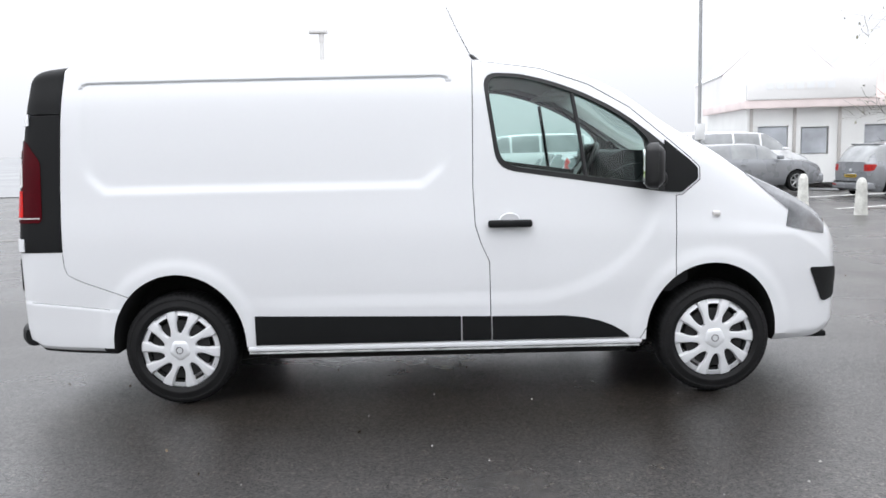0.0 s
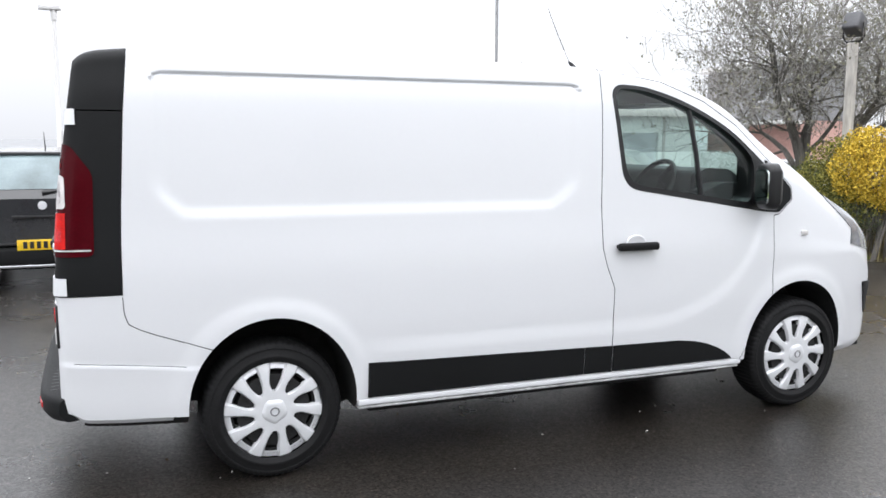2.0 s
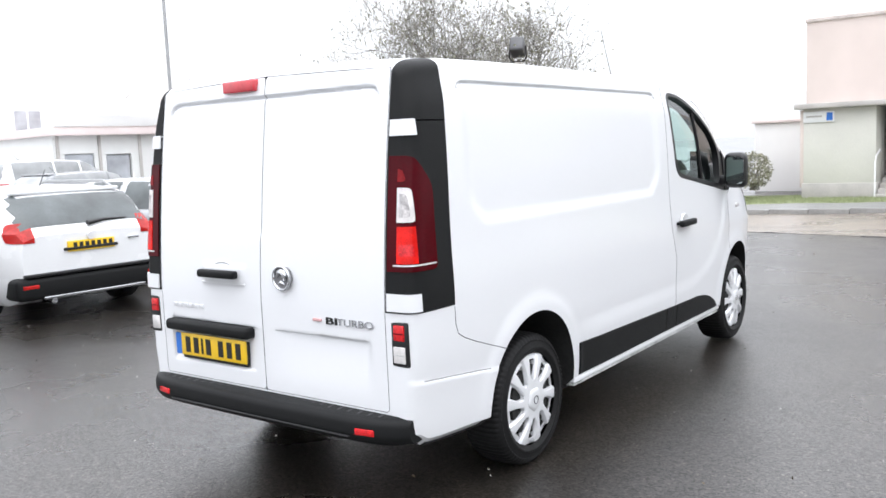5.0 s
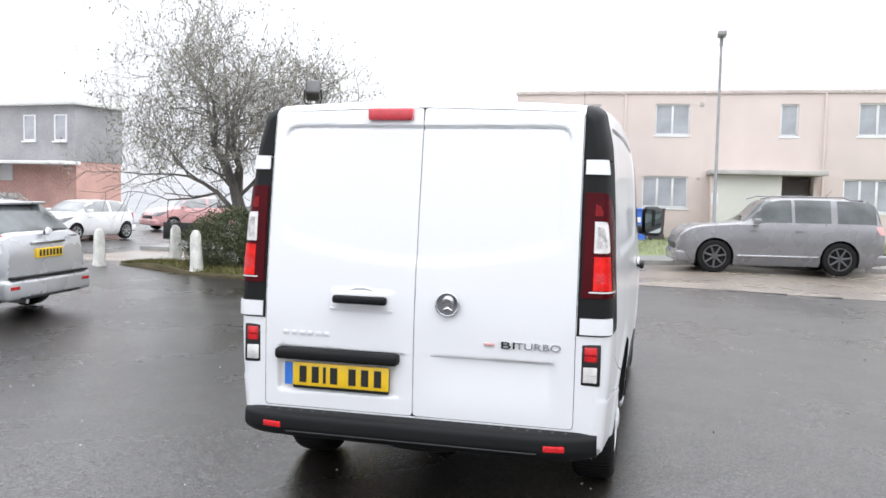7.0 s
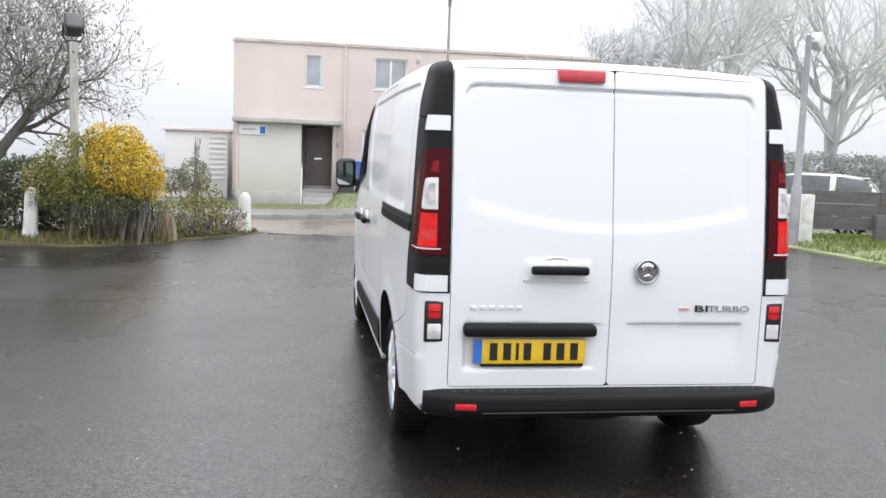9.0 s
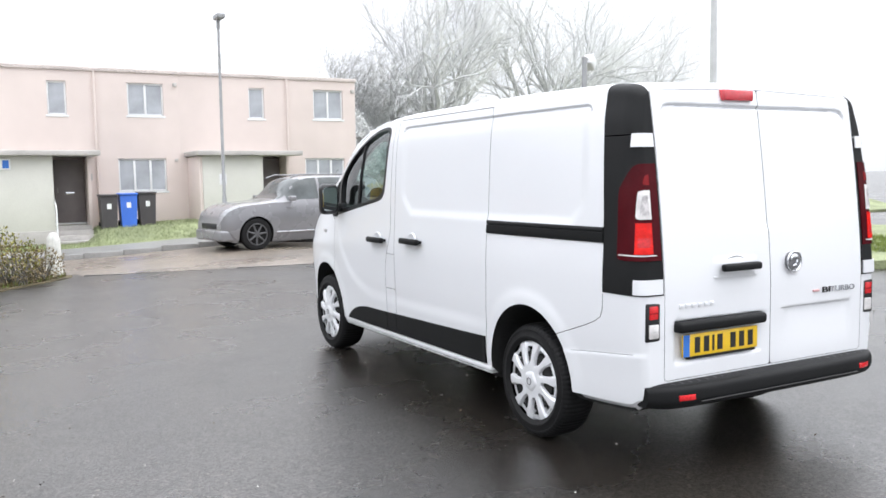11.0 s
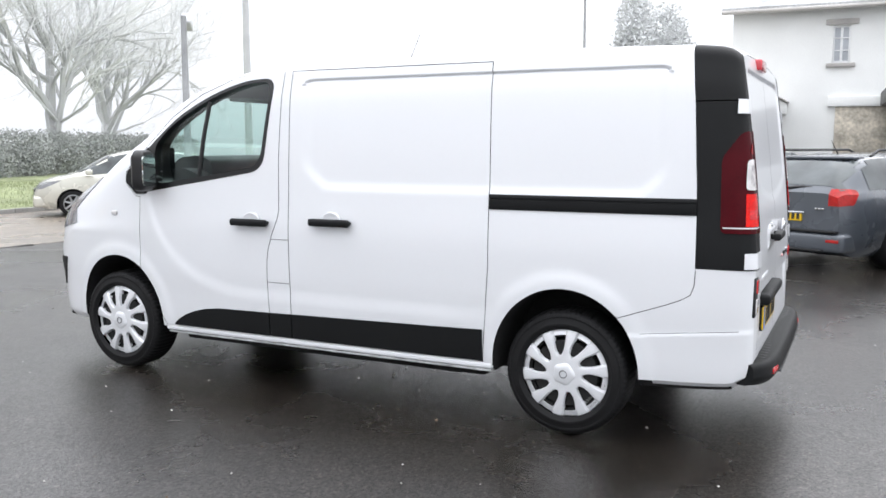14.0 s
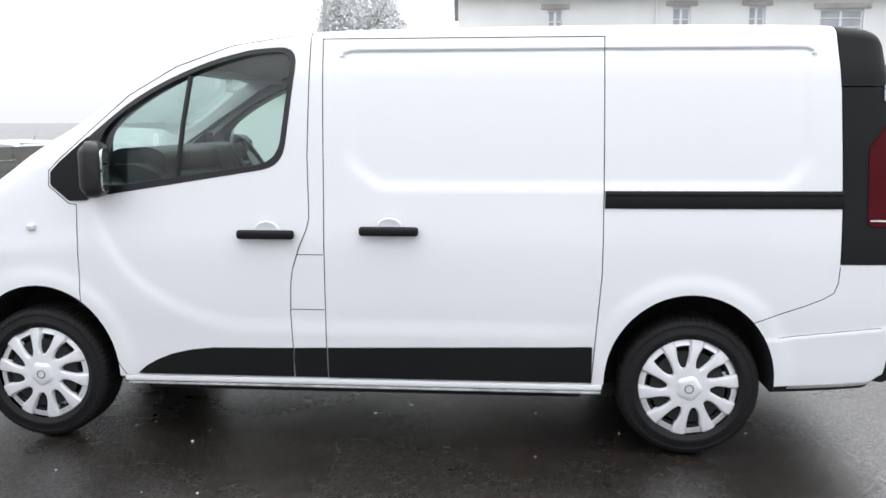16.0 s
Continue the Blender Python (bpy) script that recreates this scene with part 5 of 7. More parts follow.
# a low garage beyond the end house, fog haze in its pale colours
far = thing("far_garage", "low flat-roofed garage, fog haze in its pale colour", "garage", pose(28.0, 6.3, -0.2, 0, 0, -90))
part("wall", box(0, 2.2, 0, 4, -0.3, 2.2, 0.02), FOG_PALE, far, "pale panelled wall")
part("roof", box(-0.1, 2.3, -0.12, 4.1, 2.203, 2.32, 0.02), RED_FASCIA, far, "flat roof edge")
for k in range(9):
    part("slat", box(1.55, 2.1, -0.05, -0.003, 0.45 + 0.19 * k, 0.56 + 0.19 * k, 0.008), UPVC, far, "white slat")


def gabled_house(at, wide, deep, eaves, ridge, wall, roof, name, label, windows=()):
    h = thing(name, label, "house", at)
    body = prism([(0, -0.3), (wide, -0.3), (wide, eaves), (wide / 2, ridge), (0, eaves)], "y", 0, deep)
    part("wall", body, wall, h)
    for s in (0, 1):
        x0, x1 = (-0.05, wide / 2) if s == 0 else (wide / 2, wide + 0.05)
        z0, z1 = (eaves, ridge) if s == 0 else (ridge, eaves)
        part("roof_slope", prism([(x0, z0), (x1, z1), (x1, z1 + 0.05), (x0, z0 + 0.05)], "y", 0.004, deep - 0.004), roof, h, "slate roof slope")
    for x, z, w, t in windows:
        window(h, pose(x, -0.03, z), w, t, 2)
    return h


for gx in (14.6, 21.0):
    gabled_house(pose(gx, 34.0, 0, 0, 0, -8), 5.0, 8, 4.4, 6.7, FOG_PALE, FAINT_ROOF, "gabled_house", "gabled house, fog haze in its near-white colour", ((1.0, 2.9, 1.2, 1.1), (3.0, 2.9, 1.2, 1.1)))

# kiosk-like shop with a red fascia and long sign
shop = thing("shop_building", "white panelled shop, its red fascia paled by painted haze", "building", pose(13.2, 26.3, -0.15, 0, 0, -6))
part("wall", wall_with_holes(9.5, 2.75, 0.2, [(1.75, 2.75, 1.05, 2.05), (0.2, 1.3, 0.9, 2.1), (4.0, 5.2, 0.9, 2.1), (6.2, 7.8, 0.9, 2.1)], WHITE_WALL), WHITE_WALL, shop, "white panelled wall", 20)
part("side_wall", box(-0.2, -0.003, 0.0, 7, 0, 2.75), WHITE_WALL, shop)
part("back_wall", box(0.0, 9.5, 6.8, 7, 0, 2.75), WHITE_WALL, shop)
for x in (-0.1, 1.45, 3.05, 5.6, 8.0, 9.4):
    part("post", box(x, x + 0.11, -0.06, -0.004, 0, 2.75, 0.006), FASCIA, shop, "grey upright post")
part("fascia", box(-0.4, 9.9, -0.4, 7.2, 2.75, 3.05, 0.02), RED_FASCIA, shop, "red fascia board with haze in its colour")
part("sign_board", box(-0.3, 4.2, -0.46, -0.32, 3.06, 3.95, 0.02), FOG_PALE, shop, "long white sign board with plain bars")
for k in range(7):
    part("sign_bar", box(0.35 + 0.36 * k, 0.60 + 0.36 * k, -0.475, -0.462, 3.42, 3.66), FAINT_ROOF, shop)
part("upper_wall", box(3.4, 9.3, 0.6, 6.5, 3.051, 4.2, 0.02), RED_FASCIA, shop, "red brick upper wall, paled by haze in its colour")
part("pane", box(1.8, 2.7, 0.08, 0.1, 1.08, 2.02), PANE, shop, "grey shop window")
for x0, x1 in ((0.22, 1.28), (4.02, 5.18), (6.22, 7.78)):
    part("pane", box(x0, x1, 0.08, 0.1, 0.92, 2.08), PANE, shop, "grey shop window")

# slate-clad house with a red brick ground floor
clad = thing("slate_clad_house", "two-storey house, grey slate cladding over red brick", "house", pose(24.2, 26.4, 0.0, 0, 0, -97))
part("lower_wall", box(0, 6.2, 0.02, 2.4, -0.2, 2.38), BRICK_RED, clad, "red brick wall")
part("upper_wall", box(-0.04, 6.24, -0.06, 2.44, 2.383, 4.50, 0.01), CLAD, clad, "dark slate cladding")
part("roof", box(-0.25, 6.45, -0.35, 2.6, 4.503, 4.72, 0.02), WHITE_WALL, clad, "white flat roof edge")
window(clad, pose(3.72, -0.10, 3.15), 0.60, 1.0, 1)
window(clad, pose(5.25, -0.10, 3.15), 0.60, 1.0, 1)
part("notice", box(2.1, 3.05, -0.03, 0.015, 1.62, 2.25, 0.01), UPVC, clad, "white board on the brick wall")
part("canopy", box(-0.3, 6.5, -0.9, -0.062, 2.25, 2.38, 0.02), WHITE_WALL, clad)

# public house with white walls, porch and flat-roofed wing
pub = thing("white_inn", "white painted two-storey inn with slate roof and dark ground floor", "building", pose(2.55, -22.4, -0.1, 0, 0, 180 + 2.5))
wins = [(2.75, 3.98, 0.46, 1.05), (6.55, 4.0, 0.55, 1.1), (8.85, 4.0, 0.5, 1.1), (11.0, 3.95, 1.3, 1.05)]
part("front_wall", wall_with_holes(17, 5.55, 0.35, [(x, x + w, z, z + t) for x, z, w, t in wins] + [(7.2, 8.9, 1.05, 2.7), (4.3, 5.6, 1.05, 2.7)], WHITE_WALL), WHITE_WALL, pub, "uneven white painted wall", 20)
part("side_wall", box(0, 0.35, 0.352, 7.5, 0, 5.55), WHITE_WALL, pub)
part("back_wall", box(0.352, 17, 7.2, 7.5, 0, 5.5), WHITE_WALL, pub)
part("roof_slope", prism([(-0.35, 5.48), (3.9, 8.3), (3.9, 8.45), (-0.35, 5.63)], "x", -0.3, 17.2), SLATE, pub, "grey slate roof")
part("roof_slope", prism([(3.902, 8.3), (7.9, 5.6), (7.9, 5.75), (3.902, 8.45)], "x", -0.3, 17.2), SLATE, pub, "grey slate roof")
part("gable", prism([(0.353, 5.552), (7.45, 5.552), (3.9, 8.25)], "x", 0.002, 0.35), WHITE_WALL, pub)
part("gutter", tube([(-0.3, -0.40, 5.50), (17.2, -0.40, 5.50)], 0.06, 8), FASCIA, pub, "grey gutter under the eaves")
part("downpipe", tube([(6.05, -0.07, 3.0), (6.05, -0.07, 5.5)], 0.035, 8), WHITE_WALL, pub)
for i, (x, z, w, t) in enumerate(wins):
    window(pub, pose(x, 0.10, z), w, t, 2, cross=2 if w < 1 else 3)
    part("lintel", box(x - 0.2, x + w + 0.2, -0.06, -0.002, z + t + 0.02, z + t + 0.17, 0.01), FASCIA, pub)
    part("stone_sill", box(x - 0.15, x + w + 0.15, -0.10, -0.002, z - 0.13, z - 0.02, 0.01), FASCIA, pub)
for x0, x1 in ((2.9, 4.25), (5.65, 7.15), (8.95, 17.0)):
    part("stone_facing", box(x0, x1, -0.06, -0.003, 0.0, 2.72, 0.012), STONE if x0 < 5 else DARK_FRONT, pub, "buff stone facing" if x0 < 5 else "dark grey painted front")
for x0, x1 in ((4.25, 5.65), (7.15, 8.95)):
    part("stone_facing", box(x0, x1, -0.06, -0.003, 0.0, 0.95, 0.012), DARK_FRONT, pub, "dark grey painted front")
part("string_course", box(2.7, 17.05, -0.14, -0.003, 2.73, 3.02, 0.02), WHITE_WALL, pub, "white band between the storeys")
window(pub, pose(7.2, 0.08, 1.05), 1.7, 1.65, 2, cross=1)
window(pub, pose(4.3, 0.08, 1.05), 1.3, 1.65, 2, cross=1)
porch = part("porch_roof", box(4.05, 16.6, -3.6, -0.145, 2.72, 3.10, 0.02), DARK_TIMBER, pub, "dark timber porch roof")
for x in (4.25, 7.3, 10.4, 13.4, 16.2):
    part("porch_post", box(x, x + 0.2, -3.5, -3.3, 0, 2.715, 0.015), DARK_TIMBER, pub, "dark timber porch post")
part("porch_rail", box(4.46, 16.2, -3.44, -3.36, 1.0, 1.12, 0.01), DARK_TIMBER, pub)
part("porch_rail", box(4.46, 16.2, -3.44, -3.36, 0.45, 0.55, 0.01), DARK_TIMBER, pub)
part("finial", tube([(4.3, -3.4, 3.10), (4.3, -3.4, 3.23), (4.3, -3.4, 3.30), (4.3, -3.4, 3.48)], [0.10, 0.10, 0.05, 0.01], 8), DARK_TIMBER, pub)
wing = thing("flat_wing", "white flat-roofed wing with a wide grey door", "building", pose(8.6, -19.8, -0.1, 0, 0, 180))
part("wall", wall_with_holes(7.2, 2.5, 0.3, [(2.3, 4.6, 0.0, 2.1)], WHITE_WALL), WHITE_WALL, wing, "white painted wall", 20)
part("side_wall", box(-0.3, -0.002, 0, 5, 0, 2.5), WHITE_WALL, wing)
part("end_wall", box(7.202, 7.5, 0, 5, 0, 2.5), WHITE_WALL, wing)
part("roof", box(-0.45, 7.65, -0.2, 5.2, 2.502, 2.85, 0.02), WHITE_WALL, wing, "white flat roof with a deep edge")
part("roof_felt", box(-0.5, 7.7, -0.25, 5.25, 2.852, 2.90, 0.01), FASCIA, wing)
part("door_panel", box(2.302, 4.598, 0.12, 0.17, 0.0, 2.098), UPVC, wing, "wide pale roller door")
part("door_shadow_board", box(2.3, 4.6, -0.02, -0.002, 2.10, 2.22, 0.006), FASCIA, wing)
part("notice", box(5.05, 5.28, -0.02, -0.002, 1.55, 1.85, 0.004), LAMP_RED, wing, "small red notice with plain bars")
for k in range(3):
    part("notice_bar", box(5.08, 5.25, -0.024, -0.02, 1.60 + 0.08 * k, 1.64 + 0.08 * k), UPVC, wing)
part("wall_box", box(4.85, 5.0, -0.1, -0.002, 1.95, 2.2, 0.01), FASCIA, wing)


# ---- parked cars ----
def car_paint(name, colour, metal=0.0):
    return material(name, colour, 0.28, metal=metal, coat=0.8, patch=0.03, patch_scale=2.0, grain=0.02, grain_scale=80, rough_var=0.05)


CAR_GLASS = material("dark_car_glass", (0.075, 0.085, 0.087), 0.05, coat=0.0, patch=0.4, patch_scale=2.2, grain=0.05)
CAR_LAMP = material("dull_red_lamp_lens", (0.36, 0.012, 0.010), 0.25, coat=0.1, spec=0.3, grain=0.3, grain_scale=70, patch=0.25, patch_scale=18)
ALLOY = material("grey_alloy_wheel", (0.34, 0.345, 0.35), 0.35, metal=0.6, patch=0.1, patch_scale=8, grain=0.04)
# glass of far cars, lightened in colour for fog haze
CAR_GLASS_GREY = material("haze_grey_car_glass", (0.30, 0.31, 0.315), 0.10, coat=0.0, patch=0.2, patch_scale=2.2, grain=0.05)
# pale teal stands for fog seen through and reflected in the pane
CAR_GLASS_TEAL = material("fog_lit_teal_car_glass", (0.17, 0.215, 0.225), 0.05, coat=0.0, patch=0.4, patch_scale=2.0, grain=0.05)
ALLOY_DARK = material("dark_alloy_wheel", (0.10, 0.10, 0.105), 0.4, metal=0.4, patch=0.1, patch_scale=8, grain=0.04)


def car_wheel(parent, at, r, side, rim):
    """side: +1 for the left of the car."""
    bm = bmesh.new()
    prof = [(0.66, 0.5), (0.72, 0.54), (0.86, 0.55), (0.96, 0.50), (1.0, 0.36), (1.0, -0.36), (0.96, -0.5), (0.70, -0.5)]
    seg = 40
    rows = [[bm.verts.new((q * r * math.cos(2 * math.pi * k / seg), w * 0.2 * side, q * r * math.sin(2 * math.pi * k / seg))) for q, w in prof] for k in range(seg)]
    for k in range(seg):
        for i in range(len(prof) - 1):
            bm.faces.new((rows[k][i], rows[k][i + 1], rows[(k + 1) % seg][i + 1], rows[(k + 1) % seg][i]))
    bmesh.ops.recalc_face_normals(bm, faces=bm.faces[:])
    w = part("wheel", bm, RUBBER, parent, "black tyre on a spoked wheel")
    w.matrix_local = Matrix.Translation(at)
    part("rim_ring", tube([(0.655 * r * math.cos(2 * math.pi * k / 32), side * 0.098, 0.655 * r * math.sin(2 * math.pi * k / 32)) for k in range(32)], 0.016, 6, closed=True), rim, w)
    part("wheel_back", tube([(0, side * 0.02, 0), (0, side * 0.04, 0)], 0.66 * r, 28), WELL, w)
    part("hub", tube([(0, side * 0.05, 0), (0, side * 0.102, 0)], [0.18 * r, 0.15 * r], 12), rim, w)
    for k in range(7):
        a = 2 * math.pi * k / 7 + 0.3
        part("spoke", tube([(0.14 * r * math.cos(a), side * 0.085, 0.14 * r * math.sin(a)), (0.64 * r * math.cos(a), side * 0.095, 0.64 * r * math.sin(a))], [0.030, 0.022], 6), rim, w)


def build_car(name, label, at, paint, length, wide, tall, top, belt, axles, r, pillars, trim="body", rim=None, lamps=None, plate=PLATE, rear_sign=True,
              rear_end=None, rails=False, cladding=None, group="", lens=None, plate_z=None, lens_mat=None, panes=None, slant=False):
    """A car, its nose along +x, its middle over the origin. top: rows of (share of length from the tail, height); belt: height of the window line;
    axles: distances of the axles from the tail; pillars: shares of the length at which the side glass begins, is parted and ends."""
    car = thing(name, label, "car", at, group)
    half, x0 = wide / 2, -length / 2
    pane_mat = panes or CAR_GLASS
    ns = 64
    bm = bmesh.new()
    sec = [(0, 0, 0.0), (0.5, 0, 0.0), (0.86, 0, 0.0), (0.955, 0, 0.14), (0.985, 0, 0.30), (1.0, 0, 0.5), (1.0, 0, 0.62), (0.985, 0, 0.85), (0.955, 0, 1.0),
           (0.925, 0.10, 0), (0.885, 0.30, 0), (0.835, 0.55, 0), (0.785, 0.78, 0), (0.73, 0.90, 0), (0.62, 0.962, 0), (0.36, 0.992, 0), (0, 1.0, 0)]
    rows = []
    for k in range(ns + 1):
        u = k / ns
        x = x0 + length * u
        t = curve_at(top, u)
        b = min(belt, t - 0.05)
        end = min(u, 1 - u) * length
        w = half * (0.80 + 0.20 * (1 - (1 - min(1, end / 0.55)) ** 2.4)) * (1 - 0.05 * step(0.75, 1.0, u))
        low = 0.19 + 0.10 * step(0.35, 0.0, end)
        pts = []
        for fy, up, dn in sec:
            z = low + (b - low) * dn if up == 0 and fy < 1.01 and not (fy == 0 and dn == 0 and up == 1.0) else b + (t - b) * up
            if up > 0:
                z = b + (t - b) * up
            pts.append((fy * w, z))
        ring = pts + [(-y, z) for y, z in pts[-2:0:-1]]
        rows.append([bm.verts.new((x, y, z)) for y, z in ring])
    n = len(rows[0])
    glass_faces = {}
    for k in range(ns):
        for i in range(n):
            f = bm.faces.new((rows[k][i], rows[k][(i + 1) % n], rows[k + 1][(i + 1) % n], rows[k + 1][i]))
    bm.faces.new(rows[0][::-1])
    bm.faces.new(rows[-1])
    bmesh.ops.recalc_face_normals(bm, faces=bm.faces[:])
    # glass: pieces of the upper shell, lifted off as panes
    cuts = {}
    for f in bm.faces:
        c, nn = f.calc_center_median(), f.normal
        u = (c.x - x0) / length
        t = curve_at(top, u)
        if c.z < belt + 0.035:
            continue
        rel = (c.z - belt) / max(0.2, tall - belt)
        if abs(nn.y) > 0.55 and c.z < t - 0.07 and pillars[0] < u < pillars[-1] and t > belt + 0.16:
            gap = min(abs(u - p) for p in pillars[1:-1]) if len(pillars) > 2 else 1
            if gap > 0.010:
                kpane = sum(u > p for p in pillars[1:-1])
                cuts.setdefault(("side_window", c.y > 0, kpane), []).append(f)
        elif abs(nn.y) < 0.55 and abs(c.y) < half * 0.80 and nn.z < 0.93 and t > belt + 0.06:
            if u > 0.5 and nn.x > 0.25 and u < pillars[-1] + 0.12:
                cuts.setdefault(("windscreen", 0, 0), []).append(f)
            elif u < 0.4 and nn.x < -0.30 and c.z < tall - 0.08:
                cuts.setdefault(("rear_window", 0, 0), []).append(f)
    meshes = []
    for key, fs in cuts.items():
        g = bmesh.new()
        vmap = {}
        for f in fs:
            loop = []
            for v in f.verts:
                if v not in vmap:
                    vmap[v] = g.verts.new(v.co + v.normal * 0.005)
                loop.append(vmap[v])
            g.faces.new(loop)
        meshes.append((key, g))
    shell = mesh_of(bm, "shell", [paint, WELL])
    wells = bmesh.new()
    for a in axles:
        for s in (1, -1):
            out = [(x0 + a + (r + 0.045) * math.cos(q), r + (r + 0.045) * math.sin(q)) for q in [math.pi * k / 18 for k in range(19)]] + [(x0 + a - r - 0.045, 0), (x0 + a + r + 0.045, 0)]
            prism(out, "y", min(s * (half - 0.30), s * 2), max(s * (half - 0.30), s * 2), wells)
    lz = belt - 0.10 if lamps is None else lamps
    # lamps: pieces of the shell's own surface, a little proud; lens: (bottom, top, inner edge as share of half width, length)
    z0, z1, inner, deep = lens or (lz - 0.12, lz + 0.10, 0.64, 0.26)

    def shell_piece(name, bm_box, mat, shift, lab):
        me = boolean(shell.copy(), cutter(bm_box, mat), "INTERSECT")
        me.transform(Matrix.Translation((shift, 0, 0)) @ Matrix.Diagonal((1, 1.005, 1, 1)))
        me.materials.clear()
        me.materials.append(mat)
        for q in me.polygons:
            q.material_index = 0
        part_mesh(name, me, car, lab, 30)
        part_mesh(name, mirrored(me), car, lab, 30)

    tail_box = prism(rounded([(x0 - 0.2, z0), (x0 + deep * 0.6, z0 + 0.03), (x0 + deep, z1 - 0.02), (x0 + deep * 0.8, z1), (x0 - 0.2, z1)], 0.03, 3), "y", half * inner, half * 1.2)
    if slant:
        tail_box = prism(rounded([(x0 - 0.1, z0), (x0 + 0.24, z0), (x0 + 0.42, z0 + 0.12), (x0 + deep + 0.08, z1), (x0 + deep - 0.08, z1 + 0.10), (x0 - 0.1, z0 + 0.10)], 0.02, 2), "y", half * inner, half * 1.2)
    shell_piece("tail_lamp", tail_box, lens_mat or CAR_LAMP, -0.006, "dark red tail lamp")
    head_box = prism(rounded([(-x0 + 0.2, belt - 0.33), (-x0 - 0.18, belt - 0.30), (-x0 - 0.62, belt - 0.10), (-x0 - 0.35, belt - 0.12), (-x0 + 0.2, belt - 0.20)], 0.03, 3), "y", half * 0.52, half * 1.2)
    shell_piece("headlamp", head_box, HEADLAMP, 0.006, "clear headlamp")
    shell = boolean(shell, cutter(wells, WELL), "DIFFERENCE")
    part_mesh("body", shell, car, "", 32)
    for key, g in meshes:
        part(key[0], g, pane_mat, car, "dark reflecting glass" if pane_mat is CAR_GLASS else "grey glass with fog light put in its colour", 50)
    rim = rim or ALLOY
    for a in axles:
        for s in (1, -1):
            car_wheel(car, (x0 + a, s * (half - 0.125), r), r, s, rim)
    # tail
    pz = lz - 0.25 if plate_z is None else plate_z
    xr = x0
    xo = x0 - (0.046 if pz < 0.54 else 0.0)
    for s in (1, -1):
        m = box(x0 + length * pillars[-1] - 0.14, x0 + length * pillars[-1] + 0.02, s * half * 0.98, s * (half * 0.98 + 0.17), belt + 0.03, belt + 0.15, 0.03, 3)
        part("door_mirror", m, paint if trim == "body" else TRIM, car)
        for pq in (0.40, 0.62):
            part("door_handle", box(x0 + length * pq, x0 + length * pq + 0.16, s * half * 0.985, s * (half * 0.985 + 0.03), belt - 0.14, belt - 0.11, 0.008), paint, car)
        if cladding:
            part("side_strip", box(x0 + axles[0] + r + 0.1, x0 + axles[1] - r - 0.1, s * (half - 0.04), s * (half + 0.012), cladding[0], cladding[1], 0.01), cladding[2], car)
        if rails:
            part("roof_rail", tube([(x0 + length * 0.16, s * half * 0.72, tall - 0.06), (x0 + length * 0.2, s * half * 0.72, tall + 0.015), (x0 + length * 0.55, s * half * 0.72, tall + 0.015), (x0 + length * 0.60, s * half * 0.72, tall - 0.06)], 0.018, 6), rails, car)
    p = part("number_plate", box(xo - 0.022, xo + 0.02, -0.26, 0.26, pz - 0.055, pz + 0.055, 0.004), plate, car, "yellow number plate with plain bars")
    for k in range(7):
        part("plate_bar", box(xo - 0.025, xo, -0.215 + 0.066 * k - 0.02, -0.215 + 0.066 * k + 0.02, pz - 0.037, pz + 0.037), INK, p)
    part("emblem", tube([(xr - 0.030, 0, lz - 0.08), (xr + 0.01, 0, lz - 0.08)], [0.042, 0.048], 18), SILVER, car, "small plain emblem")
    for k in range(3):
        part("name_bar", box(xr - 0.024, xr + 0.02, -half * 0.60 + 0.045 * k, -half * 0.60 + 0.045 * k + 0.034, lz - 0.155, lz - 0.132, 0.003), CHROME, car, "small chrome bar")
    part("tailgate_grip", box(xr - 0.030, xr + 0.03, -0.30, 0.30, lz - 0.215, lz - 0.185, 0.008), TRIM if rear_end == "black" else CHROME, car, "grip strip across the tailgate")
    part("rear_bumper", box(xr - 0.055, xr + 0.30, -half * 0.90, half * 0.90, 0.26, 0.50, 0.06, 4), BLACK if rear_end == "black" else paint, car, "rear bumper")
    part("bumper_strip", box(xr - 0.062, xr + 0.1, -half * 0.80, half * 0.80, 0.50, 0.53, 0.008), TRIM, car)
    part("bumper_lip", box(xr - 0.060, xr + 0.1, -half * 0.62, half * 0.62, 0.262, 0.292, 0.010), CHROME if rear_end == "black" else TRIM, car)
    for s in (1, -1):
        part("bumper_reflector", box(xr - 0.060, xr + 0.06, s * half * 0.66, s * half * 0.84, 0.385, 0.425, 0.008), CAR_LAMP, car, "small red reflector")
    part("spoiler", box(x0 + length * 0.100, x0 + length * 0.155, -half * 0.66, half * 0.66, curve_at(top, 0.14) - 0.040, curve_at(top, 0.14) - 0.002, 0.015, 3), paint, car, "small roof spoiler")
    part("exhaust_pipe", tube([(xr - 0.04, half * 0.5, 0.235), (xr + 0.2, half * 0.5, 0.24)], 0.032, 10), CHROME, car)
    part("front_bumper", box(-xr - 0.30, -xr + 0.04, -half * 0.86, half * 0.86, 0.24, 0.50, 0.06, 4), paint, car, "front bumper")
    part("grille", box(-xr - 0.1, -xr + 0.012, -half * 0.5, half * 0.5, 0.52, 0.66, 0.02), TRIM, car)
    part("wiper", tube([(xr + 0.035, 0.0, belt + 0.05), (xr + 0.06, -0.20, belt + 0.075), (xr + 0.08, -0.48, belt + 0.07)], [0.030, 0.018, 0.008], 6), TRIM, car)
    part("aerial", tube([(x0 + length * 0.25, 0, curve_at(top, 0.25) - 0.01), (x0 + length * 0.21, 0, curve_at(top, 0.25) + 0.18)], [0.008, 0.003], 5), TRIM, car)
    return car


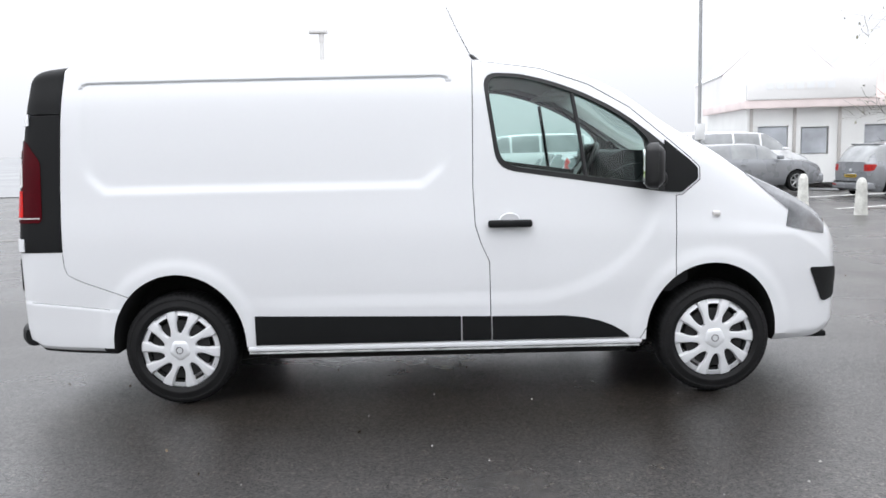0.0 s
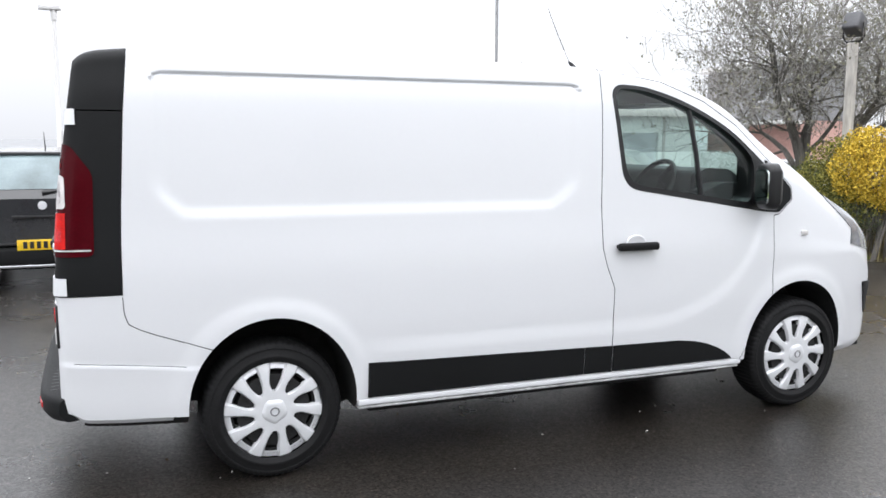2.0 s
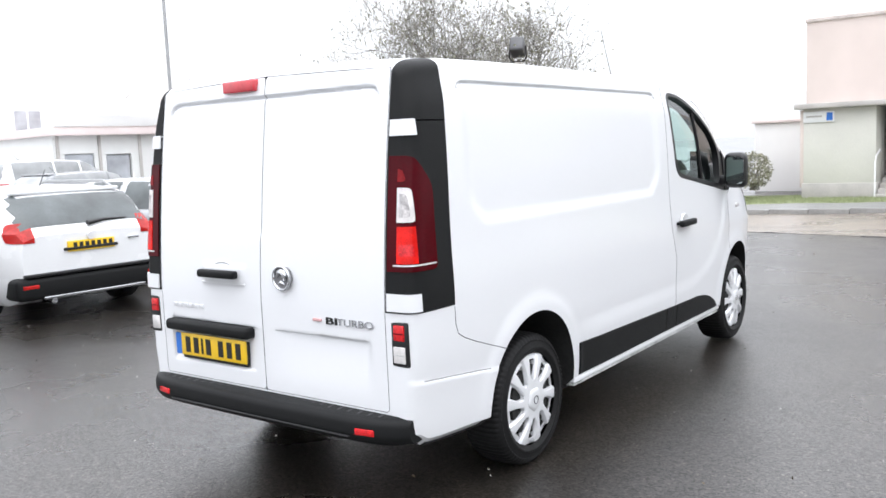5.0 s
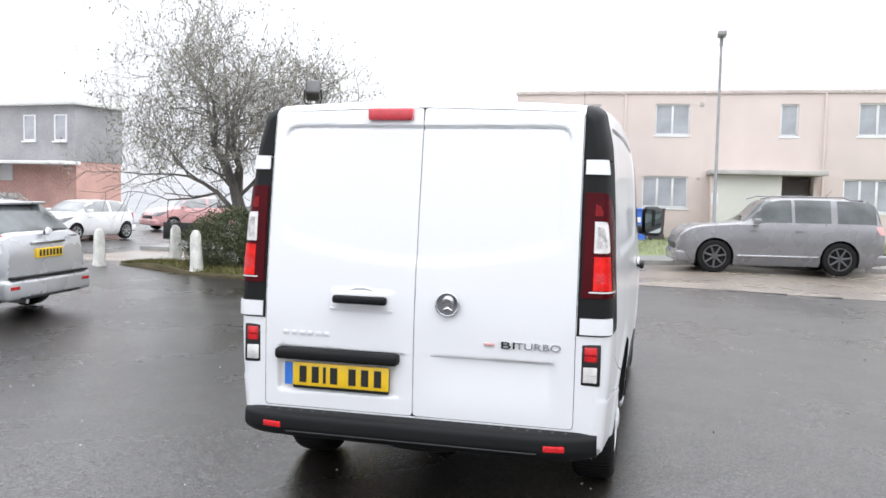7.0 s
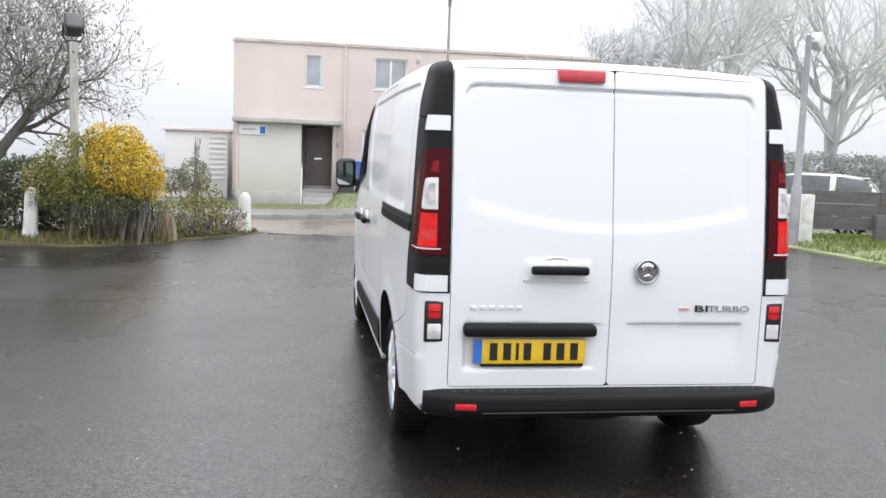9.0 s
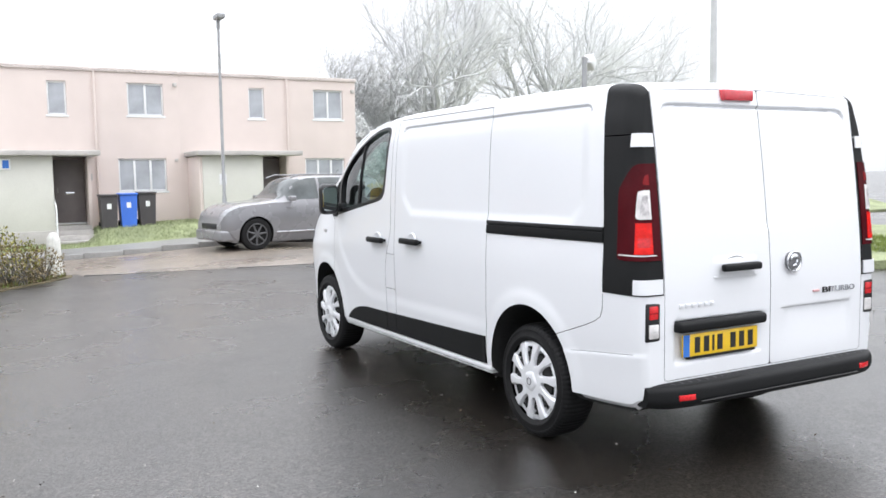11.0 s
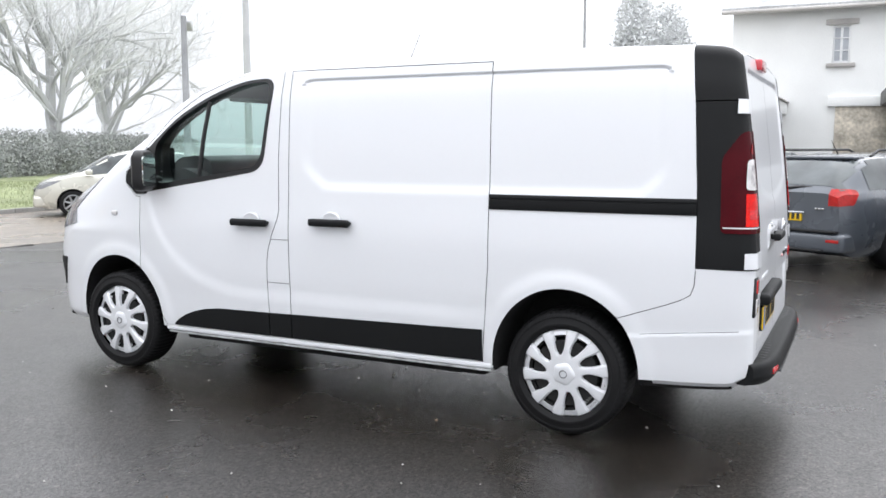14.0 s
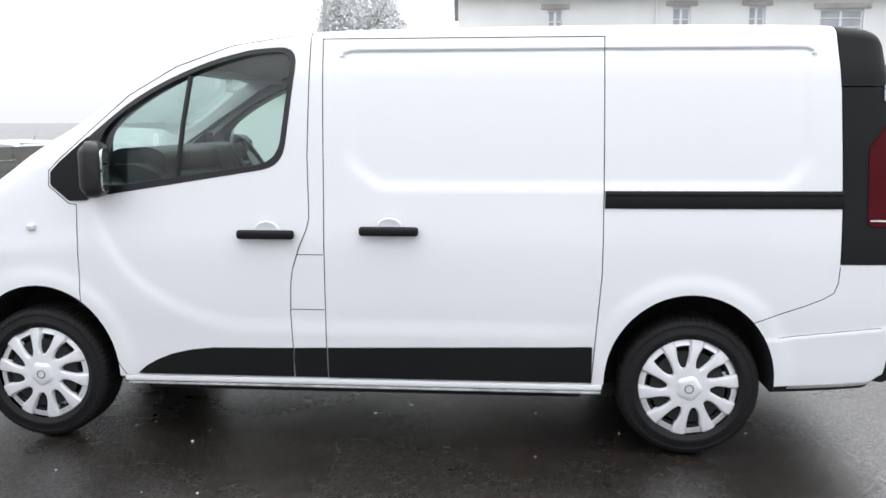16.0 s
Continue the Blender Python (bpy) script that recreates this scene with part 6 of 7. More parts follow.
def parked(x, y, heading):
    return pose(x, y, height(x, y) + 0.004, 0, 0, heading)


HATCH = [(0.0, 0.98), (0.015, 1.05), (0.055, 1.16), (0.115, 1.33), (0.165, 1.42), (0.30, 1.47), (0.48, 1.48), (0.60, 1.41), (0.72, 1.13), (0.78, 1.02), (0.90, 0.92), (0.97, 0.80), (1.0, 0.62)]


def scaled(table, k, dz=0.0):
    return [(u, z * k + dz) for u, z in table]


TALL = [(0.0, 1.04), (0.012, 1.12), (0.05, 1.32), (0.095, 1.49), (0.15, 1.565), (0.30, 1.60), (0.48, 1.60), (0.60, 1.52), (0.71, 1.20), (0.77, 1.10), (0.90, 1.02), (0.97, 0.88), (1.0, 0.68)]
ESTATE = [(0.0, 0.98), (0.012, 1.05), (0.05, 1.21), (0.09, 1.35), (0.14, 1.42), (0.30, 1.45), (0.48, 1.46), (0.60, 1.37), (0.70, 1.06), (0.76, 0.99), (0.90, 0.91), (0.97, 0.78), (1.0, 0.60)]

PAINT_BLACK = material("black_car_paint", (0.026, 0.027, 0.030), 0.22, coat=0.9, patch=0.06, patch_scale=2.0, grain=0.03, grain_scale=80, rough_var=0.05)
PAINT_WHITE = car_paint("white_car_paint", (0.76, 0.77, 0.78))
PAINT_SILVER = car_paint("silver_car_paint", (0.46, 0.47, 0.49), 0.4)
PAINT_GREY = car_paint("grey_suv_paint", (0.20, 0.20, 0.212), 0.2)
PAINT_SLATE = car_paint("dark_slate_car_paint", (0.07, 0.08, 0.095), 0.2)
PAINT_BEIGE = car_paint("pale_beige_car_paint", (0.58, 0.57, 0.50), 0.2)
# paints of far cars: dark and red lightened with fog haze
PAINT_MISTED = car_paint("hazed_dark_car_paint", (0.24, 0.25, 0.265), 0.2)
PAINT_RED = car_paint("hazed_red_car_paint", (0.62, 0.34, 0.34))
PAINT_STONE = car_paint("warm_silver_car_paint", (0.40, 0.385, 0.36), 0.4)

build_car("parked_hatchback", "black tall hatchback parked with its tail to the van", parked(-1.30, 7.52, 90), PAINT_BLACK, 4.36, 1.84, 1.53, scaled(TALL, 0.955), 1.00, (0.92, 3.52), 0.325,
          (0.12, 0.33, 0.50, 0.68), lamps=1.00, rear_end="black", trim="body", plate_z=0.505, lens=(0.92, 1.19, 0.58, 0.44), panes=CAR_GLASS_TEAL)
build_car("parked_estate", "white estate car with black lower bumper, tail to the van", parked(1.72, 7.62, 86), PAINT_WHITE, 4.30, 1.84, 1.41, scaled(TALL, 0.88), 0.95, (0.92, 3.48), 0.335,
          (0.12, 0.33, 0.50, 0.68), lamps=0.95, rear_end="black", rails=ALLOY, plate_z=0.775)
build_car("parked_hatchback", "silver hatchback with high tail lamps parked on asphalt", parked(3.92, 8.16, 95), PAINT_SILVER, 4.34, 1.84, 1.40,
          [(0.0, 0.84), (0.012, 0.98), (0.035, 1.04), (0.06, 1.12), (0.105, 1.28), (0.135, 1.365), (0.20, 1.395), (0.32, 1.41), (0.48, 1.405), (0.60, 1.33), (0.72, 1.08), (0.78, 0.98), (0.90, 0.88), (0.97, 0.76), (1.0, 0.6)],
          0.96, (0.82, 3.46), 0.32, (0.14, 0.33, 0.50, 0.70), lamps=1.10, lens=(0.98, 1.33, 0.74, 0.60), slant=True, plate_z=0.775)
build_car("parked_suv", "grey five-door off-road car at the kerb", parked(17.09, -3.75, 98), PAINT_GREY, 4.62, 1.86, 1.78,
          [(0.0, 1.05), (0.012, 1.22), (0.03, 1.50), (0.05, 1.66), (0.10, 1.75), (0.30, 1.78), (0.48, 1.77), (0.56, 1.70), (0.66, 1.28), (0.71, 1.19), (0.90, 1.10), (0.97, 0.96), (1.0, 0.74)],
          1.13, (1.02, 3.80), 0.385, (0.05, 0.25, 0.44, 0.64), rim=ALLOY_DARK, rails=PAINT_GREY, lamps=1.05, lens_mat=FAINT_RED, cladding=(0.40, 0.44, CHROME))
build_car("parked_small_car", "small white hatchback with dark roof edge", parked(21.6, 18.6, 174), PAINT_WHITE, 3.70, 1.68, 1.42, scaled(HATCH, 0.955), 0.94, (0.55, 3.0), 0.30, (0.10, 0.36, 0.68), panes=CAR_GLASS_GREY)
build_car("parked_people_carrier", "pale beige people carrier on the far road", parked(15.7, -11.1, 52), PAINT_BEIGE, 4.26, 1.80, 1.58,
          [(0.0, 0.95), (0.03, 1.10), (0.07, 1.35), (0.13, 1.50), (0.30, 1.58), (0.46, 1.58), (0.58, 1.48), (0.72, 1.16), (0.80, 1.02), (0.90, 0.92), (0.97, 0.78), (1.0, 0.60)],
          0.98, (0.75, 3.43), 0.315, (0.08, 0.28, 0.48, 0.73), cladding=(0.52, 0.56, TRIM))
build_car("parked_estate", "dark slate estate car with roof rails, tail to the van", parked(-1.52, -8.72, -118), PAINT_SLATE, 4.80, 1.85, 1.48, ESTATE, 0.97, (1.10, 3.98), 0.325,
          (0.09, 0.28, 0.46, 0.66), rails=TRIM, lamps=0.93)
build_car("parked_small_car", "warm silver small hatchback beside the estate car", parked(0.38, -9.97, -105), PAINT_STONE, 3.64, 1.66, 1.50, scaled(HATCH, 1.01), 0.98, (0.62, 3.0), 0.29, (0.12, 0.36, 0.70))
build_car("parked_hatchback", "black hatchback parked beside the estate car", parked(-3.62, -7.40, -110), PAINT_BLACK, 4.20, 1.78, 1.46, HATCH, 0.96, (0.80, 3.40), 0.31, (0.14, 0.33, 0.50, 0.70), lamps=0.98)
build_car("parked_saloon", "dark car across the back road, greyed by haze in its paint", parked(10.8, 20.6, 8), PAINT_MISTED, 4.5, 1.78, 1.42, ESTATE, 0.94, (0.95, 3.6), 0.31, (0.12, 0.34, 0.52, 0.68), panes=CAR_GLASS_GREY)
build_car("parked_suv", "dark off-road car by the shop, haze in its blue-grey paint", parked(16.6, 21.6, 12), PAINT_MISTED, 4.4, 1.85, 1.74, scaled(TALL, 1.08), 1.08, (0.9, 3.5), 0.36, (0.06, 0.28, 0.48, 0.68), lamps=0.95, panes=CAR_GLASS_GREY)
build_car("parked_people_carrier", "white van-like car behind the dark car", parked(12.2, 25.0, 5), PAINT_WHITE, 4.8, 1.9, 1.95,
          [(0.0, 1.2), (0.02, 1.5), (0.05, 1.85), (0.12, 1.94), (0.40, 1.95), (0.62, 1.90), (0.74, 1.62), (0.82, 1.25), (0.92, 1.08), (0.98, 0.9), (1.0, 0.7)],
          1.22, (0.9, 3.9), 0.33, (0.10, 0.40, 0.60, 0.78), panes=CAR_GLASS_GREY)
build_car("parked_saloon", "low white car behind the board fence", parked(14.0, -17.2, -38), PAINT_WHITE, 4.5, 1.76, 1.25, scaled(ESTATE, 0.86), 0.84, (0.95, 3.6), 0.30, (0.12, 0.34, 0.52, 0.68), panes=CAR_GLASS_GREY)
build_car("parked_small_car", "red small car on the back road, paled by haze in its paint", parked(30.0, 19.4, 150), PAINT_RED, 3.9, 1.7, 1.45, HATCH, 0.95, (0.7, 3.1), 0.30, (0.12, 0.36, 0.70), panes=CAR_GLASS_GREY)
for wx, wy, hd in ((4.35, 23.65, 186),):
    build_car("parked_people_carrier", "white vehicle far off in the fog", parked(wx, wy, hd), PAINT_WHITE, 4.9, 1.9, 1.9,
              [(0.0, 1.2), (0.02, 1.5), (0.05, 1.8), (0.12, 1.89), (0.40, 1.9), (0.62, 1.85), (0.74, 1.6), (0.82, 1.25), (0.92, 1.08), (0.98, 0.9), (1.0, 0.7)],
              1.2, (0.9, 3.9), 0.33, (0.10, 0.40, 0.60, 0.78), panes=CAR_GLASS_GREY)


# ---- street furniture ----
GALV = material("dull_grey_steel_post", (0.32, 0.325, 0.33), 0.55, metal=0.3, patch=0.15, patch_scale=3, grain=0.08)
# two post greys lightened with fog haze
FAR_POST = material("haze_grey_pole", (0.50, 0.505, 0.51), 0.7, patch=0.08, patch_scale=2, grain=0.05)
PALE_POST = material("haze_pale_post", (0.66, 0.665, 0.67), 0.6, patch=0.08, patch_scale=2, grain=0.05)
TIMBER = material("weathered_timber", (0.42, 0.40, 0.365), 0.85, grain=0.25, grain_scale=25, stretch=(1, 1, 0.15), bump=0.003, patch=0.2, patch_scale=2)
STUMP = material("brown_rotten_wood", (0.24, 0.19, 0.14), 0.9, grain=0.3, grain_scale=30, stretch=(1, 1, 0.2), bump=0.004, patch=0.3, patch_scale=5)
PICNIC = material("brown_garden_timber", (0.30, 0.215, 0.125), 0.8, grain=0.25, grain_scale=22, stretch=(0.2, 1, 1), bump=0.002, patch=0.15, patch_scale=2)
POST_WHITE = material("chipped_white_paint", (0.66, 0.66, 0.62), 0.7, grain=0.12, grain_scale=40, bump=0.002, patch=0.2, patch_scale=6)
BLUE_BIN = material("blue_bin_plastic", (0.05, 0.16, 0.62), 0.45, patch=0.08, patch_scale=3, grain=0.05)
BLACK_BIN = material("dark_bin_plastic", (0.06, 0.055, 0.057), 0.5, patch=0.15, patch_scale=3, grain=0.06)


def bollard(x, y, lean=0.0, tall=0.74, dirty=False):
    b = bmesh.new()
    w = 0.105
    prof = [(1.12, 0.0), (1.08, 0.06), (1.0, 0.10), (0.86, tall - 0.13), (0.80, tall - 0.09), (0.52, tall - 0.02), (0.2, tall)]
    rows = []
    for k, z in prof:
        rows.append([b.verts.new((w * k * cx, w * k * cy, z - 0.06 if z == 0 else z)) for cx, cy in ((1, 0.6), (0.6, 1), (-0.6, 1), (-1, 0.6), (-1, -0.6), (-0.6, -1), (0.6, -1), (1, -0.6))])
    for r0, r1 in zip(rows, rows[1:]):
        for i in range(8):
            b.faces.new((r0[i], r0[(i + 1) % 8], r1[(i + 1) % 8], r1[i]))
    b.faces.new(rows[0][::-1])
    b.faces.new(rows[-1])
    bmesh.ops.bevel(b, geom=[e for e in b.edges], offset=0.006, segments=1, affect="EDGES")
    ob = solid("bollard", b, STUMP if dirty else POST_WHITE, "short brown weathered stump in the verge" if dirty else "chipped white painted concrete bollard", "bollard", group="bollards")
    ob.matrix_world = pose(x, y, height(x, y) + (0.015 + mound(x, y) if 8.7 < x < 13.5 and 2.2 < y < 9.5 else 0.0), lean, lean * 0.7, random.uniform(0, 90))


for bx, by, ln in ((11.45, 2.42, 0), (9.34, 5.50, 2), (9.36, 7.05, -1.5), (10.95, 8.45, 0), (10.0, 9.55, 0), (9.9, 11.2, 0), (9.8, 13.7, 0), (-6.0, 9.95, 0), (0.95, 10.05, 0), (-10.4, 25.0, 0), (-11.9, 25.4, 0)):
    bollard(bx, by, ln)
bollard(9.62, 3.48, 9, 0.42, True)


def street_lamp(x, y, tall, r, head, mat, label, turn=0.0):
    """A tapering pole with a lamp head: 'flat' a broad lantern on top, 'flood' a floodlight on a bracket, None a plain pole."""
    lamp = thing("street_lamp" if head else "utility_pole", label, "lamp post" if head else "pole", pose(x, y, height(x, y), 0, 0, turn))
    part("pole", tube([(0, 0, -0.1), (0, 0, 1.2), (0, 0, 1.25), (0, 0, tall)], [r * (1.35 if head else 1.02), r * (1.35 if head else 1.01), r, r * 0.72], 12), mat, lamp)
    if head == "flat":
        part("lantern", box(-0.16, 0.34, -0.11, 0.11, tall - 0.02, tall + 0.11, 0.03, 3), mat, lamp, "grey lantern head")
        part("collar", tube([(0, 0, tall - 0.25), (0, 0, tall - 0.02)], r * 1.05, 10), mat, lamp)
        part("notice", box(-r * 1.3 - 0.03, -r * 1.0, -0.09, 0.09, 1.55, 1.85, 0.006), UPVC, lamp, "small white notice")
    if head == "flood":
        part("bracket", tube([(0, 0, tall - 0.05), (0.20, 0, tall - 0.02), (0.28, 0, tall - 0.10)], 0.022, 6), mat, lamp)
        fl = box(-0.14, 0.14, -0.10, 0.10, -0.13, 0.13, 0.035, 3)
        fl.transform(Matrix.Translation((0.32, 0, tall - 0.08)) @ Matrix.Rotation(radians(35), 4, "Y"))
        part("floodlight", fl, PALE_POST, lamp, "grey floodlight")
    return lamp


street_lamp(19.40, -2.56, 5.98, 0.046, "flat", GALV, "slim grey street lamp before the houses", 180)
street_lamp(10.85, -8.15, 4.10, 0.075, "flood", GALV, "short grey lamp post with a floodlight", -60)
street_lamp(6.45, 10.5, 9.0, 0.034, "flat", GALV, "tall slim grey street lamp by the road", 90)
street_lamp(5.75, -17.9, 9.0, 0.040, "flat", GALV, "tall slim grey street lamp near the inn", 0)
street_lamp(21.95, -23.75, 11.0, 0.16, None, FAR_POST, "thick utility pole, fog haze in its pale grey")
street_lamp(27.5, 21.3, 8.0, 0.10, None, PALE_POST, "utility pole behind the slate house, haze in its pale grey")
street_lamp(-1.6, 18.3, 4.7, 0.07, "flat", FOG_PALE, "street lamp beyond the road, near-white with painted haze", 180)
yard = thing("yard_light", "timber post carrying a grey floodlight above the bushes", "lamp post", pose(9.54, 4.89, height(9.54, 4.89), 0, 0, 200))
part("post", box(-0.06, 0.06, -0.06, 0.06, -0.1, 3.08, 0.012), TIMBER, yard, "weathered square timber post")
part("bracket", tube([(0, -0.14, 3.35), (0, -0.15, 3.16), (0, -0.10, 3.09), (0, 0.10, 3.09), (0, 0.15, 3.16), (0, 0.14, 3.35)], 0.014, 6), TRIM, yard)
flood = box(-0.15, 0.13, -0.125, 0.125, -0.14, 0.14, 0.04, 3)
flood.transform(Matrix.Translation((0, 0, 3.34)) @ Matrix.Rotation(radians(-28), 4, "Y"))
part("floodlight", flood, ALLOY_DARK, yard, "grey floodlight")

# wheeled bins before the house
for k, (by, mat, lab) in enumerate(((0.00, BLACK_BIN, "black wheeled bin by the house wall"), (-0.54, BLUE_BIN, "blue wheeled bin by the house wall"), (-1.07, BLACK_BIN, "black wheeled bin by the house wall"))):
    b = thing("wheeled_bin", lab, "bin", pose(22.55, by, height(22.5, by) + 0.10 + lawn(22.5, by), 0, 0, -90), group="bins by the house")
    bodyb = prism([(-0.20, 0), (0.20, 0), (0.24, 0.92), (-0.24, 0.92)], "y", -0.26, 0.22)
    part("bin_body", bodyb, mat, b)
    part("lid", box(-0.26, 0.26, -0.30, 0.30, 0.925, 0.985, 0.02, 3), mat, b)
    part("handle", tube([(-0.2, 0.30, 0.95), (0.2, 0.30, 0.95)], 0.018, 6), mat, b)
    part("bin_label", box(-0.06, 0.06, -0.266, -0.255, 0.56, 0.72), UPVC, b, "small white label")
    for s in (1, -1):
        part("bin_wheel", tube([(s * 0.19, 0.24, 0.09), (s * 0.235, 0.24, 0.09)], 0.095, 14), RUBBER, b)

# low sign board on legs behind the island
board = thing("road_sign_board", "dark low board on posts seen from behind", "sign", pose(11.6, 8.55, height(11.6, 8.55), 0, 0, 96))
part("board", box(-0.55, 0.55, -0.02, 0.02, 0.55, 0.91, 0.008), TRIM, board, "dark blank board")
for x in (-0.40, 0.40):
    part("leg", box(x - 0.035, x + 0.035, -0.06, -0.02, -0.1, 0.8, 0.006), GALV, board)

# dark board fence and picnic table on the side verge
fence = thing("board_fence", "dark grey board fence on stout posts", "fence", pose(11.3, -8.65, height(11.3, -8.65) + 0.08, 0, 0, -103))
for k in range(5):
    part("post", box(1.45 * k - 0.11, 1.45 * k + 0.11, -0.20, -0.02, -0.2, 0.62 if k else 0.98, 0.015), DARK_TIMBER if k else POST_WHITE, fence, "stout post")
for k in range(4):
    for j in range(3):
        part("board", box(1.45 * k + 0.004, 1.45 * k + 1.446, -0.015, 0.02, 0.30 + 0.26 * j, 0.553 + 0.26 * j, 0.004, 1), DARK_TIMBER, fence)
table = thing("picnic_table", "brown timber picnic table with fixed benches on grass", "table", pose(7.28, -10.42, height(7.3, -10.4) + 0.15, 0, 0, -12))
for k in range(5):
    part("top_board", box(-0.85, 0.85, -0.36 + 0.146 * k, -0.36 + 0.146 * k + 0.136, 0.70, 0.74, 0.006), PICNIC, table)
for s in (1, -1):
    for k in range(2):
        part("bench_board", box(-0.85, 0.85, s * (0.66 + 0.13 * k), s * (0.78 + 0.13 * k), 0.42, 0.46, 0.006), PICNIC, table)
    for x in (-0.6, 0.6):
        lg = prism([(s * 0.26, 0.70), (s * 0.36, 0.70), (s * 0.74, -0.1), (s * 0.64, -0.1)], "x", x - 0.03, x + 0.03)
        part("leg", lg, PICNIC, table)
for x in (-0.6, 0.6):
    part("cross_bar", box(x + 0.032, x + 0.07, -0.88, 0.88, 0.32, 0.415, 0.006), PICNIC, table)

part("parasol_pole", tube([(0, 0, 0.30), (0, 0, 1.22), (0, 0, 1.24)], [0.045, 0.045, 0.03], 10), UPVC, table, "white cut-off parasol pole")

# hanging basket on the white wing
basket = thing("hanging_basket", "hanging basket of dry plants on a bracket", "basket", pose(3.9, -19.55, 0))
part("bowl", tube([(0, 0, 1.95), (0, 0, 2.02), (0, 0, 2.16)], [0.08, 0.20, 0.25], 16), DARK_TIMBER, basket)
part("bracket", tube([(0, -0.26, 2.6), (0, 0.0, 2.62), (0, 0, 2.3)], 0.012, 6), TRIM, basket)


# ---- plants ----
BARK = material("damp_grey_bark", (0.15, 0.14, 0.125), 0.9, grain=0.3, grain_scale=30, stretch=(1, 1, 0.25), bump=0.006, patch=0.3, patch_scale=3)
TWIG = material("grey_brown_twigs", (0.25, 0.24, 0.22), 0.9, patch=0.2, patch_scale=4, grain=0.1)
# far bark and twigs: fog haze put into the pale base colours
FAR_BARK = material("haze_pale_bark", (0.56, 0.565, 0.565), 0.95, patch=0.08, patch_scale=1.0, grain=0.05)
FAR_TWIG = material("haze_pale_twigs", (0.80, 0.805, 0.805), 0.95, patch=0.06, patch_scale=1.0, grain=0.04)


def leaf_material(name, dark, light):
    m = material(name, dark, 0.65, spec=0.15)
    n, l = m.node_tree.nodes, m.node_tree.links
    geo, ramp = n.new("ShaderNodeNewGeometry"), n.new("ShaderNodeValToRGB")
    ramp.color_ramp.elements[0].color, ramp.color_ramp.elements[1].color = (*dark, 1), (*light, 1)
    l.new(geo.outputs["Random Per Island"], ramp.inputs["Fac"])
    l.new(ramp.outputs["Color"], n["Principled BSDF"].inputs["Base Color"])
    n["Principled BSDF"].inputs["Subsurface Weight"].default_value = 0.0
    return m


LEAF_DARK = leaf_material("dark_evergreen_leaves", (0.045, 0.060, 0.032), (0.15, 0.17, 0.095))
LEAF_YELLOW = leaf_material("yellow_green_leaves", (0.34, 0.25, 0.03), (0.86, 0.62, 0.09))
LEAF_MIX = leaf_material("olive_leaves", (0.075, 0.09, 0.03), (0.36, 0.33, 0.08))
LEAF_BROWN = leaf_material("withered_leaves", (0.13, 0.10, 0.06), (0.30, 0.25, 0.15))
LEAF_GREY = leaf_material("dull_grey_green_leaves", (0.14, 0.155, 0.12), (0.26, 0.275, 0.22))
LEAF_OLIVE = leaf_material("greyish_olive_leaves", (0.17, 0.17, 0.12), (0.36, 0.35, 0.26))
# leaves of far hedges, lightened to carry the fog's haze
LEAF_FAR = leaf_material("haze_grey_hedge_leaves", (0.36, 0.375, 0.36), (0.43, 0.445, 0.43))
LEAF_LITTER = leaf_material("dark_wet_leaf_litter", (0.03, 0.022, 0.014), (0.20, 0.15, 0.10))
# conifer leaves and mid-distance twigs with haze mixed into their colour
LEAF_MIST = leaf_material("haze_pale_conifer_leaves", (0.68, 0.69, 0.685), (0.74, 0.75, 0.745))
MID_TWIG = material("haze_grey_twigs", (0.52, 0.525, 0.525), 0.95, patch=0.06, patch_scale=1.0, grain=0.04)
GRASS = leaf_material("dry_grass_blades", (0.07, 0.06, 0.03), (0.22, 0.18, 0.09))


def leaves_mesh(name, spots, size, mat, up=0.25):
    """Many small bent leaves, one at each spot."""
    verts, faces = [], []
    for p in spots:
        d = Vector((random.gauss(0, 1), random.gauss(0, 1), random.gauss(0, 1) + up)).normalized()
        s = d.orthogonal().normalized()
        s.rotate(Matrix.Rotation(random.uniform(0, 6.28), 3, d))
        k = size * random.uniform(0.6, 1.3)
        f = d.cross(s)
        base = len(verts)
        verts += [p, p + s * k * 0.32 + d * k * 0.5 + f * k * 0.10, p + d * k, p - s * k * 0.32 + d * k * 0.5 + f * k * 0.10]
        faces.append((base, base + 1, base + 2, base + 3))
    me = bpy.data.meshes.new(name)
    me.from_pydata(verts, [], faces)
    me.materials.append(mat)
    return me


def crown_spots(blobs, n, inner=0.55):
    out = []
    weights = [b[3] * b[4] * b[5] for b in blobs]
    for _ in range(n):
        x, y, z, rx, ry, rz = random.choices(blobs, weights)[0]
        d = Vector((random.gauss(0, 1), random.gauss(0, 1), random.gauss(0, 1))).normalized()
        r = random.uniform(inner, 1.0) ** 0.6 * (1 + 0.14 * noise.noise(d * 2.6 + Vector((x, y, z))) + 0.08 * noise.noise(d * 7))
        out.append(Vector((x + d.x * rx * r, y + d.y * ry * r, max(0.02, z + d.z * rz * r))))
    return out


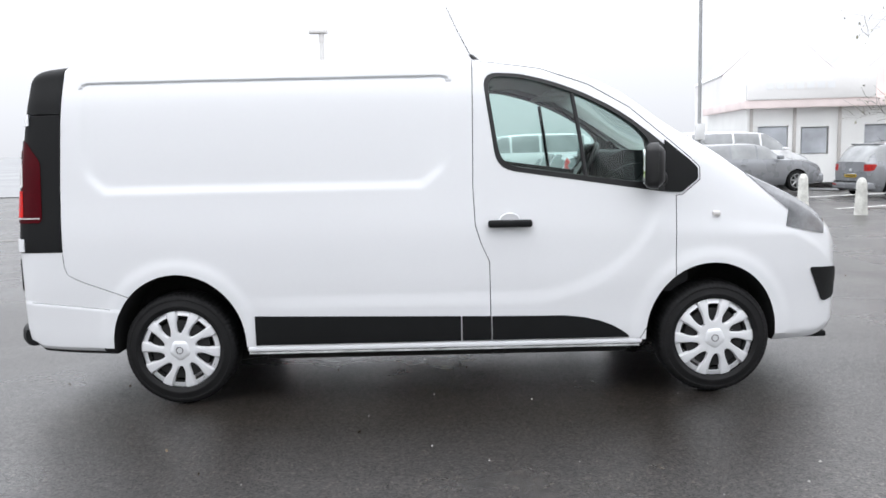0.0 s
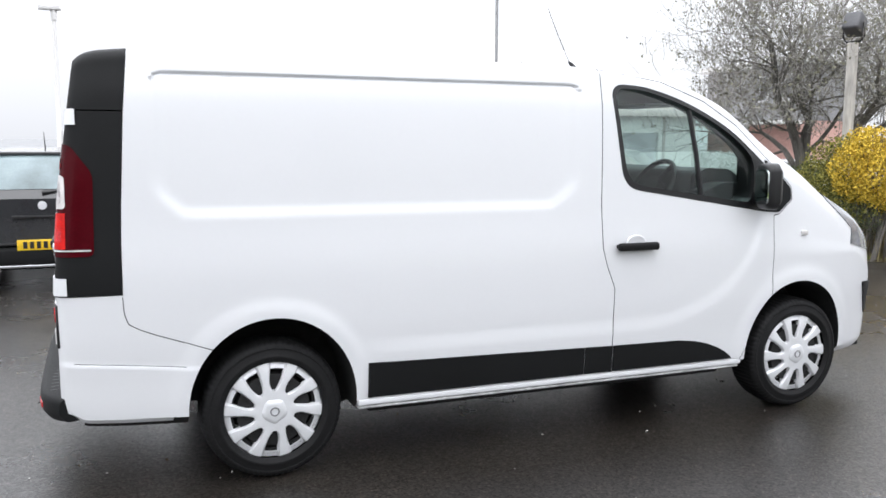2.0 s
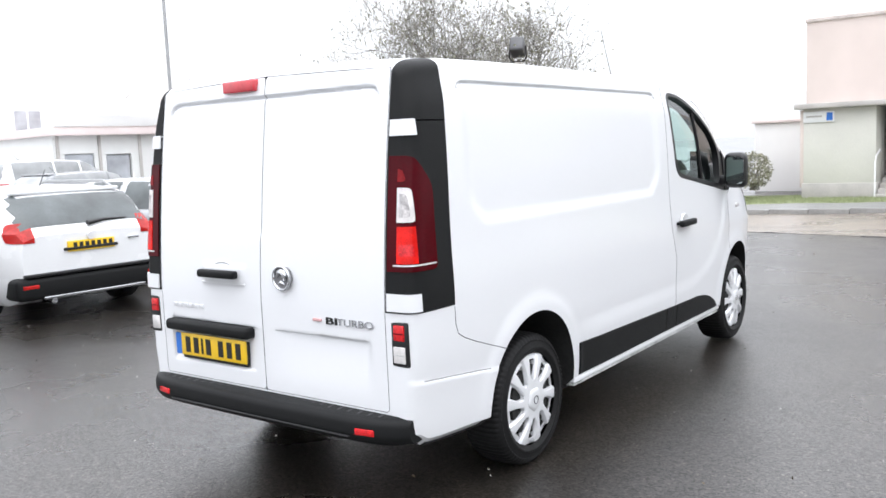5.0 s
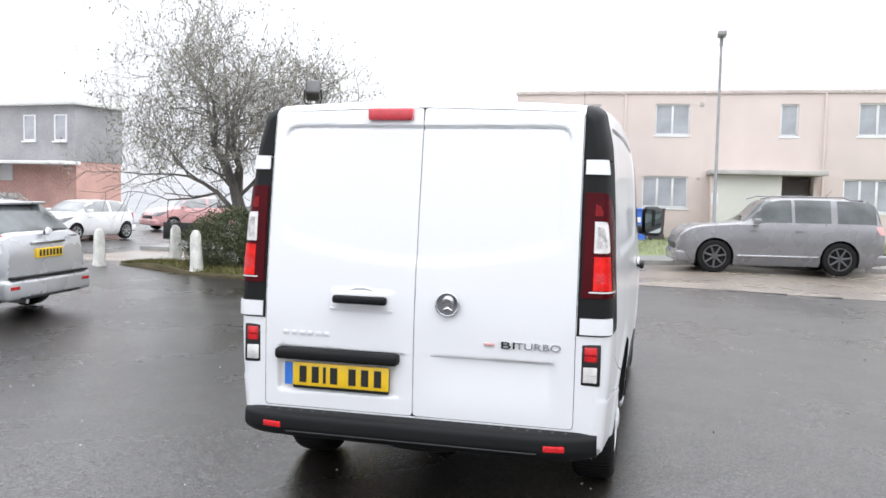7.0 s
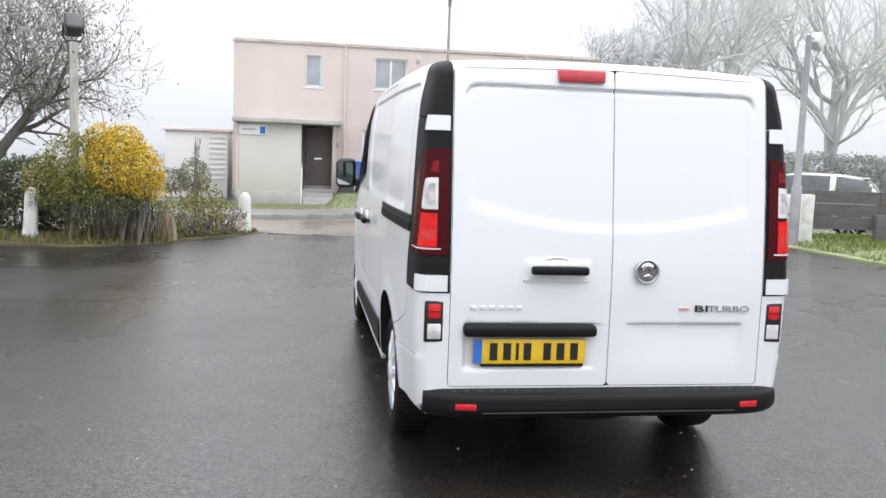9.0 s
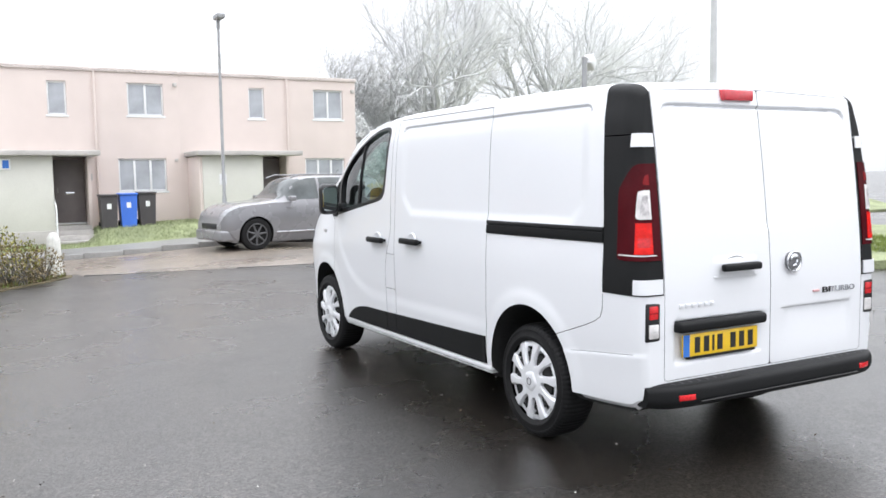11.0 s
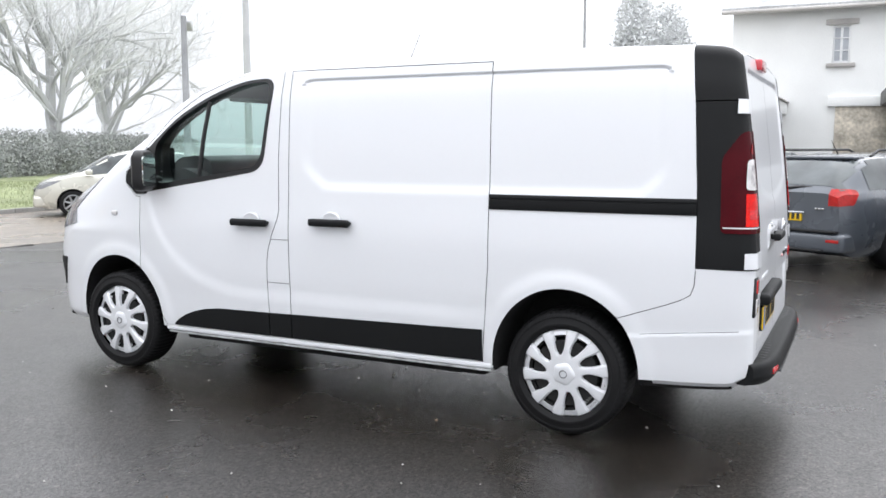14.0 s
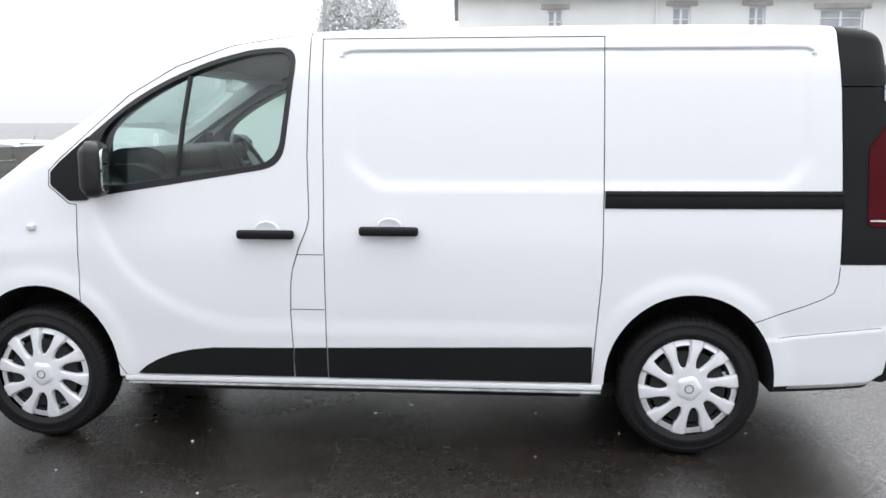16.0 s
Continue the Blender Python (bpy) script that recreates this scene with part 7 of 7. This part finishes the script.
def shrub(name, label, at, blobs, n, size, mat, stems=10, extra=None):
    """A shrub: stems and a crown of separate leaves in several lumps."""
    b = thing(name, label, "shrub", at)
    bm = bmesh.new()
    for _ in range(stems):
        x, y, z, rx, ry, rz = random.choice(blobs)
        tip = Vector((x + random.uniform(-0.6, 0.6) * rx, y + random.uniform(-0.6, 0.6) * ry, z + random.uniform(0.0, 0.8) * rz))
        foot = Vector((x + random.uniform(-0.2, 0.2), y + random.uniform(-0.2, 0.2), -0.1))
        tube([foot, foot.lerp(tip, 0.5) + Vector((random.uniform(-0.1, 0.1), random.uniform(-0.1, 0.1), 0)), tip], [0.022, 0.014, 0.006], 5, bm)
    st = part("stem", bm, BARK, b)
    tagged(st, kind="stuff")
    lv = new("foliage", leaves_mesh("foliage", crown_spots(blobs, n), size, mat))
    lv.parent = b
    tagged(lv, "dense small leaves", kind="stuff")
    for spots_mat, cnt, bl in extra or ():
        e = new("foliage", leaves_mesh("foliage", crown_spots(bl, cnt), size, spots_mat))
        e.parent = b
        tagged(e, kind="stuff")
    return b


def bare_tree(name, label, at, stems, levels, seed, bark, twig, leaf=None, leaf_n=0, spread=0.55, sides=6, droop=0.0, kids=(3, 4), side=(1, 2), slim=0.0035, floor=0.0, bole=None):
    """A leafless tree: limbs that fork into ever thinner twigs, with a few withered leaves."""
    rnd = random.Random(seed)
    tree = thing(name, label, "tree", at)
    limbs, twigs, spots = bmesh.new(), ([], []), []

    def add_twig(pts, radii):
        vs, fs = twigs
        base = len(vs)
        for p, r in zip(pts, radii):
            for a in (0, 2.09, 4.19):
                vs.append((p.x + r * math.cos(a), p.y + r * math.sin(a), p.z + r * math.sin(a + 1) * 0.5))
        for i in range(len(pts) - 1):
            for k in range(3):
                a, b = base + 3 * i + k, base + 3 * i + (k + 1) % 3
                fs.append((a, b, b + 3, a + 3))

    def grow(p, d, length, r, level):
        pts, radii = [p.copy()], [r]
        n = 4 if level > 1 else 3
        for i in range(n):
            wob = Vector((rnd.gauss(0, 1), rnd.gauss(0, 1), rnd.gauss(0, 0.7))) * 0.20
            d = (d + wob + Vector((0, 0, 0.10 if level >= levels - 1 else -droop))).normalized()
            pts.append(pts[-1] + d * length / n)
            radii.append(r * (1 - 0.42 * (i + 1) / n))
        if level <= 1 and pts[-1].z < floor:
            return
        if level >= 2:
            tube(pts, radii, sides, limbs)
        else:
            add_twig(pts, radii)
        if level == 0:
            spots.extend(pts[1:])
            return
        for i in range(1, n + 1):
            for _ in range(rnd.randint(*kids) if i == n else rnd.randint(*side)):
                axis_ = Vector((rnd.gauss(0, 1), rnd.gauss(0, 1), rnd.gauss(0, 1))).cross(d)
                if axis_.length < 1e-3:
                    continue
                nd = d.copy()
                nd.rotate(Matrix.Rotation(rnd.uniform(0.35, 1.0) * spread / 0.55, 3, axis_.normalized()))
                grow(pts[i], nd, length * rnd.uniform(0.55, 0.80), max(slim, radii[i] * rnd.uniform(0.45, 0.68)), level - 1)

    if bole:
        tube([(0, 0, -0.15), (0.02, 0.01, 0.1), (0, 0.03, bole[0] * 0.6), (0.02, 0, bole[0] + 0.12)], [bole[1] * 1.35, bole[1] * 1.08, bole[1], bole[1] * 0.92], 10, limbs)
    for foot, d, length, r in stems:
        grow(Vector(foot), Vector(d).normalized(), length, r, levels)
    part("trunk", limbs, bark, tree, "forking trunk and limbs", 50)
    me = bpy.data.meshes.new("crown")
    me.from_pydata(twigs[0], [], twigs[1])
    me.materials.append(twig)
    tw = new("crown", me)
    tw.parent = tree
    tagged(tw, "fine bare twigs", kind="stuff")
    if leaf:
        pick = [Vector(rnd.choice(spots)) + Vector((rnd.gauss(0, 0.03), rnd.gauss(0, 0.03), rnd.gauss(0, 0.03))) for _ in range(leaf_n)]
        lv = new("leaves", leaves_mesh("leaves", pick, 0.055, leaf, -0.5))
        lv.parent = tree
        tagged(lv, "few small withered leaves", kind="stuff")
    return tree


gz = height(10.4, 6.5) + 0.12
bare_tree("verge_tree", "spreading bare tree with few leaves behind the bushes", pose(10.75, 6.75, gz),
          [((0, 0, 0.72), (0.05, 0.40, 0.9), 1.75, 0.115), ((0.02, -0.03, 0.78), (0.1, -0.60, 0.8), 1.75, 0.105), ((0, 0.02, 0.85), (0.02, 0.10, 1.0), 2.0, 0.07), ((0, 0.04, 0.90), (-0.1, 0.95, 0.62), 1.55, 0.06)],
          5, 11, BARK, TWIG, LEAF_OLIVE, 8000, spread=0.66, kids=(2, 2), side=(1, 1), slim=0.0055, floor=1.75, bole=(0.80, 0.155))
shrub("evergreen_shrub", "broad dark evergreen shrub on the verge", pose(10.15, 6.40, gz - 0.05), [(0, 0.45, 0.55, 0.75, 0.85, 0.62), (0.1, -0.45, 0.62, 0.8, 0.80, 0.66), (0.2, 1.0, 0.35, 0.5, 0.50, 0.45), (-0.2, 0.0, 0.74, 0.5, 0.7, 0.48), (0.2, -1.0, 0.55, 0.6, 0.6, 0.55), (0.25, -1.35, 0.5, 0.5, 0.6, 0.5)], 36000, 0.040, LEAF_DARK, 24)
shrub("golden_shrub", "bright yellow-leaved shrub on the verge", pose(9.25, 4.38, gz), [(0, -0.15, 1.15, 0.50, 0.50, 0.50), (-0.05, -0.50, 1.05, 0.42, 0.38, 0.42), (0, -0.28, 1.46, 0.34, 0.34, 0.30), (0.15, 0.10, 1.48, 0.26, 0.26, 0.30), (0.1, -0.62, 0.80, 0.32, 0.26, 0.26)], 15000, 0.037, LEAF_YELLOW, 34,
      extra=((LEAF_MIX, 9000, [(-0.05, 0.22, 1.20, 0.42, 0.36, 0.44), (0.05, 0.52, 1.10, 0.48, 0.42, 0.52), (-0.15, 0.30, 0.80, 0.38, 0.40, 0.34), (0.15, 0.85, 0.85, 0.45, 0.42, 0.45), (0, -0.1, 0.66, 0.45, 0.5, 0.24)]), (LEAF_DARK, 3000, [(0.05, 0.1, 0.48, 0.55, 0.75, 0.34)])))
shrub("withered_shrub", "low withered brown shrub beside the golden one", pose(9.85, 3.70, gz - 0.08), [(0, 0.2, 0.35, 0.4, 0.55, 0.35), (0.4, -0.6, 0.30, 0.4, 0.5, 0.35), (0.9, -1.0, 0.25, 0.4, 0.4, 0.3)], 2600, 0.045, LEAF_BROWN, 60,
      extra=((LEAF_MIX, 900, [(0.5, -0.4, 0.45, 0.5, 0.7, 0.35)]),))


def tufts(name, label, n, where, tall, mat, seed):
    """Grass blades and dead stalks over a stretch of ground."""
    rnd = random.Random(seed)
    verts, faces = [], []
    for _ in range(n):
        x, y, z = where(rnd)
        a, k = rnd.uniform(0, 6.28), tall * rnd.uniform(0.35, 1.2)
        dx, dy = math.cos(a), math.sin(a)
        b, w = len(verts), 0.006 + 0.004 * k
        bend = rnd.uniform(0.1, 0.6) * k
        verts += [(x - dy * w, y + dx * w, z), (x + dy * w, y - dx * w, z), (x + dx * bend * 0.4 + dy * w * 0.6, y + dy * bend * 0.4 - dx * w * 0.6, z + k * 0.6),
                  (x + dx * bend * 0.4 - dy * w * 0.6, y + dy * bend * 0.4 + dx * w * 0.6, z + k * 0.6), (x + dx * bend, y + dy * bend, z + k)]
        faces += [(b, b + 1, b + 2, b + 3), (b + 3, b + 2, b + 4)]
    me = bpy.data.meshes.new(name)
    me.from_pydata(verts, [], faces)
    me.materials.append(mat)
    return tagged(new(name, me), label, "grass", kind="stuff")


def on_island(rnd):
    while True:
        i = rnd.randrange(len(ISLAND))
        p, q, c = Vector(ISLAND[i]), Vector(ISLAND[(i + 1) % len(ISLAND)]), Vector((10.9, 6.2))
        e = p.lerp(q, rnd.random()).lerp(c, 0.03 + 0.35 * rnd.random() ** 1.6)
        return e.x, e.y, height(e.x, e.y) + 0.02 + mound(e.x, e.y)


GREEN_BLADE = leaf_material("green_grass_blades", (0.06, 0.085, 0.02), (0.26, 0.32, 0.09))
# paler version of the green blades, fog haze put into both colours
HAZED_BLADE = leaf_material("hazed_grass_blades", (0.17, 0.20, 0.09), (0.36, 0.40, 0.24))
tufts("verge_grass", "dry grass and weeds along the verge edge", 8000, on_island, 0.08, GRASS, 5)
tufts("verge_weeds", "green weeds along the verge edge", 4500, on_island, 0.07, GREEN_BLADE, 6)
tufts("dead_stalks", "pale dead stalks among the shrubs", 420, lambda r: (r.uniform(8.95, 10.4), r.uniform(3.4, 5.0), height(9.8, 4) + 0.02), 0.62, GRASS, 8)
tufts("side_grass", "green grass beside the car park", 30000, lambda r: (lambda x, y: (x, y, height(x, y) + 0.045 + 0.10 * step(-8.2, -9.2, y)))(r.uniform(5.2, 13.0), r.uniform(-13.5, -8.1)), 0.09, GREEN_BLADE, 9)
tufts("front_grass", "green grass before the houses", 26000, lambda r: (lambda x, y: (x, y, height(x, y) + 0.095 + lawn(x, y)))(r.uniform(20.4, 23.6), r.uniform(-9, 6)), 0.08, HAZED_BLADE, 10)
tufts("far_grass", "green grass by the round hedge", 16000, lambda r: (lambda x, y: (x, y, height(x, y) + 0.095 + lawn(x, y)))(r.uniform(18.5, 26), r.uniform(-22, -7.2)), 0.09, HAZED_BLADE, 11)

shrub("round_hedge", "large round clipped grey-green bush on grass", pose(21.6, -8.9, 0.05), [(0, 0, 0.90, 0.85, 0.90, 0.95), (0.1, 0.1, 0.5, 0.88, 0.95, 0.65)], 15000, 0.07, LEAF_GREY, 8)
shrub("garden_shrub", "loose green shrub beside the end house", pose(22.2, 4.7, 0.1), [(0, -0.1, 0.45, 0.45, 0.5, 0.55), (0.2, 0.6, 0.3, 0.5, 0.5, 0.38)], 3000, 0.07, LEAF_OLIVE, 14)
shrub("climber_shrub", "tall thin weeds beside the bollard", pose(12.6, 3.3, height(12.6, 3.3)), [(0, 0, 0.45, 0.35, 0.45, 0.5), (0.1, 0.1, 1.2, 0.10, 0.10, 0.8)], 700, 0.06, LEAF_MIX, 12)
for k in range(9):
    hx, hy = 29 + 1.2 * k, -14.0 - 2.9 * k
    shrub("far_hedge", "far hedge, pale grey from haze in its leaf colour", pose(hx, hy, 0.0), [(0, 0, 1.0, 1.2, 1.9, 1.25), (0.3, 1.2, 0.7, 1.0, 1.0, 0.9)], 7000, 0.12, LEAF_FAR, 2)
for k in range(5):
    shrub("low_garden_shrub", "shrub before the brick house, haze in its pale leaves", pose(21.5 + 0.6 * k, 21.6 + 1.1 * k, -0.15), [(0, 0, 0.6, 0.7, 0.9, 0.75)], 900, 0.12, LEAF_FAR, 2)
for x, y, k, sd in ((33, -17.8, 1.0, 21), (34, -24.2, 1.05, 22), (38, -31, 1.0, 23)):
    bare_tree("far_tree", "tall bare tree with fog haze in its pale colours", pose(x, y, 0.0),
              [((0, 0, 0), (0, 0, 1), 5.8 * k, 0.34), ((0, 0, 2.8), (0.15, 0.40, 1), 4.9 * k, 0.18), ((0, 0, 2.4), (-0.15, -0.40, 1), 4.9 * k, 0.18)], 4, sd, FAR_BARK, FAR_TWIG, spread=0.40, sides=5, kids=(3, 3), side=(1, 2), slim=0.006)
bare_tree("far_tree", "dense bare tree behind the houses, haze in its grey", pose(33.5, -14.2, 0.0), [((0, 0, 0), (0, 0, 1), 3.2, 0.20), ((0, 0, 2.2), (0.1, 0.45, 1), 2.6, 0.12), ((0, 0, 2.0), (-0.1, -0.45, 1), 2.6, 0.12)],
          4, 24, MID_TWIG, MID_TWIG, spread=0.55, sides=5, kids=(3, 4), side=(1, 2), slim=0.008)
shrub("tall_evergreen", "tall evergreen behind the end of the terrace, haze in its pale leaves", pose(31.0, -11.6, -0.2), [(0, 0, 2.2, 1.0, 1.1, 2.3), (0.1, 0.3, 3.6, 0.7, 0.8, 1.2), (0, -0.5, 1.4, 1.0, 1.0, 1.4)], 16000, 0.14, LEAF_MIST, 5)
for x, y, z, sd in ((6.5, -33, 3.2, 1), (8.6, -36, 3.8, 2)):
    shrub("far_conifer", "tall conifers behind the inn, pale with painted haze", pose(x, y, 0), [(0, 0, z, 1.6, 1.6, z), (0.3, 0, z * 1.6, 1.0, 1.0, z * 0.8), (-0.9, 0.4, z * 0.7, 1.3, 1.2, z * 0.7)], 26000, 0.17, LEAF_MIST, 3)

# loose leaves and grit on the asphalt
rl_ = random.Random(77)
spots = []
for _ in range(420):
    x, y = rl_.uniform(-7, 9), rl_.uniform(-8.5, 9)
    spots.append(Vector((x, y, height(x, y) + 0.006)))
lit = new("fallen_leaves", leaves_mesh("fallen_leaves", spots, 0.020, LEAF_LITTER, 0.0))
tagged(lit, "scattered small fallen leaves on asphalt", "leaves", kind="stuff")
verts, faces = [], []
for _ in range(620):
    x, y, s = rl_.uniform(-6, 8), rl_.uniform(-8, 9), rl_.uniform(0.003, 0.009)
    z, b = height(x, y), len(verts)
    verts += [(x - s, y, z), (x, y - s, z), (x + s, y, z), (x, y + s, z), (x, y, z + s)]
    faces += [(b, b + 1, b + 4), (b + 1, b + 2, b + 4), (b + 2, b + 3, b + 4), (b + 3, b, b + 4)]
me = bpy.data.meshes.new("grit")
me.from_pydata(verts, [], faces)
me.materials.append(CONCRETE)
tagged(new("grit", me), "scattered pale grit on wet asphalt", "grit", kind="stuff")
